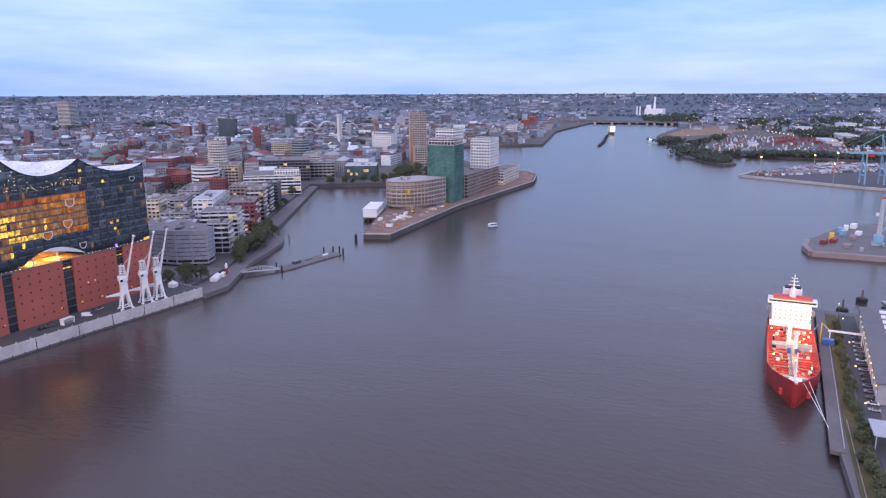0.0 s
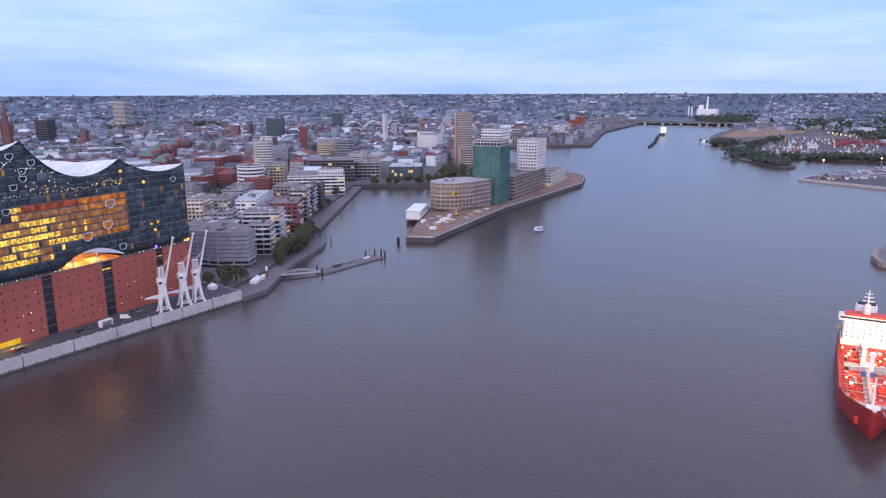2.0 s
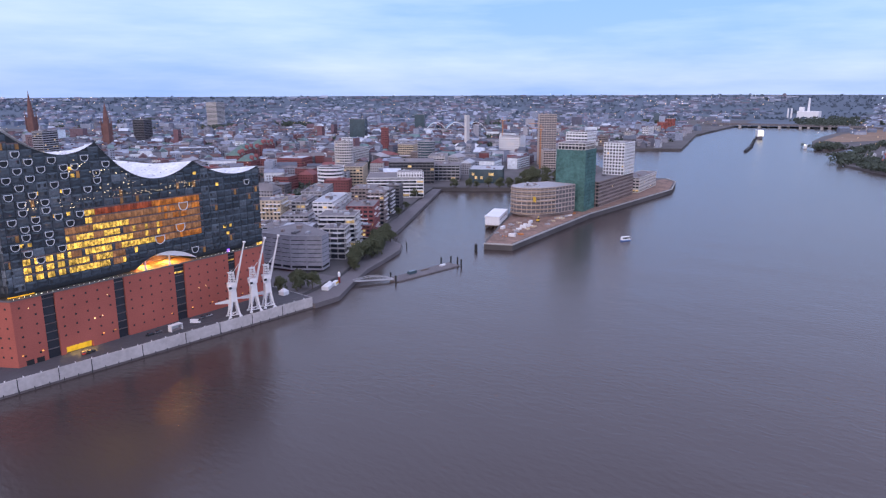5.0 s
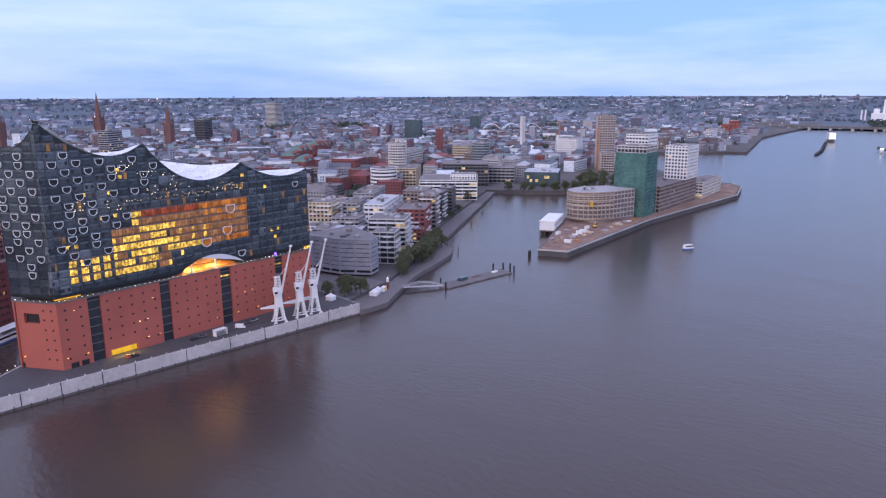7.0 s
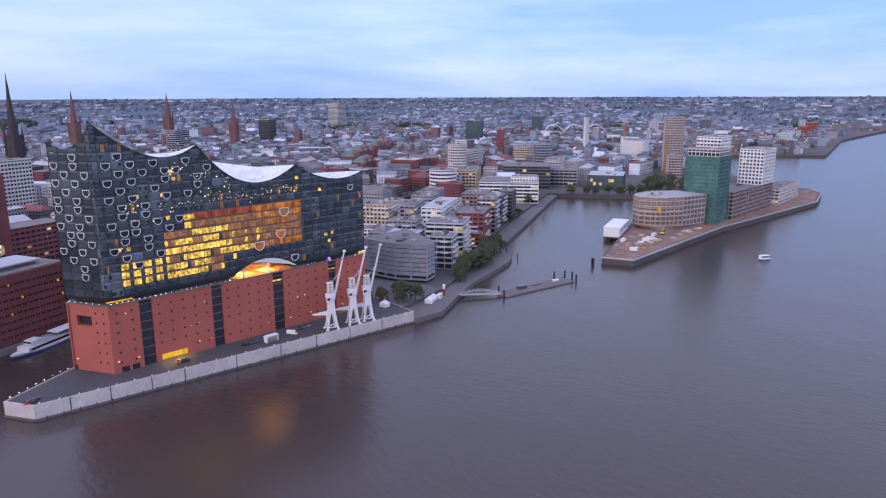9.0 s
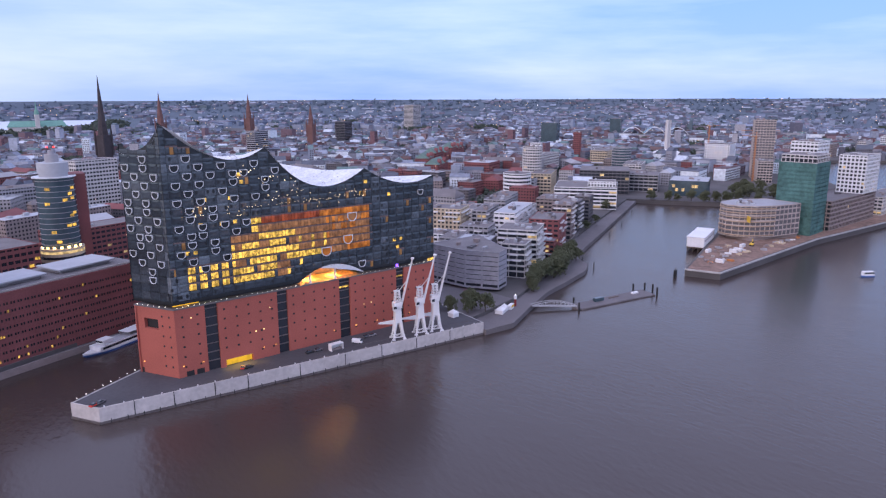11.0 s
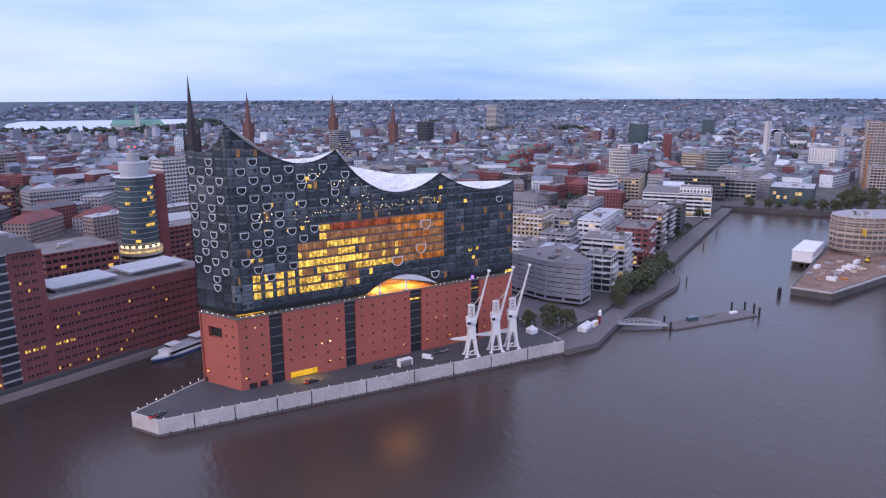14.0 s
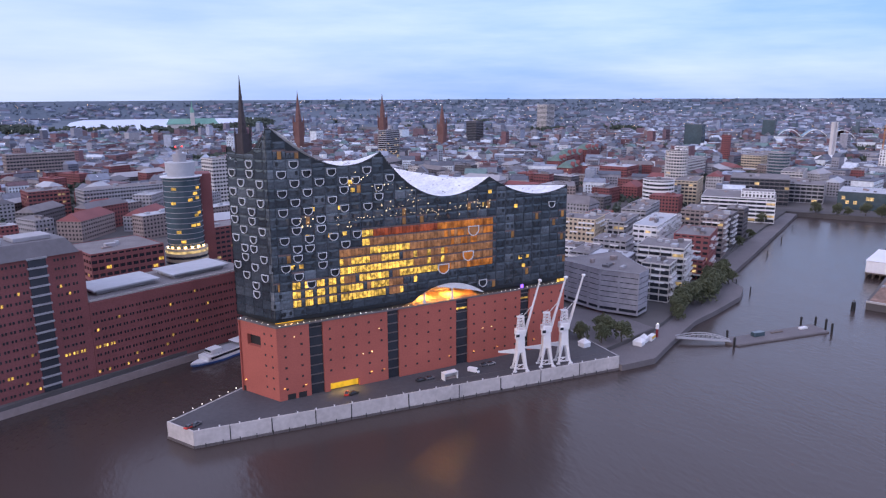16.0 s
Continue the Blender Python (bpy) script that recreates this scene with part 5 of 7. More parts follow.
            wheel = part("wheel", Solid().tube([(0, 0, -0.1, 0.34), (0, 0, 0.1, 0.34)], 12).get(), M_BLACK, c, m=mm) if wheel is None else again(wheel, c, mm)
    return c


car(pose(119.3, 10.4, 6.5, 0, 0, -48), M_WHITE, "white delivery van parked on the quay", True)
for x, y, a, p, lb in ((94.0, 10.8, 8, M_BLACK, "black car parked by the brick wall"), (98.6, 11.2, 6, M_DARK, "dark car parked by the brick wall"), (127.0, 15.5, 10, M_DARK, "dark car parked by the brick wall"), (130.5, 15.6, 10, M_GREY, "grey car parked by the brick wall"),
                       (60.8, 9.8, 70, M_RED, "red car standing near the entrance"), (63.5, 9.0, 15, M_BLACK, "black car standing near the entrance"), (1.5, 5.6, 40, M_DARK, "dark car at the quay's tip"), (-1.0, 4.3, 35, M_RED, "red car at the quay's tip")):
    car(pose(x, y, 6.5, 0, 0, a), p, lb)
hut = thing("kiosk", pose(106.6, 8.2, 6.5, 0, 0, 8), "white open-fronted kiosk on the quay", "kiosk")
part("frame", Solid().box(-3.4, -1.5, 0, -3.1, 1.5, 3).box(3.1, -1.5, 0, 3.4, 1.5, 3).box(-3.4, 1.3, 0, 3.4, 1.5, 3).get(), M_WHITE, hut)
part("roof", bevelled(Solid().box(-3.5, -1.6, 3.0, 3.5, 1.6, 3.3), 0.08), M_WHITE, hut)
part("counter", Solid().box(-2.9, -0.6, 0, 2.9, 0.0, 1.0).get(), M_BROWN, hut)


def tent(x, y, z, s, ang, label):
    t = thing("tent", pose(x, y, z, 0, 0, ang), label, "tent", "event tents")
    part("wall", bevelled(Solid().box(-s, -s, 0, s, s, 2.3), 0.1), M_WHITE, t)
    bm = Solid()
    bm.v = [(-s - 0.2, -s - 0.2, 2.3), (s + 0.2, -s - 0.2, 2.3), (s + 0.2, s + 0.2, 2.3), (-s - 0.2, s + 0.2, 2.3), (0, 0, 4.4)]
    bm.f = [(0, 1, 4), (1, 2, 4), (2, 3, 4), (3, 0, 4), (3, 2, 1, 0)]
    part("canopy", bm.get(), M_WHITE, t)
    return t


tent(183.5, 18.6, 6.5, 2.2, 10, "white pagoda tent alone on the paving")
tent(215.6, 17.0, 3.0, 2.4, 30, "white pagoda tent beside the bridge")
tent(221.0, 20.0, 3.0, 2.0, 30, "white pagoda tent beside the bridge")
stand = thing("event_stand", pose(226.5, 20.5, 3.0, 0, 0, 30), "white and yellow-green stand beside the tents", "stand")
part("body", bevelled(Solid().box(-2.6, -1.2, 0, 2.6, 1.2, 2.8), 0.1), M_WHITE, stand)
part("banner", Solid().box(-2.3, -1.3, 1.2, 2.3, -1.22, 2.5).get(), M_YELLOW, stand)
lh = thing("harbour_light", pose(232.0, 23.0, 3.0), "short banded light column by the bridge", "light column")
part("shaft", Solid().tube([(0, 0, 0, 0.7), (0, 0, 4.5, 0.65)], 12).get(), M_RED_DARK, lh)
part("cap", Solid().tube([(0, 0, 4.5, 0.95), (0, 0, 6.8, 0.95), (0, 0, 7.2, 0.4)], 12).get(), M_WHITE, lh)
part("lamp", Solid().ball(0, 0, 7.5, 0.35).get(), L_WHITE, lh)
part("wall", Solid().beam((191, 1, 6.0), (191, 60, 6.0), 0.8).get(), M_CONCRETE, quay) 
ramp = tagged(part("pavement", Solid().prism([(191.2, 14), (236, 31), (232, 60), (205, 90), (191.2, 60)], 4.8, 5.2).get(), M_PAVING), "pale paved square behind the promenade", "square", kind="structure")

# ---------------------------------------------------------------- bridge and pontoon
bridge = thing("footbridge", pose(241, 18.8, 0, 0, 0, -27), "grey steel gangway with bowed railings to the pontoon", "footbridge")
part("deck", bevelled(Solid().hexa([(0, -1.6, 2.6), (28, -1.6, 1.2), (28, 1.6, 1.2), (0, 1.6, 2.6), (0, -1.6, 2.9), (28, -1.6, 1.6), (28, 1.6, 1.6), (0, 1.6, 2.9)]), 0.04), M_GREY, bridge)
for y in (-1.55, 1.55):
    s = Solid()
    for k in range(12):
        xa, xb = 28 * k / 12, 28 * (k + 1) / 12
        za, zb = 3.3 - 1.3 * k / 12 + 2.6 * math.sin(math.pi * k / 12), 3.3 - 1.3 * (k + 1) / 12 + 2.6 * math.sin(math.pi * (k + 1) / 12)
        s.beam((xa, y, za), (xb, y, zb), 0.28)
        s.beam((xb, y, 2.7 - 1.3 * (k + 1) / 12), (xb, y, zb), 0.14)
        s.beam((xa, y, 2.7 - 1.3 * k / 12), (xb, y, zb), 0.1)
    part("truss", s.get(), M_ROOF_LIGHT, bridge)
pont = thing("pontoon", pose(266, 2.5, 0, 0, 0, -1.6), "long grey floating landing stage with dark piles", "pontoon")
part("hull", bevelled(Solid().prism([(0, -2.0), (62, -4.0), (64, 9.5), (3, 9.5), (-3, 4)], -0.8, 0.75), 0.15), M_STEEL, pont)
part("deck", Solid().prism([(0.5, -1.5), (61.6, -3.4), (63.4, 9), (3.4, 9), (-2.2, 4)], 0.75, 0.95).get(), M_PAVING, pont)
for x, y, h in ((-2.0, -1.2, 5.0), (4, 10.2, 4.4), (62.8, -4.6, 5.4), (56.5, 10.0, 5.6), (65.5, 1.5, 5.8), (65.2, 8, 5.2)):
    part("pile", Solid().tube([(x, y, -3, 0.6), (x, y, h, 0.6), (x, y, h + 0.3, 0.3)], 12).get(), M_BLACK, pont)
part("shelter", bevelled(Solid().box(17, 4, 0.95, 24, 7, 3.2), 0.1), M_TEAL, pont)
part("bench", Solid().box(30, 5, 0.95, 38, 6, 1.5).get(), M_TIMBER, pont)
part("boat_cradle", Solid().box(50, 4, 0.95, 55, 6, 1.9).get(), M_WHITE, pont)
buoy = thing("mooring_dolphin", pose(376, 19, 0), "dark mooring dolphin standing in the water", "mooring dolphin")
for a, b in ((0, 0), (1.4, 0.4), (0.5, 1.4)):
    part("pile", Solid().tube([(a * 1.3, b * 1.3, -3, 0.5), (a, b, 5.5, 0.5)], 10).get(), M_BLACK, buoy)
part("marker", Solid().ball(0.6, 0.6, 6.6, 0.7).get(), M_STEEL, buoy)
for x, y in ((352, 92), (346, 74), (444, 150), (500, 186), (560, 226)):
    o = part("mooring_pile", Solid().tube([(0, 0, -3, 0.4), (0, 0, 5, 0.4)], 8).get(), M_BLACK, m=pose(x + 2, y - 3, 0))
    tagged(o, "dark timber mooring pile in the basin", "mooring pile", "basin piles")


# ---------------------------------------------------------------- trees
def crown_mesh(seed, r, h, n=150, leaf=0.55):
    """Many small leaf clumps gathered in uneven lobes."""
    rnd = random.Random(seed)
    lobes = [(rnd.uniform(-0.5, 0.5) * r, rnd.uniform(-0.5, 0.5) * r, h * rnd.uniform(0.28, 0.85), r * rnd.uniform(0.45, 0.75)) for _ in range(7)]
    s = Solid()
    for k in range(n):
        x, y, z, q = lobes[k % 7]
        a, b = rnd.uniform(0, 6.283), rnd.uniform(-0.6, 1.0)
        c = math.sqrt(max(0, 1 - b * b))
        rr = q * rnd.uniform(0.6, 1.08)
        px, py, pz = x + rr * c * math.cos(a), y + rr * c * math.sin(a), z + rr * b * 0.9
        m = Euler((rnd.uniform(0, 3), rnd.uniform(0, 3), rnd.uniform(0, 3))).to_matrix()
        t = leaf * rnd.uniform(0.7, 1.5)
        kk = len(s.v)
        s.v += [tuple(Vector((px, py, pz)) + m @ Vector(v) * t) for v in ((1, 0, -0.3), (-0.5, 0.8, -0.2), (-0.6, -0.8, -0.3), (0.1, 0.1, 0.8))]
        s.f += [(kk, kk + 1, kk + 3), (kk + 1, kk + 2, kk + 3), (kk + 2, kk, kk + 3), (kk, kk + 2, kk + 1)]
    return s


def make_tree(m, seed, h, r):
    t = thing("tree", m, "broad-leaved tree with a dull green late-summer crown", "tree", "waterside trees")
    s = Solid().tube([(0, 0, -0.4, 0.32), (0.05, 0, h * 0.25, 0.24), (0.1, 0.05, h * 0.5, 0.15)], 8)
    rnd = random.Random(seed)
    for k in range(5):
        a = rnd.uniform(0, 6.28)
        s.beam((0.06, 0, h * (0.28 + 0.05 * k)), (r * 0.5 * math.cos(a), r * 0.5 * math.sin(a), h * (0.55 + 0.06 * k)), 0.16, 0.06)
    part("trunk", s.get(), M_BARK, t)
    part("crown", crown_mesh(seed, r, h, 520, 0.5).get(), M_LEAF, t)
    return t


def far_land(x, y):
    return math.hypot(x + 50, y + 300)


trees = [make_tree(pose(189, 30, 5.2), 3, 9.5, 4.4), make_tree(pose(196, 22, 5.2), 4, 10, 4.2), make_tree(pose(262, 41, 3.0), 5, 9, 3.8)]
spots = [(203, 27, 1.0), (207, 20, 0.9), (266, 47, 0.9), (273, 50, 1.05), (281, 55, 1.1), (289, 59, 1.15), (297, 60, 1.2), (306, 66, 1.1), (315, 70, 1.1), (324, 78, 1.2), (333, 84, 1.0), (342, 92, 1.1), (350, 100, 1.0),
         (300, 66, 1.0), (318, 78, 1.1), (333, 92, 0.9), (346, 88, 0.9), (640, 262, 1.1), (650, 245, 1.0), (668, 226, 1.1), (677, 215, 1.2), (685, 205, 1.1), (694, 196, 1.0), (660, 240, 0.8), (540, 240, 0.9), (556, 250, 0.8),
         (720, 200, 1.2), (735, 205, 1.3), (748, 190, 1.2), (705, 205, 1.1), (760, 210, 1.2), (775, 222, 1.3), (730, 180, 1.0), (790, 200, 1.2), (845, 80, 0.8), (858, 84, 0.9), (790, 235, 1.4), (810, 228, 1.3), (770, 185, 1.2), (750, 225, 1.4),
         (206, 36, 0.8), (184, 40, 0.9), (440, 170, 0.7), (470, 188, 0.7)]
for k, (x, y, s) in enumerate(spots):
    t = copy_thing(trees[k % 3], pose(x, y, 5.0 if x > 355 or y > 0.62 * x - 122 else 3.0, 0, 0, 67 * k))
    t.scale = (1.3 * s, 1.3 * s, 1.2 * s)


def woods(name, areas, label, count, size, seed, leaves=None):
    """Far tree masses: clumps of leaves in one mesh."""
    rnd = random.Random(seed)
    s = Solid()
    for k in range(count):
        (x0, y0), (x1, y1), spread = areas[k % len(areas)]
        f = rnd.random()
        x, y = x0 + (x1 - x0) * f + rnd.gauss(0, spread), y0 + (y1 - y0) * f + rnd.gauss(0, spread)
        z = rise(x, y) if far_land(x, y) > 2700 else 3.4
        if name in ("town_trees", "park_trees") and not free_ground(x, y):
            continue
        if 2500 < y < 3800 and -430 < x < 470 and name == "skyline_woods":
            continue
        r = size * rnd.uniform(0.6, 1.3)
        for q in range(9):
            a, b, c = rnd.gauss(0, r * 0.5), rnd.gauss(0, r * 0.5), rnd.uniform(0.15, 1.25) * r
            m = Euler((rnd.uniform(0, 3), rnd.uniform(0, 3), rnd.uniform(0, 3))).to_matrix()
            t = r * rnd.uniform(0.35, 0.6)
            kk = len(s.v)
            s.v += [tuple(Vector((x + a, y + b, z + c)) + m @ Vector(v) * t) for v in ((1, 0, -0.3), (-0.5, 0.8, -0.2), (-0.6, -0.8, -0.3), (0.1, 0.1, 0.9))]
            s.f += [(kk, kk + 1, kk + 3), (kk + 1, kk + 2, kk + 3), (kk + 2, kk, kk + 3), (kk, kk + 2, kk + 1)]
    return tagged(part(name, s.get(), leaves or M_WOOD_FAR), label, "trees", kind="stuff")


woods("shore_trees", [((1455, -30), (1195, -158), 9), ((1360, -80), (1210, -150), 12), ((1440, -40), (1300, -110), 16), ((1640, 40), (1760, 62), 14), ((1660, 42), (1700, 50), 10), ((1365, -145), (1390, -290), 9), ((1390, -200), (1395, -330), 8),
                        ((1480, -30), (1940, -45), 10), ((1390, -300), (1380, -420), 9)], "dense dark green bushes and trees along the low shore", 640, 6.5, 11)
woods("far_trees", [((2300, -160), (3100, 0), 50), ((2400, -400), (3200, -300), 60), ((2700, 200), (3400, 330), 40), ((1900, -430), (2700, -520), 50), ((2650, 250), (3200, 420), 40), ((1700, -360), (1900, -420), 20), ((2000, -250), (2400, -330), 25)],
      "distant dark tree belts in the port", 900, 10, 12)
woods("lake_trees", [((-480, 2560), (-30, 2470), 30), ((40, 2400), (330, 2430), 25), ((-520, 2600), (-420, 2700), 30), ((420, 2900), (520, 3300), 30), ((250, 2480), (420, 2620), 25)], "round dark trees along the lake shore", 420, 15, 13)
skyl = []
for k in range(26):
    a = radians(-20 + 5.6 * k)
    for d in (3500, 3900, 4250, 4500, 4680):
        if d < 4300 and 70 < math.degrees(a) < 100:
            continue
        p = (EYE_MID.x + d * math.cos(a), EYE_MID.y + d * math.sin(a))
        b = a + radians(5.6)
        skyl.append((p, (EYE_MID.x + d * math.cos(b), EYE_MID.y + d * math.sin(b)), 60 if d < 4600 else 40))
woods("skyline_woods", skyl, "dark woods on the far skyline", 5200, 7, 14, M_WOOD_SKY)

# ---------------------------------------------------------------- the town
WALLS = [(0.196, 0.104, 0.117), (0.31, 0.305, 0.345), (0.414, 0.439, 0.52), (0.138, 0.14, 0.176), (0.713, 0.756, 0.8), (0.172, 0.11, 0.13), (0.38, 0.366, 0.39), (0.276, 0.305, 0.377), (0.218, 0.146, 0.15), (0.253, 0.256, 0.299)]
ROOFS = [(0.122, 0.131, 0.167), (0.224, 0.245, 0.301), (0.133, 0.082, 0.093), (0.306, 0.337, 0.416), (0.112, 0.125, 0.156), (0.163, 0.168, 0.202), (0.561, 0.609, 0.68), (0.143, 0.218, 0.219), (0.173, 0.109, 0.116), (0.102, 0.109, 0.139)]
# blue-grey tones with the haze of distance mixed into the colour
HAZE_TONES = [(0.117, 0.14, 0.195), (0.169, 0.203, 0.27), (0.26, 0.301, 0.39), (0.13, 0.126, 0.165), (0.36, 0.39, 0.47), (0.156, 0.168, 0.225), (0.208, 0.182, 0.225), (0.104, 0.14, 0.165), (0.26, 0.29, 0.36), (0.143, 0.168, 0.225)]
M_TOWN_WALL = islands("town_walls", WALLS)
M_TOWN_ROOF = islands("town_roofs", ROOFS)
M_TOWN_FAR = islands("far_town_slate", HAZE_TONES)
LAKE_BOX = (-420, 620, 2450, 4060)


def free_ground(x, y):
    if LAKE_BOX[0] < x < LAKE_BOX[1] and LAKE_BOX[2] < y < LAKE_BOX[3]:
        return False
    if y < 330 and x < 1000 and y < 0.62 * x + 20:
        return False
    # north bank of the river
    bank = np.interp(x, [120, 186, 627, 700, 900, 1100, 1300, 1390, 1450, 1977, 2540, 3150, 5000], [150, 150, 300, 260, 190, 350, 450, 400, 310, 475, 560, 660, 900])
    return y > bank + 14


taken = []


def clear(x, y, r):
    for a, b, c in taken:
        if (a - x) ** 2 + (b - y) ** 2 < (r + c) ** 2:
            return False
    return True


for ob in [o for o in bpy.data.objects if o.parent is None and o.type == "EMPTY" and o.name.split(".")[0] in ("office_building", "apartment_building", "office_tower", "mast_tower", "construction_tower", "construction_block", "tower_core")]:
    w = [c for c in ob.children if c.name.startswith(("wall", "dome"))]
    if w:
        bb = w[0].bound_box
        cx, cy = (bb[0][0] + bb[6][0]) / 2, (bb[0][1] + bb[6][1]) / 2
        taken.append((ob.matrix_basis.translation.x + cx, ob.matrix_basis.translation.y + cy, 0.5 * max(bb[6][0] - bb[0][0], bb[6][1] - bb[0][1]) * 0.8))
taken += [(150, 2561, 90), (126, 811, 25), (296, 1241, 25), (558, 1472, 25), (5, 235, 30)]


def town_block(x, y, ang, lx, ly, z0, h, wall, roof, floors):
    """A town house block of its own with a band of windows to each storey."""
    ob = thing("town_house", pose(x, y, z0, 0, 0, ang), "town block with rows of windows under a plain roof", "building", "town blocks")
    fh = h / floors
    wall_s = Lattice()
    rows = []
    for k in range(floors):
        rows += [(k * fh, k * fh + fh * 0.5, True), (k * fh + fh * 0.5, (k + 1) * fh if k < floors - 1 else h - 0.6, False)]
    rows.append((h - 0.6, h, True))
    q = [Vector(p) for p in ((-lx, -ly), (lx, -ly), (lx, ly), (-lx, ly))]
    for i in range(4):
        wall_s.face(q[i], q[(i + 1) % 4], rows, 3.4, 1.5)
    part("wall", wall_s.get(), wall, ob)
    part("glazing", Solid().box(-lx + 0.4, -ly + 0.4, 0, lx - 0.4, ly - 0.4, h - 0.05).get(), M_WINDOW, ob)
    if random.random() < 0.45:
        r = Solid()
        r.v = [(-lx - 0.3, -ly - 0.3, h), (lx + 0.3, -ly - 0.3, h), (lx + 0.3, ly + 0.3, h), (-lx - 0.3, ly + 0.3, h), (-lx + ly * 0.4, 0, h + ly * 0.55), (lx - ly * 0.4, 0, h + ly * 0.55)]
        r.f = [(0, 1, 5, 4), (2, 3, 4, 5), (1, 2, 5), (3, 0, 4), (3, 2, 1, 0)]
        part("roof", r.get(), roof, ob)
    else:
        r = Solid().box(-lx + 0.3, -ly + 0.3, h, lx - 0.3, ly - 0.3, h + 0.15)
        for q in range(3):
            cx, cy = random.uniform(-0.6, 0.6) * lx, random.uniform(-0.5, 0.5) * ly
            r.box(cx - 2, cy - 1.5, h + 0.15, cx + 2, cy + 1.5, h + random.uniform(1.2, 3))
        part("roof", r.get(), roof, ob)


def warehouse(x, y, ang, lx, ly, h):
    """An old brick warehouse: rows of windows, gable fronts and a green copper roof."""
    ob = thing("brick_warehouse", pose(x, y, 4.95, 0, 0, ang), "old red brick warehouse under a green copper roof", "warehouse", "old warehouses")
    rows, floors = [], 6
    fh = h / floors
    for k in range(floors):
        rows += [(k * fh, k * fh + fh * 0.45, True), (k * fh + fh * 0.45, (k + 1) * fh if k < floors - 1 else h - 0.8, False)]
    rows.append((h - 0.8, h, True))
    wall_s = Lattice()
    q = [Vector(p) for p in ((-lx, -ly), (lx, -ly), (lx, ly), (-lx, ly))]
    for i in range(4):
        wall_s.face(q[i], q[(i + 1) % 4], rows, 3.8, 2.2)
    part("wall", wall_s.get(), M_BRICK_DARK, ob)
    part("glazing", Solid().box(-lx + 0.45, -ly + 0.45, 0, lx - 0.45, ly - 0.45, h - 0.1).get(), M_WINDOW, ob)
    r = Solid()
    r.v = [(-lx - 0.4, -ly - 0.4, h), (lx + 0.4, -ly - 0.4, h), (lx + 0.4, ly + 0.4, h), (-lx - 0.4, ly + 0.4, h), (-lx + ly * 0.5, 0, h + ly * 0.8), (lx - ly * 0.5, 0, h + ly * 0.8)]
    r.f = [(0, 1, 5, 4), (2, 3, 4, 5), (1, 2, 5), (3, 0, 4), (3, 2, 1, 0)]
    part("roof", r.get(), M_VERDIGRIS, ob)
    for k in range(max(2, int(lx / 12))):
        u = -lx + 2 * lx * (k + 0.5) / max(2, int(lx / 12))
        g = Solid().box(u - 3.2, -ly - 0.3, h - 1, u + 3.2, -ly + 4, h + 4)
        kk = len(g.v)
        g.v += [(u - 3.4, -ly - 0.4, h + 4.01), (u + 3.4, -ly - 0.4, h + 4.01), (u + 3.4, -ly + 5, h + 4.01), (u - 3.4, -ly + 5, h + 4.01), (u, -ly - 0.4, h + 8), (u, -ly + 5, h + 8)]
        g.f += [(kk, kk + 1, kk + 4), (kk + 1, kk + 2, kk + 5, kk + 4), (kk + 2, kk + 3, kk + 5), (kk + 3, kk, kk + 4, kk + 5)]
        part("dormer", g.get(), M_BRICK_DARK, ob)


M_VERDIGRIS = surface("verdigris_copper", (0.13, 0.20, 0.175), 0.8, vary=0.4, scale=0.3, coarse=0.06)
for k in range(11):
    row = k % 2
    x, y = 560 + 46 * (k // 2) + 28 * row, 610 + 44 * (k // 2) + (0 if row == 0 else 78)
    if clear(x, y, 20):
        warehouse(x, y, 40 + 5 * (k % 3), 27 - 4 * (k % 3), 11, 22 + 2 * (k % 4))
        taken.append((x, y, 26))
tw = random.Random(21)
count = 0
tries = 0
while count < 150 and tries < 6000:
    tries += 1
    a, d = radians(tw.uniform(28, 104)), 560 + 640 * tw.random() ** 0.8
    x, y = EYE_MID.x + d * math.cos(a), EYE_MID.y + d * math.sin(a)
    lx, ly = tw.uniform(11, 26), tw.uniform(7, 12)
    if not free_ground(x, y) or not clear(x, y, lx * 0.9) or (x < 260 and y < 350 and y > 60):
        continue
    taken.append((x, y, lx * 0.85))
    h = tw.uniform(14, 24)
    wall = tw.choice((M_BROWN, M_BRICK_DARK, M_REDWALL, M_GREY, M_BRICK_DARK, M_BROWN, M_PALE, M_GREY, M_DARK, M_DARK))
    town_block(x, y, tw.choice((36, 126, 20, 60, 110)) + tw.uniform(-8, 8), lx, ly, 4.95, h, wall, tw.choice((M_ROOF, M_ROOF_LIGHT, M_BRICK_DARK, M_DARK, M_ROOF, M_GREY)), max(4, round(h / 3.8)))
    count += 1

def gable(sol, x, y, an, lx, ly, z0, h):
    """A pitched roof over a turned rectangle."""
    c, q = math.cos(an), math.sin(an)
    k = len(sol.v)
    for a, b, z in ((-lx, -ly, z0), (lx, -ly, z0), (lx, ly, z0), (-lx, ly, z0), (-lx, 0, z0 + h), (lx, 0, z0 + h)):
        sol.v.append((x + c * a - q * b, y + q * a + c * b, z))
    sol.f += [(k, k + 1, k + 5, k + 4), (k + 2, k + 3, k + 4, k + 5), (k + 1, k + 2, k + 5), (k + 3, k, k + 4), (k + 3, k + 2, k + 1, k)]


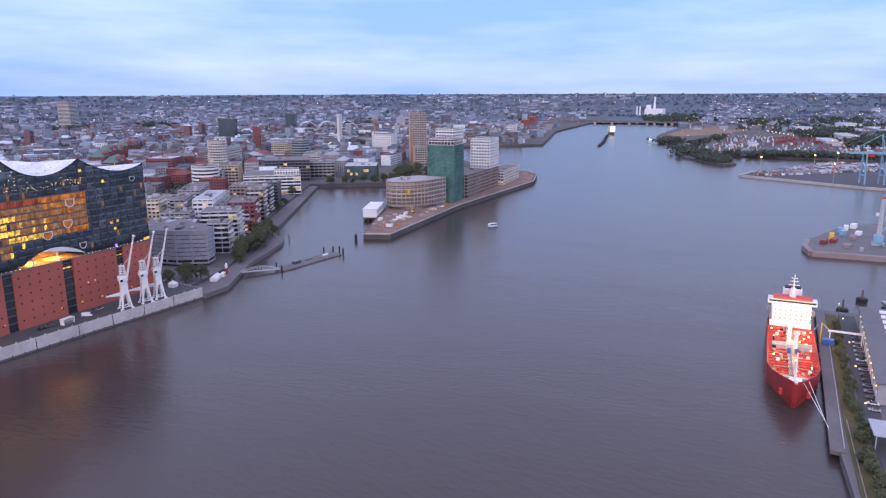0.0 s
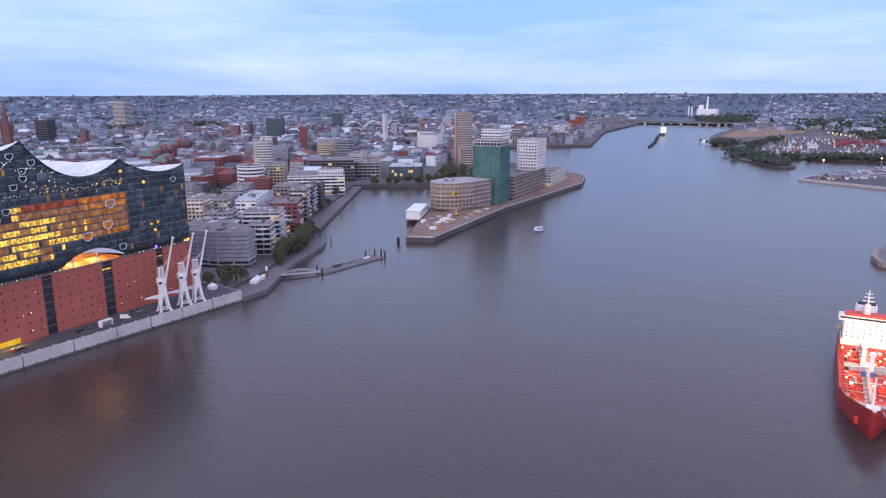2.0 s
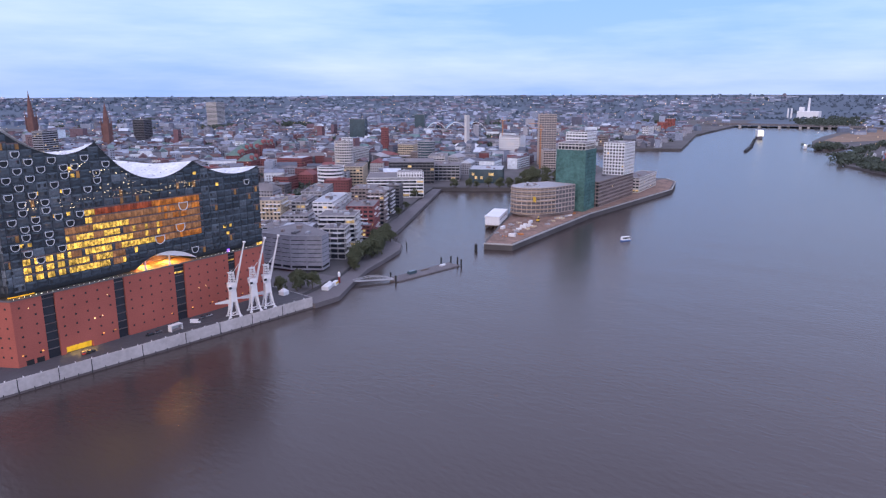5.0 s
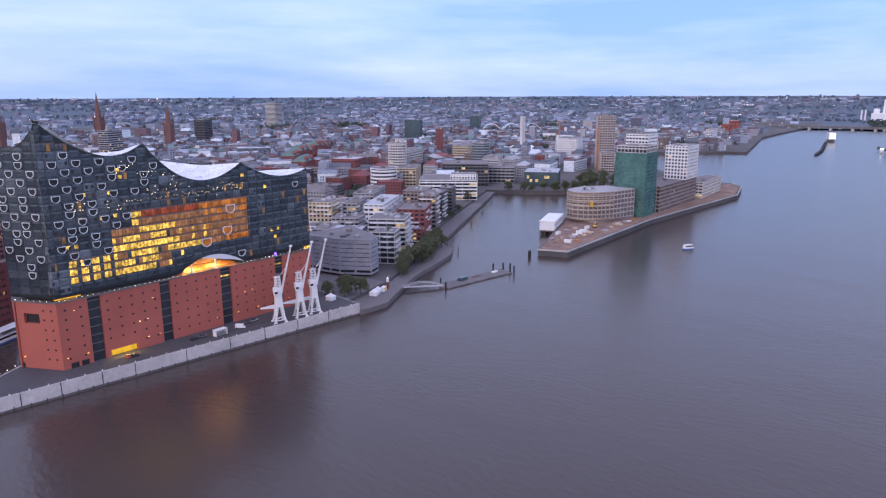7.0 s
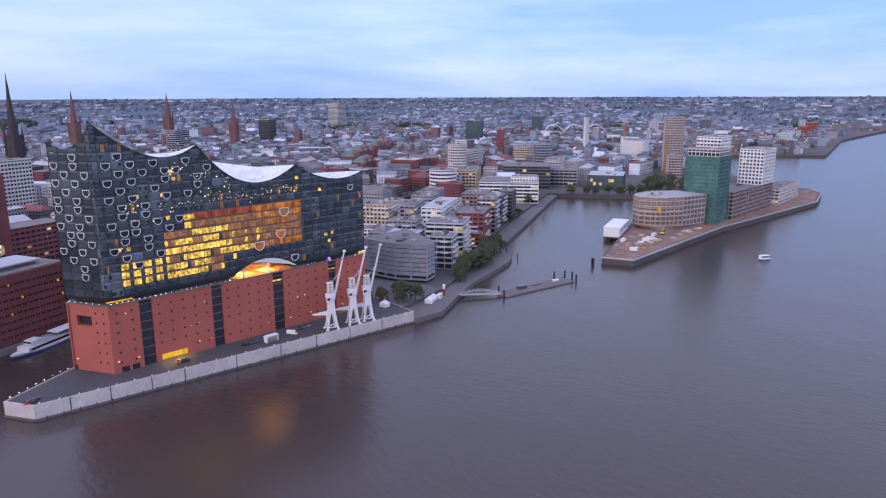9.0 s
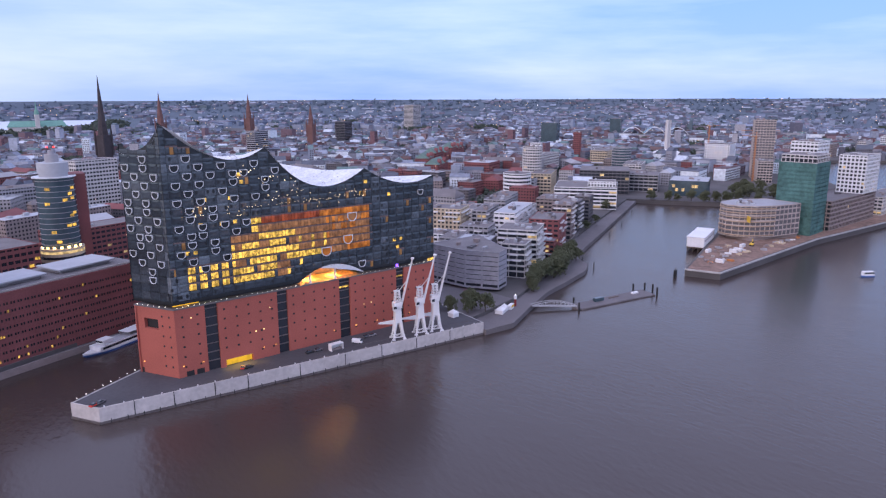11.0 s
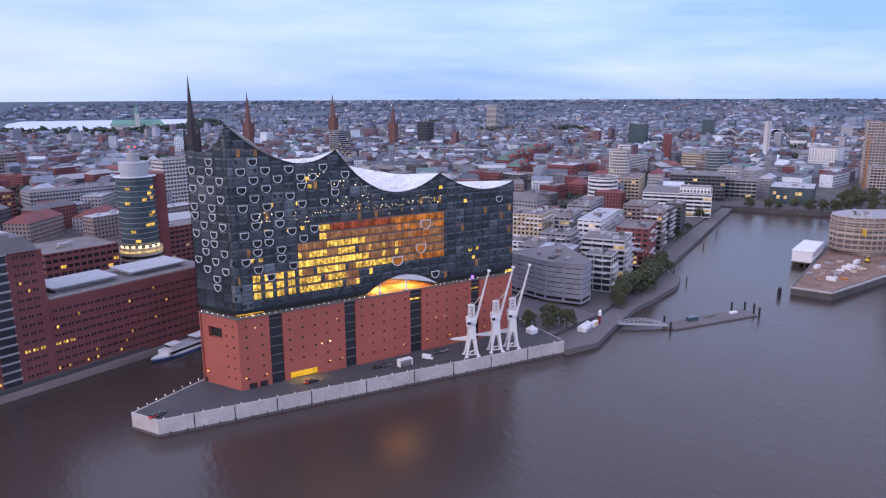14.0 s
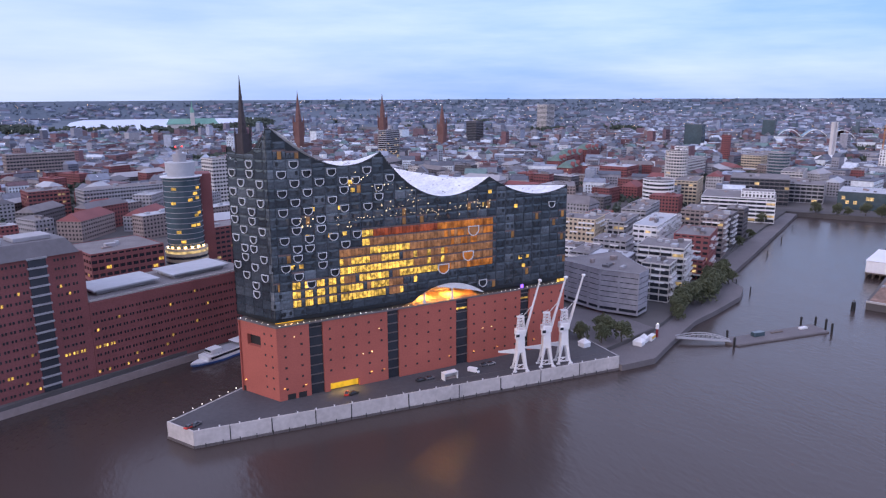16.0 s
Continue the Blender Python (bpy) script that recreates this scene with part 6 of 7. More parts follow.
far_w, far_r, far_g, far_s = Solid(), Solid(), Solid(), Solid()
n = 0
while n < 8200:
    a, d = radians(tw.uniform(-16, 112)), 900 + 3800 * tw.random() ** 0.9
    x, y = EYE_MID.x + d * math.cos(a), EYE_MID.y + d * math.sin(a)
    south = y < 0.1 * x - 60 and d > 2300
    if not (free_ground(x, y) or south) or (d < 1700 and not clear(x, y, 14)):
        continue
    if d > 2300 and noise.noise(Vector((x, y, 5)) * 0.0018) < 0.06 and tw.random() < 0.85:
        n += 0.4
        continue
    z = rise(x, y) if d > 2700 else (3.3 if south else 4.9)
    k = 1 + max(0, d - 2400) / 4000
    big = tw.random() < 0.22
    lx, ly = (tw.uniform(16, 32) if big else tw.uniform(7, 15)) * k, (tw.uniform(8, 14) if big else tw.uniform(5, 8.5)) * k
    h = tw.uniform(9, 21) * (1 if d < 2600 else 0.85 if d < 3700 else 0.5)
    if tw.random() < 0.04:
        h, lx = h * 2.1, lx * 0.6
    if south:
        h *= 0.6
    an = radians(36 + 55 * noise.noise(Vector((x, y, 0)) * 0.0012) + tw.choice((0, 90)) + tw.uniform(-6, 6))
    # beyond 2300 m the blocks take the haze-tinted colours
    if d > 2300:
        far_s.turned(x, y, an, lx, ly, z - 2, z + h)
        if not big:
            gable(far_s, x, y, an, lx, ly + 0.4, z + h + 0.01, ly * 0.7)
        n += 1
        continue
    far_w.turned(x, y, an, lx, ly, z - 2, z + h)
    if not big and tw.random() < 0.6:
        gable(far_r, x, y, an, lx + 0.2, ly + 0.5, z + h + 0.01, ly * tw.uniform(0.6, 1.0))
    else:
        far_r.turned(x, y, an, lx + 0.2, ly + 0.2, z + h, z + h + 0.9)
        for q in range(tw.randrange(1, 4)):
            f, g = tw.uniform(-0.6, 0.6) * lx, tw.uniform(-0.4, 0.4) * ly
            far_r.turned(x + math.cos(an) * f - math.sin(an) * g, y + math.sin(an) * f + math.cos(an) * g, an, lx * tw.uniform(0.08, 0.3), ly * tw.uniform(0.2, 0.45), z + h + 0.95, z + h + tw.uniform(2, 5))
    if d < 1900:
        # single windows on the two long faces
        step = 3.4
        for q in range(int((h - 2) / 3.6)):
            for i in range(int(2 * lx / step)):
                f = -lx + step * (i + 0.5)
                far_g.turned(x + math.cos(an) * f, y + math.sin(an) * f, an, 0.85, ly + 0.12, z + 2.0 + q * 3.6, z + 3.8 + q * 3.6)
    n += 1
tagged(part("far_town", far_w.get(), M_TOWN_WALL), "countless far town buildings in brick and render", "town", kind="stuff")
tagged(part("far_town_roofs", far_r.get(), M_TOWN_ROOF), "flat and tiled roofs of the far town", "town", kind="stuff")
tagged(part("far_town_windows", far_g.get(), M_WINDOW), "dark window rows of the far town", "town", kind="stuff")
tagged(part("far_town", far_s.get(), M_TOWN_FAR), "far suburbs tinted blue-grey for haze", "town", kind="stuff")
glow_w, glow_c = Solid(), Solid()
for k in range(3400):
    a, d = radians(tw.uniform(-16, 112)), 480 + 4200 * tw.random() ** 0.9
    x, y = EYE_MID.x + d * math.cos(a), EYE_MID.y + d * math.sin(a)
    if not (free_ground(x, y) or (y < 0.1 * x - 60 and d > 1500)):
        continue
    z = (rise(x, y) if d > 2700 else 5) + tw.uniform(8, 26)
    (glow_w if tw.random() < 0.55 else glow_c).ball(x, y, z, 0.27 * d / 900 * tw.uniform(0.5, 1.7))
tagged(part("town_lights", glow_w.get(), lit("town_lamp_warm", (1.0, 0.66, 0.34), 3.2, 0.01, 0.3)), "warm lamps scattered through the town", "street lights", kind="stuff")
tagged(part("town_lights", glow_c.get(), lit("town_lamp_white", (0.95, 0.95, 1.0), 3.2, 0.01, 0.3)), "white lamps scattered through the town", "street lights", kind="stuff")
woods("town_trees", [((300, 500), (1000, 600), 160), ((100, 500), (300, 1500), 140), ((700, 900), (1500, 1400), 200), ((-200, 500), (100, 900), 90), ((900, 500), (1900, 700), 120)], "street trees between the town blocks", 1100, 6.5, 15)
belts = []
for k in range(60):
    a, d = radians(tw.uniform(8, 108)), tw.uniform(1150, 3500)
    x, y = EYE_MID.x + d * math.cos(a), EYE_MID.y + d * math.sin(a)
    b = tw.uniform(0, 6.28)
    l = tw.uniform(40, 190)
    p, q = (x, y), (x + l * math.cos(b), y + l * math.sin(b))
    if free_ground(*p) and free_ground(*q):
        belts.append((p, q, tw.uniform(8, 26)))
woods("park_trees", belts, "dark belts of park trees through the town", 2600, 10, 16)


def spire(x, y, z0, base, top, tower_w, material, label, open_work=False):
    s = thing("church_spire", pose(x, y, z0, 0, 0, 36), label, "church spire", "church spires")
    w = tower_w / 2
    part("tower", bevelled(Solid().box(-w, -w, 0, w, w, base), 0.4), material, s)
    for a, b in ((-w, -w), (w, -w), (w, w), (-w, w)):
        part("pinnacle", Solid().tube([(a, b, base * 0.6, w * 0.22), (a, b, base, w * 0.2), (a, b, base + tower_w * 1.1, 0.05)], 6).get(), material, s)
    part("lantern", Solid().tube([(0, 0, base, w * 0.86), (0, 0, base + tower_w * 0.9, w * 0.76), (0, 0, base + tower_w, w * 0.82)], 8).get(), material, s)
    part("spire", Solid().tube([(0, 0, base + tower_w, w * 0.74), (0, 0, base + tower_w + (top - base) * 0.3, w * 0.42), (0, 0, top - 3, 0.35), (0, 0, top, 0.08)], 8).get(), material, s)
    part("nave", Solid().box(w, -w * 0.9, 0, w * 5, w * 0.9, base * 0.35).get(), material, s)
    return s


spire(126, 811, 5, 70, 154, 15, M_SPIRE, "tall black openwork church spire")
spire(296, 1241, 5, 70, 135.5, 15, M_SPIRE_RED, "rust-brown brick church tower with a spire")
spire(558, 1472, 5, 70, 131.5, 16, M_SPIRE_RED, "dark brown church spire")
spire(600, 1180, 5, 62, 108, 14, M_SPIRE_RED, "brown church tower with a slim spire")
hall_t = thing("town_hall", pose(165, 2560, 5), "green copper-roofed town hall with a slim tower", "town hall")
part("wall", Solid().box(-90, -20, 0, 90, 20, 24).get(), M_PALE, hall_t)
rr = Solid()
rr.v = [(-92, -22, 24), (92, -22, 24), (92, 22, 24), (-92, 22, 24), (-80, 0, 44), (80, 0, 44)]
rr.f = [(0, 1, 5, 4), (2, 3, 4, 5), (1, 2, 5), (3, 0, 4), (3, 2, 1, 0)]
part("roof", rr.get(), M_COPPER, hall_t)
part("tower", Solid().box(-7, -30, 0, 7, -16, 66).get(), M_PALE, hall_t)
part("spire", Solid().tube([(0, -23, 66, 8), (0, -23, 80, 6), (0, -23, 84, 3), (0, -23, 112, 0.3)], 8).get(), M_COPPER, hall_t)

# ---------------------------------------------------------------- brick offices on the west bank
WB = pose(-72.0, 58.3, 3, 0, 0, 26.5) @ Matrix.Diagonal((1.05, 1, 1.08, 1))
wb = thing("brick_office", WB, "long dark red brick office complex along the canal", "office building")
part("tall_wing", bevelled(Solid().box(-70, 0, 0, 38.5, 30, 55.5), 0.2), M_BRICK_DARK, wb)
part("low_wing", bevelled(Solid().box(38.5, 0, 0, 118, 34, 33.5), 0.2), M_BRICK_DARK, wb)
part("roof_glazing", Solid().hexa([(-70, -0.8, 55.5), (37, -0.8, 55.5), (37, 29, 55.5), (-70, 29, 55.5), (-70, 4, 61), (34, 4, 61), (34, 24, 61), (-70, 24, 61)]).get(), M_DARK, wb)
for ua, ub in ((-60, -42), (-36, -22), (-16, -2), (2, 12), (16, 30)):
    part("roof_unit", bevelled(Solid().box(ua, 8, 61, ub, 19, 62.6), 0.2), M_GREY, wb)
part("low_roof", Solid().box(39, 1, 33.5, 117.5, 33, 33.8).get(), M_ROOF, wb)
part("low_parapet", Solid().box(39, 0.1, 33.8, 117.8, 0.5, 34.6).get(), M_CONCRETE, wb)
slot = part("glazed_bay", Solid().box(17.6, -0.5, 2, 24.2, 0.3, 55).get(), M_WINDOW, wb)
for k in range(15):
    part("floor_edge", Solid().box(17.2, -1.0, 4 + k * 3.65, 24.6, 0.2, 4.7 + k * 3.65).get(), M_GREY, slot)
fw = {}
rest_w, total = Solid(), 0
for k in range(15):
    z = 3.8 + k * 3.55
    for i in range(60):
        u = -68 + i * 3.1
        if 16 < u < 26 or u > 116 or (u > 37 and z > 30) or (36.5 < u < 40.5):
            continue
        for q in (-0.62, 0.62):
            on = tw.random() < 0.035
            if z < 17.6 and z > 14 and 22 < u < 47 and k == 3:
                on = True
            m = pose(u + q, -0.03, z)
            if u > -14 and total < 300 or on:
                mt = L_GOLD if on else M_CORE
                total += not on
                fw[on] = part("window", Solid().box(-0.36, -0.06, -0.55, 0.36, 0.05, 0.55).get(), mt, wb, m=m) if on not in fw else again(fw[on], wb, m)
            else:
                rest_w.box(u + q - 0.36, -0.09, z - 0.55, u + q + 0.36, 0.02, z + 0.55)
tagged(part("glazing", rest_w.get(), M_CORE, wb), kind="stuff")
for x, y, a, l, w in ((44, 8, 0, 30, 20), (80, 8, 0, 30, 20)):
    part("roof_canopy", bevelled(Solid().box(x, y, 35.4, x + l, y + w, 36.2), 0.1), M_ROOF_LIGHT, wb)
    part("canopy_base", Solid().box(x + 2, y + 2, 33.8, x + l - 2, y + w - 2, 35.38).get(), M_GREY, wb)
wq = thing("quay", pose(0, 0, 0), "low dark stone quay along the canal", "quay", kind="structure")
part("ledge", Solid().box(-140, -2.6, -6, 125, 0, 0.0).get(), M_PAVING, wq, m=WB)
part("edge", Solid().box(-140, -3.2, -6, 125, -2.62, 0.3).get(), M_BROWN, wq, m=WB)

# round tower
rt = thing("round_office_tower", pose(13, 238, 5), "round blue-grey glass office tower with stepped white crown", "office tower")
part("plinth", Solid().tube([(0, 0, 0, 13.6), (0, 0, 24, 13.6), (0, 0, 24.3, 13)], 40).get(), M_BEIGE, rt)
for k in range(6):
    part("plinth_band", Solid().tube([(0, 0, 2.5 + k * 3.7, 13.7), (0, 0, 4.2 + k * 3.7, 13.7)], 40).get(), L_ROOM if k == 5 else M_WINDOW, rt)
part("shaft", Solid().tube([(0, 0, 24.3, 11.8), (0, 0, 71, 11.8)], 48).get(), M_TEAL, rt)
for k in range(13):
    part("floor_ring", Solid().tube([(0, 0, 27.0 + k * 3.5, 11.95), (0, 0, 27.3 + k * 3.5, 11.95)], 48).get(), M_GREY, rt)
part("rim", Solid().tube([(0, 0, 71, 13.2), (0, 0, 71.6, 13.2)], 48).get(), M_RIM, rt)
crown = part("crown", Solid().tube([(0, 0, 71.6, 8.6), (0, 0, 74, 8.6), (0, 0, 74, 9.4), (0, 0, 80.5, 9.4), (0, 0, 80.8, 8.8)], 40).get(), M_ROOF_LIGHT, rt)
part("cap", Solid().tube([(0, 0, 80.8, 4.2), (0, 0, 86.0, 4.2), (0, 0, 86.0, 2), (0, 0, 88.5, 2)], 24).get(), M_GREY, rt)
part("beacon", Solid().box(-2.5, -0.3, 90.2, -1.5, 0.3, 91).box(1.5, -0.3, 90.2, 2.5, 0.3, 91).get(), L_RED, rt)
part("beacon_mast", Solid().box(-0.1, -0.1, 88.5, 0.1, 0.1, 94).box(-2.2, -0.1, 90, 2.2, 0.1, 90.18).get(), M_STEEL, rt)
part("side_wing", Solid().box(9, 2, 0, 19, 20, 72).get(), M_BRICK_DARK, rt)
for k in range(7):
    part("lit_ring", Solid().box(-0.9, -0.25, -0.7, 0.9, 0.1, 0.7).get(), L_WARM, rt, m=pose(13.7 * math.cos(radians(-150 + k * 18)), 13.7 * math.sin(radians(-150 + k * 18)), 25.4, 0, 0, -60 + k * 18))
for a, z in ((-52, 60.5), (-70, 56.5), (-44, 57.5), (-52, 46), (-40, 47.5), (-66, 39.5), (-48, 39.5), (-118, 64), (-122, 54.5), (-112, 35.5), (-100, 29), (-40, 64)):
    part("lit_window", Solid().box(-1.5, -0.12, -0.9, 1.5, 0.1, 0.9).get(), L_GOLD, rt, m=pose(12.0 * math.cos(radians(a)), 12.0 * math.sin(radians(a)), z, 0, 0, a + 90))
office("brick_block", rect(-42, 190, 24, 44, 40), 5, 38, 8, M_BRICK_DARK, "dark brick office block with window rows", band=0.5, panes=False, lit_share=0.10, room=L_GOLD)
office("brick_block", rect(12, 262, 24, 70, 24), 5, 34, 8, M_BRICK_DARK, "dark brick office block with window rows", band=0.5, lit_share=0.08)
office("office_building", rect(-68, 528, 22, 110, 26), 5, 36, 8, M_GREY, "white office slab with a grid of windows", band=0.45, pier=3, pier_w=0.8, plant=5, lit_share=0)
office("office_building", rect(-118, 536, 20, 38, 30), 5, 36, 8, M_BRICK_DARK, "brick block with a white roof house", band=0.5, lit_share=0.1, plant=7)
office("office_building", rect(-190, 900, 20, 90, 24), 5, 48, 9, M_BROWN, "long orange-brown office slab in the distance", band=0.5, lit_share=0.02)
office("office_building", rect(60, 560, 25, 50, 24), 5, 60, 13, M_PALE, "pale office slab with window bands", band=0.5, lit_share=0.01)


# ---------------------------------------------------------------- boats
def hull_mesh(length, beam, z0, z1, flare=0.35, bow=0.28, n=14):
    """A hull with its bow towards -x: sections from bow to stern."""
    s = Solid()
    secs = []
    for i in range(n + 1):
        f = i / n
        w = beam / 2 * min(1.0, (f / bow) ** 0.55 if f < bow else 1.0)
        w *= 1 - 0.12 * max(0, (f - 0.9) / 0.1)
        lift = (z1 - z0) * 0.28 * max(0, 1 - f / bow) ** 1.6
        rake = length * 0.035 * (1 - min(1, f / bow))
        x = f * length
        secs.append([(x + rake * 1.0, -w * (1 - flare * max(0, 1 - f / bow)), z0), (x - rake * 0.4, -w, z1 + lift), (x - rake * 0.4, w, z1 + lift), (x + rake * 1.0, w * (1 - flare * max(0, 1 - f / bow)), z0)])
    for c in secs:
        s.v += c
    for i in range(n):
        for j in range(4):
            a, b = 4 * i + j, 4 * i + (j + 1) % 4
            s.f.append((a, b, b + 4, a + 4))
    s.f += [(3, 2, 1, 0), tuple(4 * n + j for j in range(4))]
    return s


def ferry(m, length, beam, label, two_deck=True):
    b = thing("passenger_boat", m, label, "passenger boat", "moored boats")
    part("hull", hull_mesh(length, beam, -0.6, 1.6).get(), M_WHITE, b)
    part("stripe", hull_mesh(length * 1.002, beam * 1.02, -0.5, 0.9).get(), M_BLUE, b)
    part("saloon", bevelled(Solid().box(length * 0.14, -beam * 0.42, 1.6, length * 0.94, beam * 0.42, 3.9), 0.15), M_WHITE, b)
    w = part("saloon_glazing", Solid().box(length * 0.17, -beam * 0.428, 2.2, length * 0.92, beam * 0.428, 3.3).get(), M_WINDOW, b)
    if two_deck:
        part("sun_deck", bevelled(Solid().box(length * 0.2, -beam * 0.4, 3.9, length * 0.9, beam * 0.4, 4.1), 0.05), M_ROOF_LIGHT, b)
        part("wheelhouse", bevelled(Solid().box(length * 0.2, -beam * 0.28, 4.1, length * 0.33, beam * 0.28, 6.3), 0.15), M_WHITE, b)
        part("wheelhouse_window", Solid().box(length * 0.195, -beam * 0.24, 5.0, length * 0.2 + 0.1, beam * 0.24, 5.9).get(), M_WINDOW, b)
        part("awning", Solid().box(length * 0.5, -beam * 0.38, 6.0, length * 0.88, beam * 0.38, 6.15).get(), M_WHITE, b)
        for x in (0.52, 0.7, 0.86):
            for y in (-0.36, 0.36):
                part("awning_post", Solid().box(length * x - 0.06, beam * y - 0.06, 4.1, length * x + 0.06, beam * y + 0.06, 6.0).get(), M_WHITE, b)
    return b


ferry(pose(4.2, 83.5, 0, 0, 0, 33), 50, 9.6, "white and blue two-deck excursion boat at the canal berth")
ferry(pose(-4.9, 95.4, 0, 0, 0, 43), 16, 4.6, "small white harbour launch at the canal berth", False)
ferry(pose(487, -54, 0, 0, 0, -25), 10, 3.6, "small white harbour ferry out on the river", False)

# ---------------------------------------------------------------- the tanker at the south berth
SHIP = pose(198.5, -337.2, 0, 0, 0, 5.6) @ Matrix.Diagonal((0.83, 1, 1, 1))
tanker = thing("tanker", SHIP, "red tanker with a floodlit white bridge, moored at its berth", "ship")
LEN, BEAM = 129.0, 21.4


def ship_half(x):
    if x < 34:
        return BEAM / 2 * max(0.02, min(1, (x / 34))) ** 0.62
    return BEAM / 2 * (1 - 0.16 * max(0, (x - 114) / 15) ** 2)


def ship_deck(x):
    return 8.4 + (3.4 * max(0, 1 - x / 22) ** 0.7 if x < 22 else 0)


hs = Solid()
NSEC = 40
for i in range(NSEC + 1):
    x = LEN * (i / NSEC) ** 1.35
    w, zd = ship_half(x), ship_deck(x)
    ww = w * (0.50 + 0.5 * min(1, x / 40))
    hs.v += [(x + 4.0 * max(0, 1 - x / 20), -ww, -1.5), (x + 1.5 * max(0, 1 - x / 20), -ww * 0.35 - w * 0.65, 3.2), (x - 0.5, -w, zd + 1.0), (x - 0.5, -w + 0.3, zd + 1.0), (x - 0.5, -w + 0.3, zd),
             (x - 0.5, w - 0.3, zd), (x - 0.5, w - 0.3, zd + 1.0), (x - 0.5, w, zd + 1.0), (x + 1.5 * max(0, 1 - x / 20), ww * 0.35 + w * 0.65, 3.2), (x + 4.0 * max(0, 1 - x / 20), ww, -1.5)]
for i in range(NSEC):
    for j in range(9):
        k = i * 10 + j
        hs.f.append((k, k + 10, k + 11, k + 1))
hs.f += [tuple(range(10)), tuple(NSEC * 10 + 9 - j for j in range(10))]
M_HULL = surface("red_hull_paint", (0.36, 0.035, 0.035), 0.45, vary=0.25, scale=0.3, coarse=0.08)
M_DECK = surface("red_deck_paint", (0.42, 0.035, 0.02), 0.55, vary=0.35, scale=0.5)
part("hull", hs.get(), M_HULL, tanker, "dark red hull plating")
dk = Solid()
for i in range(31):
    x = 15 + 90 * i / 30
    w = ship_half(x) - 0.4
    dk.v += [(x, -w, ship_deck(x) + 0.03), (x, w, ship_deck(x) + 0.03)]
for i in range(30):
    dk.f.append((2 * i, 2 * i + 2, 2 * i + 3, 2 * i + 1))
part("deck", dk.get(), M_DECK, tanker, "bright red deck")
fc = Solid()
for i in range(9):
    x = 1.2 + 13.6 * i / 8
    w = ship_half(x) - 0.35
    fc.v += [(x, -w, ship_deck(x) + 0.05), (x, w, ship_deck(x) + 0.05)]
for i in range(8):
    fc.f.append((2 * i, 2 * i + 2, 2 * i + 3, 2 * i + 1))
part("forecastle_deck", fc.get(), M_PALE, tanker)
for k in range(19):
    x = 22 + k * 4.2
    w = ship_half(x) - 0.9
    if k in (10, 11):
        continue
    part("deck_frame", Solid().box(x, -w, 8.45, x + 0.4, -2.2, 8.95).get(), M_RED, tanker)
    part("deck_frame", Solid().box(x, 2.2, 8.45, x + 0.4, w, 8.95).get(), M_RED, tanker)
for y in (-1.6, -1.0, -0.4, 0.4, 1.0, 1.6):
    part("cargo_pipe", Solid().beam((18, y, 9.6), (103, y, 9.6), 0.32).get(), M_GREY if y > 0 else M_RED, tanker)
for k in range(13):
    part("pipe_support", Solid().box(20 + k * 6.2, -2, 8.4, 20.4 + k * 6.2, 2, 9.45).get(), M_WHITE, tanker)
part("catwalk", bevelled(Solid().box(17, -0.7, 10.4, 104, 0.7, 10.6), 0.05), M_OCHRE, tanker)
for k in range(10):
    for y in (-6.2, 6.2):
        part("tank_hatch", Solid().tube([(26 + k * 7.4, y, 8.45, 0.8), (26 + k * 7.4, y, 9.7, 0.8), (26 + k * 7.4, y, 9.9, 0.6)], 10).get(), M_WHITE if (k + (y > 0)) % 3 == 0 else M_RED, tanker)
mani = part("manifold", Solid().box(62, -8.5, 8.5, 63, 8.5, 10.4).box(66, -8.5, 8.5, 67, 8.5, 10.4).box(60, -2.4, 8.5, 69, 2.4, 11.4).get(), M_ROOF_LIGHT, tanker)
for x, y in ((58, -1.2), (71, 1.2)):
    crn = part("deck_crane", Solid().tube([(x, y, 8.4, 0.9), (x, y, 17, 0.8), (x, y, 17.2, 1.3), (x, y, 18.8, 1.3)], 12).get(), M_WHITE, tanker)
    part("crane_boom", Solid().beam((x, y, 18.2), (x + 16, y * 2.2, 14.8), 0.7, 0.4).get(), M_WHITE, crn)
fm = part("foremast", Solid().tube([(11, 0, 10, 0.5), (11, 0, 22, 0.28)], 10).get(), M_WHITE, tanker)
part("crosstree", Solid().box(10.9, -2, 19.6, 11.2, 2, 19.9).get(), M_WHITE, fm)
for y in (-3.2, 3.2):
    part("winch", Solid().tube([(7.5, y, 10.6, 0.9), (7.5, y, 12.2, 0.9)], 10).get(), M_GREY, tanker)
    part("anchor", bevelled(Solid().box(3.6, y * 1.62 - 0.7, 5.0, 5.4, y * 1.62 + 0.7, 7.6), 0.2), M_RED, tanker)
gear = random.Random(5)
for k in range(46):
    x, y = gear.uniform(22, 100), gear.choice((-1, 1)) * gear.uniform(2.4, 7.8)
    a, b, h = gear.uniform(0.3, 1.1), gear.uniform(0.3, 0.9), gear.uniform(0.6, 1.7)
    part("deck_fitting", bevelled(Solid().box(x - a, y - b, 8.5, x + a, y + b, 8.5 + h), 0.08), gear.choice((M_RED_DARK, M_OCHRE, M_GREY, M_RED_DARK, M_BLACK, M_RED)), tanker)
for y in (-8.6, 8.6):
    part("deck_pipe", Solid().beam((24, y * 0.9, 9.0), (100, y, 9.0), 0.3).get(), M_RED_DARK, tanker)
for k in range(6):
    part("hose_rail", Solid().beam((30 + k * 12, -7.6, 9.3), (30 + k * 12, 7.6, 9.3), 0.35).get(), M_OCHRE, tanker)
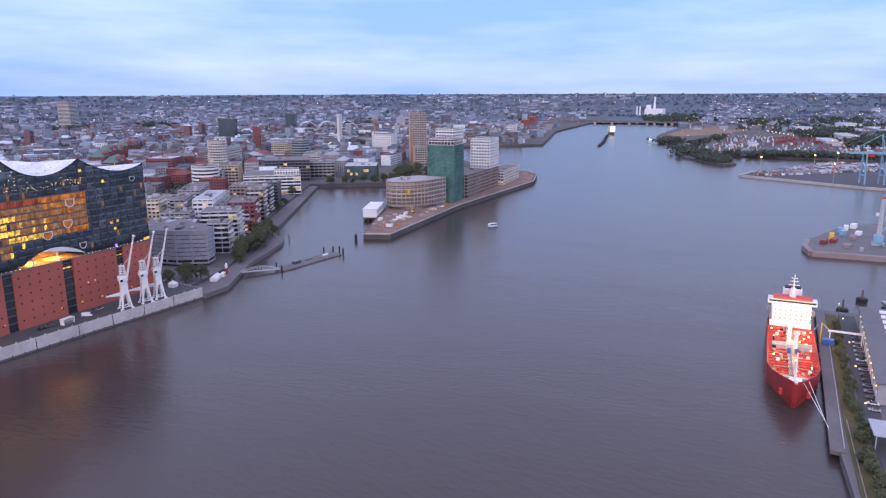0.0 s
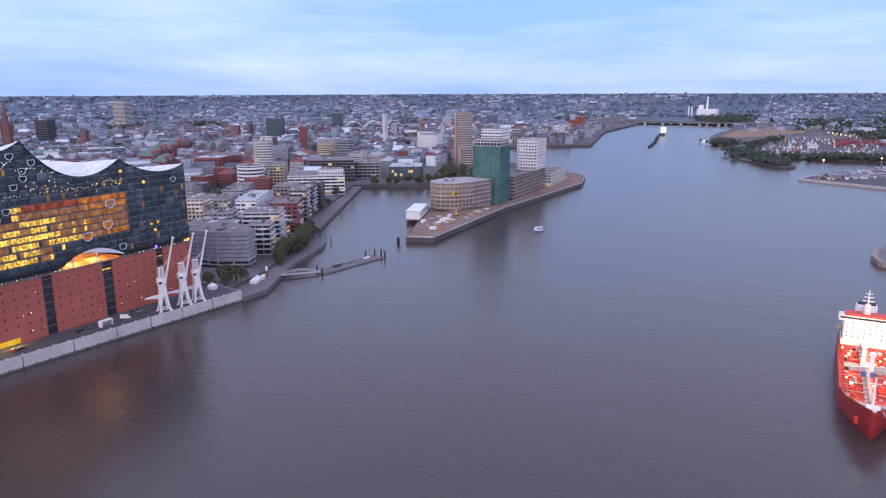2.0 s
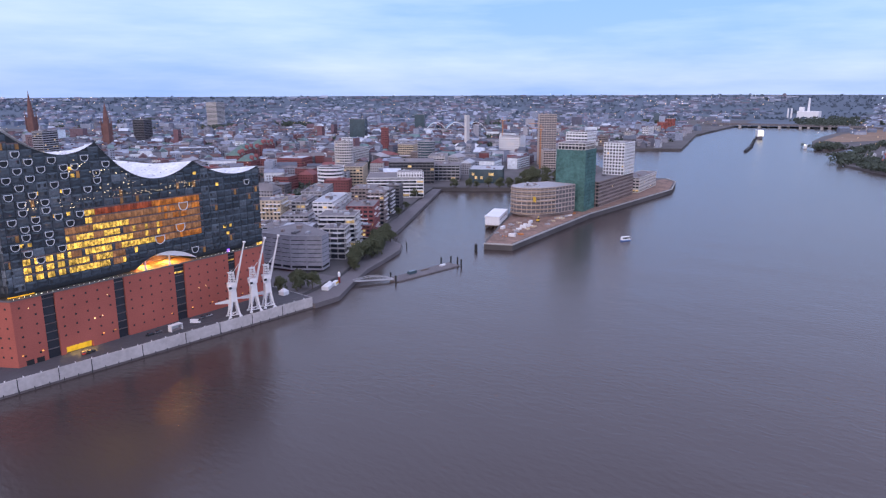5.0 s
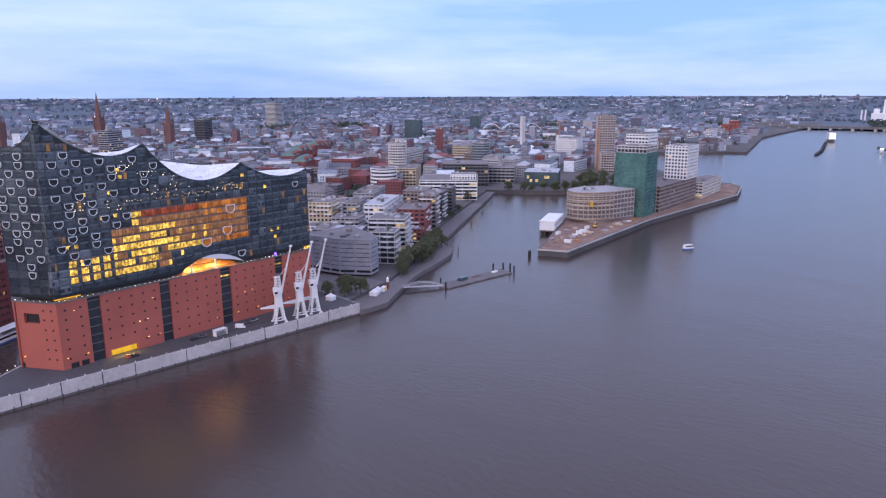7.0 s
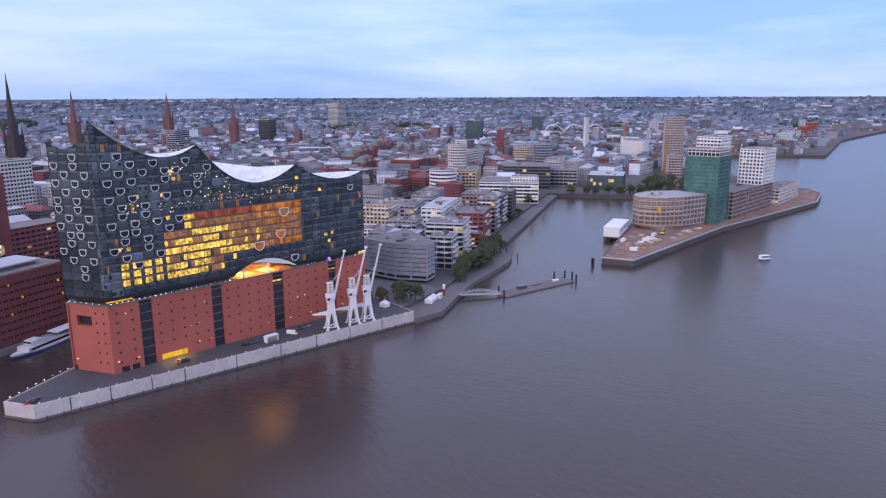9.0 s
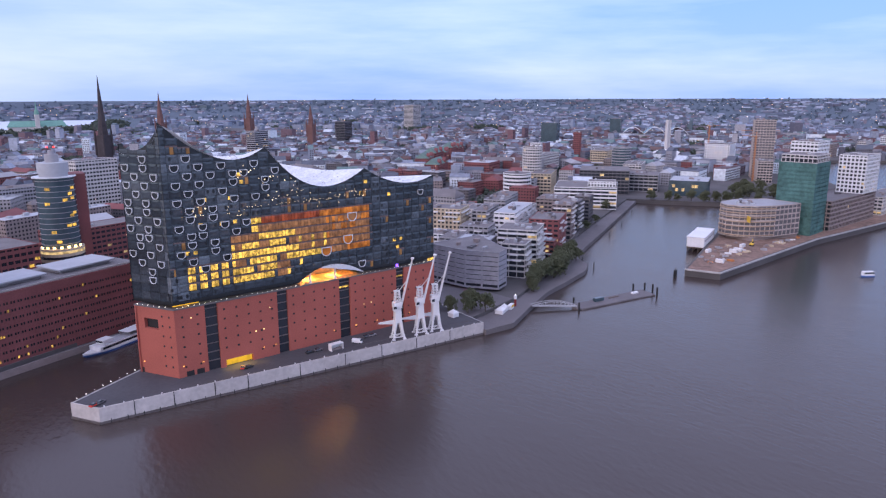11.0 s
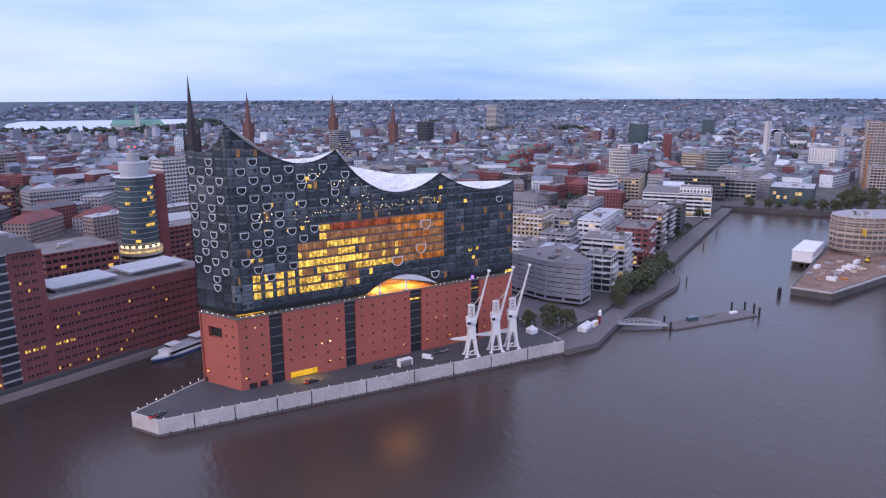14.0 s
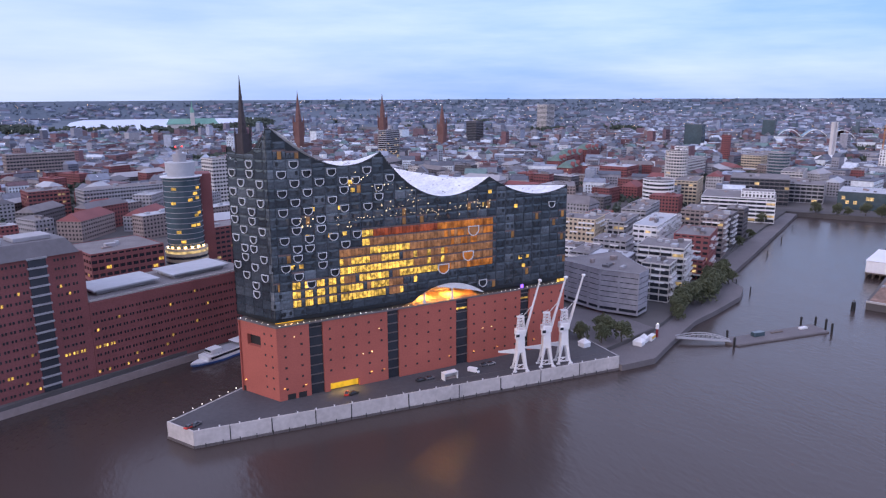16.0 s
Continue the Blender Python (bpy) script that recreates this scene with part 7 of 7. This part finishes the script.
for y in (-1.5, 1.5):
    part("blue_tank", Solid().tube([(52, y, 9.8, 0.9), (52, y, 11.6, 0.9), (52, y, 11.9, 0.5)], 12).get(), M_BLUE, tanker)
# superstructure
sup = part("superstructure", bevelled(Solid().box(104, -9.6, 8.4, 121, 9.6, 11.6).box(104.6, -8.8, 11.6, 119, 8.8, 20.4), 0.15), M_WHITE, tanker, "white bridge superstructure")
for k in range(4):
    z = 12.2 + k * 2.2
    part("deck_edge", Solid().box(103.9, -9.3, z - 0.75, 119.6, 9.3, z - 0.6).get(), M_WHITE, sup)
    for i in range(7):
        part("porthole", Solid().box(104.5, -7.3 + i * 2.4, z + 0.3, 104.62, -6.7 + i * 2.4, z + 0.9).get(), M_WINDOW, sup)
wheel = part("wheelhouse", bevelled(Solid().box(104.2, -11.4, 20.4, 112, 11.4, 22.9), 0.15), M_WHITE, tanker)
part("wheelhouse_glazing", Solid().box(104.1, -10.8, 21.4, 112.05, 10.8, 22.4).get(), M_WINDOW, wheel)
part("red_band", Solid().box(104.0, -9.0, 23.0, 112.5, 9.0, 23.9).get(), M_RED, wheel)
mast = part("main_mast", Solid().tube([(108, 0, 23.9, 1.7), (108, 0, 28.5, 1.3), (108, 0, 29, 0.35), (108, 0, 35.5, 0.2)], 10).get(), M_WHITE, tanker)
for z, w in ((30, 2.6), (32, 2.0), (33.6, 1.4)):
    part("radar_arm", Solid().box(107.7, -w, z, 108.3, w, z + 0.3).get(), M_WHITE, mast)
fun = part("funnel", bevelled(Solid().box(115, -4.5, 20.4, 120.5, 4.5, 26.5), 0.4), M_WHITE, tanker)
part("funnel_top", Solid().box(115.6, -3.8, 26.5, 120, 3.8, 27.2).get(), M_BLACK, fun)
for y in (-10.2, 10.2):
    part("lifeboat", bevelled(Solid().box(112, y - 1.3, 13.2, 119, y + 1.3, 15.4), 0.6), M_OCHRE, tanker)
lamp_list = [((97, -6, 17.5), 1700, (1.0, 0.86, 0.66)), ((97, 6, 17.5), 1700, (1.0, 0.86, 0.66)), ((84, -3, 15.0), 11000, (1.0, 0.46, 0.13)), ((62, 5, 17), 7500, (1.0, 0.60, 0.28)), ((36, -3, 15), 4500, (1.0, 0.62, 0.30)), ((14, 0, 18), 1600, (1.0, 0.9, 0.75))]
for p, e, c in lamp_list:
    o = new("deck_floodlight", bpy.data.lights.new("deck_floodlight", "POINT"))
    o.data.energy, o.data.color, o.data.shadow_soft_size = e, c, 0.4
    o.matrix_world = SHIP @ pose(*p)
fl = None
for k, (x, y, z) in enumerate([(103.6, -7, 19.6), (103.6, 7, 19.6), (103.6, -3, 19.8), (103.6, 3, 19.8), (90, -8.8, 10.6), (90, 8.8, 10.6), (64, -3, 12), (44, 8, 10.4), (100, -4.5, 12.5), (30, -7, 10.4), (12, 0.5, 18.4), (80, -7.5, 10.8), (86, 5.5, 10.6), (76, 7.8, 10.6), (56, -7.6, 10.6), (95, 0, 11.4), (70, -5, 12.2), (38, 6.5, 10.4)]):
    m = pose(x, y, z)
    fl = part("floodlight", Solid().ball(0, 0, 0, 0.5).get(), L_WARM, tanker, m=m) if fl is None else again(fl, tanker, m)
lines = thing("mooring_lines", pose(0, 0, 0), "pale mooring ropes from the bow to the quay", "ropes")
for a, b in (((203, -339.5, 11.5), (182, -350.0, 3.6)), ((206, -341.5, 11.0), (180, -350.2, 3.6)), ((283, -340, 9.4), (312, -341, 3.6)), ((250, -343.4, 9), (258, -344.6, 3.6))):
    part("rope", Solid().beam(a, b, 0.16).get(), M_WHITE, lines)

# ---------------------------------------------------------------- berth and the land beside it
berth = thing("quay", pose(0, 0, 0), "narrow grey concrete berth with a pale kerb", "quay", kind="structure")
part("deck", Solid().prism([(163, -351.2), (343, -338.2), (343, -342.8), (163, -356.4)], 2.0, 3.45).get(), M_PAVING, berth)
part("kerb", Solid().beam((166, -355.6, 3.65), (280, -347.4, 3.65), 0.3).get(), M_CONCRETE, berth)
for k in range(16):
    f = k / 15
    part("fender", Solid().tube([(190 + 150 * f, -350.4 + 11.7 * f, 0, 0.55), (190 + 150 * f, -350.4 + 11.7 * f, 3.2, 0.55)], 8).get(), M_BLACK, berth)
grass = tagged(part("ground", Solid().prism([(120, -362.2), (186, -355.2), (336, -343.6), (336, -349), (190, -361), (60, -380), (60, -370.5)], 3.0, 3.55).get(), M_GRASS), "strip of dry brown-green grass beside the berth", "grass", kind="structure")
road = tagged(part("road", Solid().prism([(60, -382), (190, -362), (338, -350), (338, -358), (190, -368.5), (60, -392)], 3.0, 3.5).get(), M_ASPHALT), "dark asphalt service road by the berth", "road", kind="structure")
fence = thing("fence", pose(0, 0, 3.55), "thin pale railing along the grass strip", "fence")
for k in range(34):
    f = k / 33
    x, y = 110 + 80 * f, -364.4 + 8.6 * f
    part("post", Solid().box(x - 0.04, y - 0.04, 0, x + 0.04, y + 0.04, 1.2).get(), M_GREY, fence)
for z in (0.6, 1.15):
    part("rail", Solid().beam((110, -364.4, z), (190, -355.8, z), 0.07).get(), M_GREY, fence)
bush = [make_tree(pose(160, -361.5, 3.55), 8, 4.4, 2.3), make_tree(pose(176, -360.2, 3.55), 9, 4.0, 2.1)]
for b in bush:
    tagged(b, "low shrub in the grass strip by the berth", "shrub", "berth shrubs")
for k in range(26):
    x = 110 + k * 8.2 + random.uniform(-2, 2)
    y = np.interp(x, [60, 120, 190, 330], [-377, -368.5, -359.3, -347.5]) + random.uniform(-1.0, 1.0)
    t = copy_thing(bush[k % 2], pose(x, y, 3.55, 0, 0, 50 * k))
    s = random.uniform(0.7, 1.15)
    t.scale = (s, s, s)
pale_house = thing("warehouse", pose(214, -360, 3.2, 0, 0, 3), "long warehouse with a pale sheet roof beside the road", "warehouse")
part("wall", bevelled(Solid().box(0, -40, 0, 112, -6, 9), 0.2), M_GREY, pale_house)
part("roof", bevelled(Solid().box(-1, -41, 9, 113, -5, 9.6), 0.15), M_DARK, pale_house)
for k in range(12):
    part("roof_light", Solid().box(4 + k * 9, -30, 9.6, 8 + k * 9, -14, 10.3).get(), M_WHITE, pale_house)
    part("wall_lamp", Solid().ball(4 + k * 9, -5.6, 6.5, 0.3).get(), L_WARM, pale_house)
    part("gate", Solid().box(2 + k * 9, -6.04, 0, 6 + k * 9, -5.9, 4.4).get(), M_WHITE, pale_house)
can = thing("canopy", pose(176, -368, 3.5, 0, 0, 7), "pale canopy roof over the service road", "canopy")
part("roof", bevelled(Solid().box(-7, -9, 6, 7, 5, 6.6), 0.15), M_ROOF_LIGHT, can)
for x in (-6, 6):
    for y in (-8, 4):
        part("post", Solid().box(x - 0.2, y - 0.2, 0, x + 0.2, y + 0.2, 6).get(), M_GREY, can)
gang = thing("pipe_bridge", pose(284, -346, 3.45, 0, 0, -86), "thin white pipe bridge from the berth over the road", "pipe bridge")
part("beam", Solid().box(0, -0.5, 6, 46, 0.5, 6.8).get(), M_WHITE, gang)
for x in (1, 15, 30, 45):
    part("post", Solid().box(x - 0.25, -0.4, 0, x + 0.25, 0.4, 6).get(), M_WHITE, gang)
part("loading_arm", Solid().beam((-3, 0, 0), (-3, 0, 10), 0.5).beam((-3, 0, 10), (2, 2, 5), 0.35).get(), M_YELLOW, gang)
part("control_cabin", bevelled(Solid().box(-2, -5, 0, 3, -1.5, 3), 0.1), M_BLUE, gang)
lampp = None
for k, x in enumerate((150, 190, 230, 262, 300, 328)):
    y = float(np.interp(x, [60, 190, 330], [-381, -361.5, -350]))
    m = pose(x, y, 3.5)
    if lampp is None:
        lampp = thing("street_lamp", m, "tall lit lamp post beside the berth road", "street lamp", "berth lamps")
        part("pole", Solid().tube([(0, 0, 0, 0.14), (0, 0, 9, 0.08)], 8).get(), M_STEEL, lampp)
        part("lamp_head", Solid().ball(0, 0.4, 9.0, 0.34).get(), L_WARM, lampp)
    else:
        copy_thing(lampp, m)
for k in range(16):
    x = 206 + k * 6.4
    car(pose(x, float(np.interp(x, [60, 190, 325], [-390, -366.5, -356.5])), 3.5, 0, 0, 95), random.choice((M_WHITE, M_GREY, M_DARK, M_ROOF_LIGHT)), "parked car in the row beside the road", group="berth cars")
for x, y in ((356, -352), (372, -375), (385, -362)):
    dlp = thing("mooring_dolphin", pose(x, y, 0), "dark mooring dolphin off the berth's end", "mooring dolphin")
    part("base", Solid().tube([(0, 0, -3, 3.2), (0, 0, 2.2, 3.2), (0, 0, 2.6, 2.6)], 16).get(), M_BLACK, dlp)
    part("post", Solid().box(-0.6, -0.6, 2.6, 0.6, 0.6, 8).get(), M_STEEL, dlp)
jet = thing("pontoon", pose(368, -384, 0, 0, 0, 20), "short grey floating jetty with a hut", "pontoon")
part("deck", bevelled(Solid().box(0, -3, -0.6, 26, 3, 0.9), 0.15), M_CONCRETE, jet)
part("hut", bevelled(Solid().box(4, -1.8, 0.9, 12, 1.8, 3.6), 0.1), M_ROOF_LIGHT, jet)

# ---------------------------------------------------------------- piers of the port
def pier_edge(points, z, label):
    e = thing("quay", pose(0, 0, 0), label, "quay", kind="structure")
    for a, b in zip(points, points[1:]):
        n = max(1, round(math.dist(a, b) / 16))
        for k in range(n):
            p, q = Vector(a).lerp(Vector(b), k / n), Vector(a).lerp(Vector(b), (k + 1) / n)
            part("wall_block", Solid().beam((p.x, p.y, z / 2), (q.x, q.y, z / 2), z + 0.5).get(), M_BROWN if z > 3.2 else M_CONCRETE, e)


pier_edge([(556, -323), (530, -322), (507, -328), (514, -385), (560, -560)], 3.6, "weathered brown stone edge of the pier head")
pier_edge([(1100, -222), (1030, -206), (963, -366), (930, -520)], 3.0, "concrete edge of the vehicle quay")
for k, (x, y, l, w, h, mt) in enumerate([(545, -335, 9, 4, 3.4, M_RED_DARK), (556, -342, 11, 5, 3.0, M_RED_DARK), (570, -340, 8, 4, 5.0, M_YELLOW), (592, -348, 7, 4, 4, M_CYAN), (604, -346, 8, 4, 4.4, M_CYAN), (618, -350, 9, 4, 4.4, M_WHITE), (632, -356, 8, 5, 4.2, M_WHITE),
                                         (600, -360, 9, 5, 3, M_WHITE), (580, -356, 14, 5, 2.6, M_BROWN), (540, -352, 10, 6, 2.4, M_BROWN), (560, -375, 12, 5, 2.6, M_DARK), (530, -362, 8, 3, 2.2, M_GREY)]):
    s = thing("stacked_goods", pose(x, y, 3.5, 0, 0, -12 + 5 * (k % 3)), "tarpaulin-covered goods stacked on the pier", "stack", "pier goods")
    part("lower_stack", bevelled(Solid().box(-l / 2, -w / 2, 0, l / 2, w / 2, h * 0.55), 0.15), mt, s)
    part("upper_stack", bevelled(Solid().box(-l / 2 + 0.4, -w / 2 + 0.2, h * 0.56, l / 2 - 0.3, w / 2 - 0.2, h), 0.15), mt, s)
bc = thing("mobile_crane", pose(560, -373.5, 3.5), "pale blue harbour crane with a tall tower", "harbour crane")
part("undercarriage", bevelled(Solid().box(-6, -4.5, 0, 6, 4.5, 2.2), 0.2), M_GREY, bc)
part("machine_house", bevelled(Solid().box(-5, -3.4, 2.3, 5, 3.4, 8), 0.3), M_CYAN, bc)
part("tower", bevelled(Solid().hexa([(-1.9, -1.9, 8), (1.9, -1.9, 8), (1.9, 1.9, 8), (-1.9, 1.9, 8), (-1.2, -1.2, 38), (1.2, -1.2, 38), (1.2, 1.2, 38), (-1.2, 1.2, 38)]), 0.15), M_ROOF_LIGHT, bc)
part("red_cap", Solid().box(-1.2, -1.2, 38, 1.2, 1.2, 39.6).get(), M_RED, bc)
part("cab", bevelled(Solid().tube([(-1.0, 2.9, 24, 1.4), (-1.0, 2.9, 26.4, 1.4)], 10), 0.1), M_WHITE, bc)
part("jib", Solid().beam((1.5, -1, 10), (10, -30, 52), 1.2, 0.6).get(), M_CYAN, bc)


def portal_crane(m, paint):
    c = thing("container_crane", m, "tall pale lattice portal crane on the vehicle quay", "container crane", "portal cranes")
    for x in (-9, 9):
        for y in (-12, 12):
            part("leg", Solid().beam((x, y, 0), (x * 0.8, y, 42), 1.6, 1.3).get(), paint, c)
    for y in (-12, 12):
        part("cross_beam", Solid().beam((-8, y, 12), (8, y, 12), 1.3).beam((-7.4, y, 41), (7.4, y, 41), 1.3).beam((-8, y, 12), (7.4, y, 41), 0.8).get(), paint, c)
    for x in (-7.4, 7.4):
        part("girder", Solid().beam((x, -40, 42), (x, 34, 42), 1.6).get(), paint, c)
    part("a_frame", Solid().beam((-6, -12, 42), (0, -6, 66), 1.0).beam((6, -12, 42), (0, -6, 66), 1.0).beam((0, -6, 66), (0, 32, 43), 0.6).beam((0, -6, 66), (0, -38, 43), 0.6).get(), paint, c)
    part("trolley", bevelled(Solid().box(-5, 2, 37, 5, 9, 41), 0.2), M_RED, c)
    return c


pc = portal_crane(pose(1000, -375, 3, 0, 0, 20), M_CYAN)
copy_thing(pc, pose(985, -420, 3, 0, 0, 20))
lm = None
for x, y in ((1045, -232), (990, -330), (1120, -300), (1180, -330)):
    m = pose(x, y, 3)
    if lm is None:
        lm = thing("light_mast", m, "tall light mast with lit heads on the vehicle quay", "light mast", "quay light masts")
        part("mast", Solid().tube([(0, 0, 0, 0.5), (0, 0, 26, 0.3)], 8).get(), M_OCHRE, lm)
        part("lamp_heads", Solid().box(-1.6, -1, 25.6, 1.6, 1, 27).get(), L_WARM, lm)
    else:
        copy_thing(lm, m)
# parked vehicles on the far quay, past counting
rows = Solid()
rr_ = random.Random(5)
for k in range(1500):
    f, g = rr_.random(), rr_.random()
    x, y = 1040 + 255 * f, -222 - 95 * f - g * (6 + 150 * min(1, 0.15 + f))
    if y < -480 or x - 930 < (y + 520) * 0.2:
        continue
    a = radians(20 + 90 * (k % 2 == 0))
    l = rr_.choice((2.2, 2.2, 4.5, 6))
    rows.turned(x, y, a, l, 1.0, 3.0, 3.0 + (1.5 if l < 3 else 2.9))
M_CARS = islands("vehicle_paints", [(0.6, 0.6, 0.62), (0.75, 0.75, 0.75), (0.2, 0.2, 0.22), (0.5, 0.5, 0.55), (0.08, 0.08, 0.09), (0.35, 0.08, 0.06), (0.12, 0.17, 0.3)], 0.4)
tagged(part("parked_vehicles", rows.get(), M_CARS), "dense rows of vehicles waiting on the quay", "vehicles", kind="stuff")
yard, yr = Solid(), Solid()
for k in range(520):
    f = rr_.random()
    x, y = rr_.uniform(1420, 1950), rr_.uniform(-420, -70)
    a = radians(12)
    if x < 1660 and rr_.random() < 0.6:
        rows_h, s = 2.6, yard
    else:
        rows_h, s = rr_.uniform(2.6, 7.8), yr if x > 1700 and y < -180 else yard
    s.turned(x, y, a, 6, 1.25, 3.5, 3.5 + rows_h)
tagged(part("stacked_boxes", yard.get(), M_CARS), "rows of wagons and boxes in the port yard", "containers", kind="stuff")
tagged(part("stacked_boxes", yr.get(), M_RED_DARK), "rust-red stacked containers in the port yard", "containers", kind="stuff")
for k, (x, y, l, w, h, mt) in enumerate([(2280, -215, 60, 22, 14, M_WHITE), (1780, -300, 70, 16, 9, M_PALE), (2000, -330, 80, 20, 10, M_PALE), (1640, -150, 30, 8, 6, M_WHITE), (1560, -120, 26, 7, 5, M_PALE), (2350, -420, 90, 30, 12, M_GREY), (2550, -330, 70, 26, 16, M_WHITE), (1900, -460, 80, 20, 9, M_BROWN)]):
    s = thing("port_shed", pose(x, y, 3.5, 0, 0, 12), "long low shed in the port yard", "shed", "port sheds")
    part("wall", Solid().box(-l, -w, 0, l, w, h).get(), mt, s)
    part("roof", Solid().box(-l - 1, -w - 1, h, l + 1, w + 1, h + 0.8).get(), M_ROOF_LIGHT, s)
portl = Solid()
for k in range(130):
    x, y = rr_.uniform(1400, 2700), rr_.uniform(-520, -60)
    portl.ball(x, y, rr_.uniform(8, 18), rr_.uniform(0.5, 1.2) * x / 2000)
for k in range(6):
    portl.ball(2080 - 26 * k, -140 - 12 * k, 14, 2.0)
tagged(part("port_lights", portl.get(), lit("port_lamp", (1.0, 0.72, 0.36), 3.0, 0.01, 0.5)), "warm yard lamps of the port", "lights", kind="stuff")

# ---------------------------------------------------------------- far river
cru = thing("river_ship", pose(1955, 268, 0, 0, 0, 30), "white lit river ship far up the river", "ship")
part("hull", hull_mesh(34, 14, -1, 6).get(), M_DARK, cru)
part("house", bevelled(Solid().box(4, -8, 6, 30, 8, 24), 0.4), M_WHITE, cru)
part("lit_front", Solid().box(3.6, -7.4, 8, 4.0, 7.4, 23).get(), lit("lit_ship_front", (1.0, 0.95, 0.88), 1.1, 0.05, 0.8), cru)
boat2 = thing("river_ship", pose(1662, 84, 0, 0, 0, 20), "small lit boat under the wooded bank", "ship")
part("hull", hull_mesh(20, 6, -0.6, 2.4).get(), M_WHITE, boat2)
part("house", bevelled(Solid().box(5, -2.6, 2.4, 16, 2.6, 8), 0.3), M_WHITE, boat2)
part("lamps", Solid().ball(4, -2, 9, 1.2).ball(4, 2.4, 9.4, 1.2).get(), L_WHITE, boat2)
mole = thing("training_wall", pose(0, 0, 0), "dark low timber wall standing in the river", "wall")
for a, b in (((1500, 164), (1640, 196)), ((1640, 196), (1900, 268))):
    n = 12
    for k in range(n):
        p = Vector(a).lerp(Vector(b), k / n)
        part("pile", Solid().box(p.x - 2, p.y - 2.2, -3, p.x + 8, p.y + 2.2, 4).get(), M_BLACK, mole)
for y0, x0 in ((540, 2560), (600, 2640)):
    br = thing("river_bridge", pose(x0, 120 + (y0 - 540), 0, 0, 0, 92), "long dark flat bridge across the far river", "bridge", "far bridges")
    part("deck", Solid().box(-60, -6, 10, 520, 6, 13).get(), M_STEEL, br)
    for k in range(8):
        part("bridge_pier", Solid().box(k * 66 - 4, -5, -3, k * 66 + 4, 5, 10).get(), M_CONCRETE, br)
pw = thing("power_station", pose(3440, 520, 5), "pale power station with a tall white chimney", "power station")
part("hall", bevelled(Solid().box(-30, -60, 0, 20, 30, 34), 1), M_WHITE, pw)
part("boiler_house", bevelled(Solid().box(0, 10, 34, 20, 30, 52), 1), M_WHITE, pw)
part("chimney", Solid().tube([(10, -8, 0, 6), (10, -8, 92, 4)], 16).get(), M_WHITE, pw)
for y in (60, 75):
    part("stack", Solid().tube([(0, y, 0, 4), (0, y, 46, 3)], 12).get(), M_WHITE, pw)
arc = thing("arched_hall", pose(1560, 1020, 5, 0, 0, -45), "long market hall with white wave-shaped gables", "hall")
part("body", Solid().box(-90, 0, 0, 90, 60, 16).get(), M_GREY, arc)
for q in range(3):
    s = Solid()
    for k in range(16):
        xa, xb = -90 + 60 * q + 60 * k / 16, -90 + 60 * q + 60 * (k + 1) / 16
        s.beam((xa, -1, 16 + 20 * math.sin(math.pi * k / 16)), (xb, -1, 16 + 20 * math.sin(math.pi * (k + 1) / 16)), 1.5)
    part("gable_arch", s.get(), M_WHITE, arc)
    v = Solid()
    for k in range(17):
        x = -90 + 60 * q + 60 * k / 16
        z = 16 + 19 * math.sin(math.pi * k / 16)
        v.v += [(x, 0, z), (x, 60, z)]
    for k in range(16):
        v.f.append((2 * k, 2 * k + 2, 2 * k + 3, 2 * k + 1))
    part("roof_vault", v.get(), M_TEAL, arc)
for k, (x, y, l, w, h, mt) in enumerate([(1390, 440, 40, 14, 26, M_BROWN), (1480, 420, 60, 16, 30, M_PALE), (1620, 440, 70, 16, 34, M_WHITE), (1760, 480, 60, 18, 30, M_PALE), (1900, 520, 60, 20, 36, M_BRICK), (2050, 560, 60, 22, 40, M_BRICK), (1300, 470, 40, 16, 24, M_GREY), (1440, 330, 30, 12, 10, M_WHITE)]):
    office("office_building", rect(x, y, 14, l, w), 5, 5 + h, max(3, round(h / 4)), mt, "riverside block in the new eastern quarter", band=0.45, lit_share=0.03)
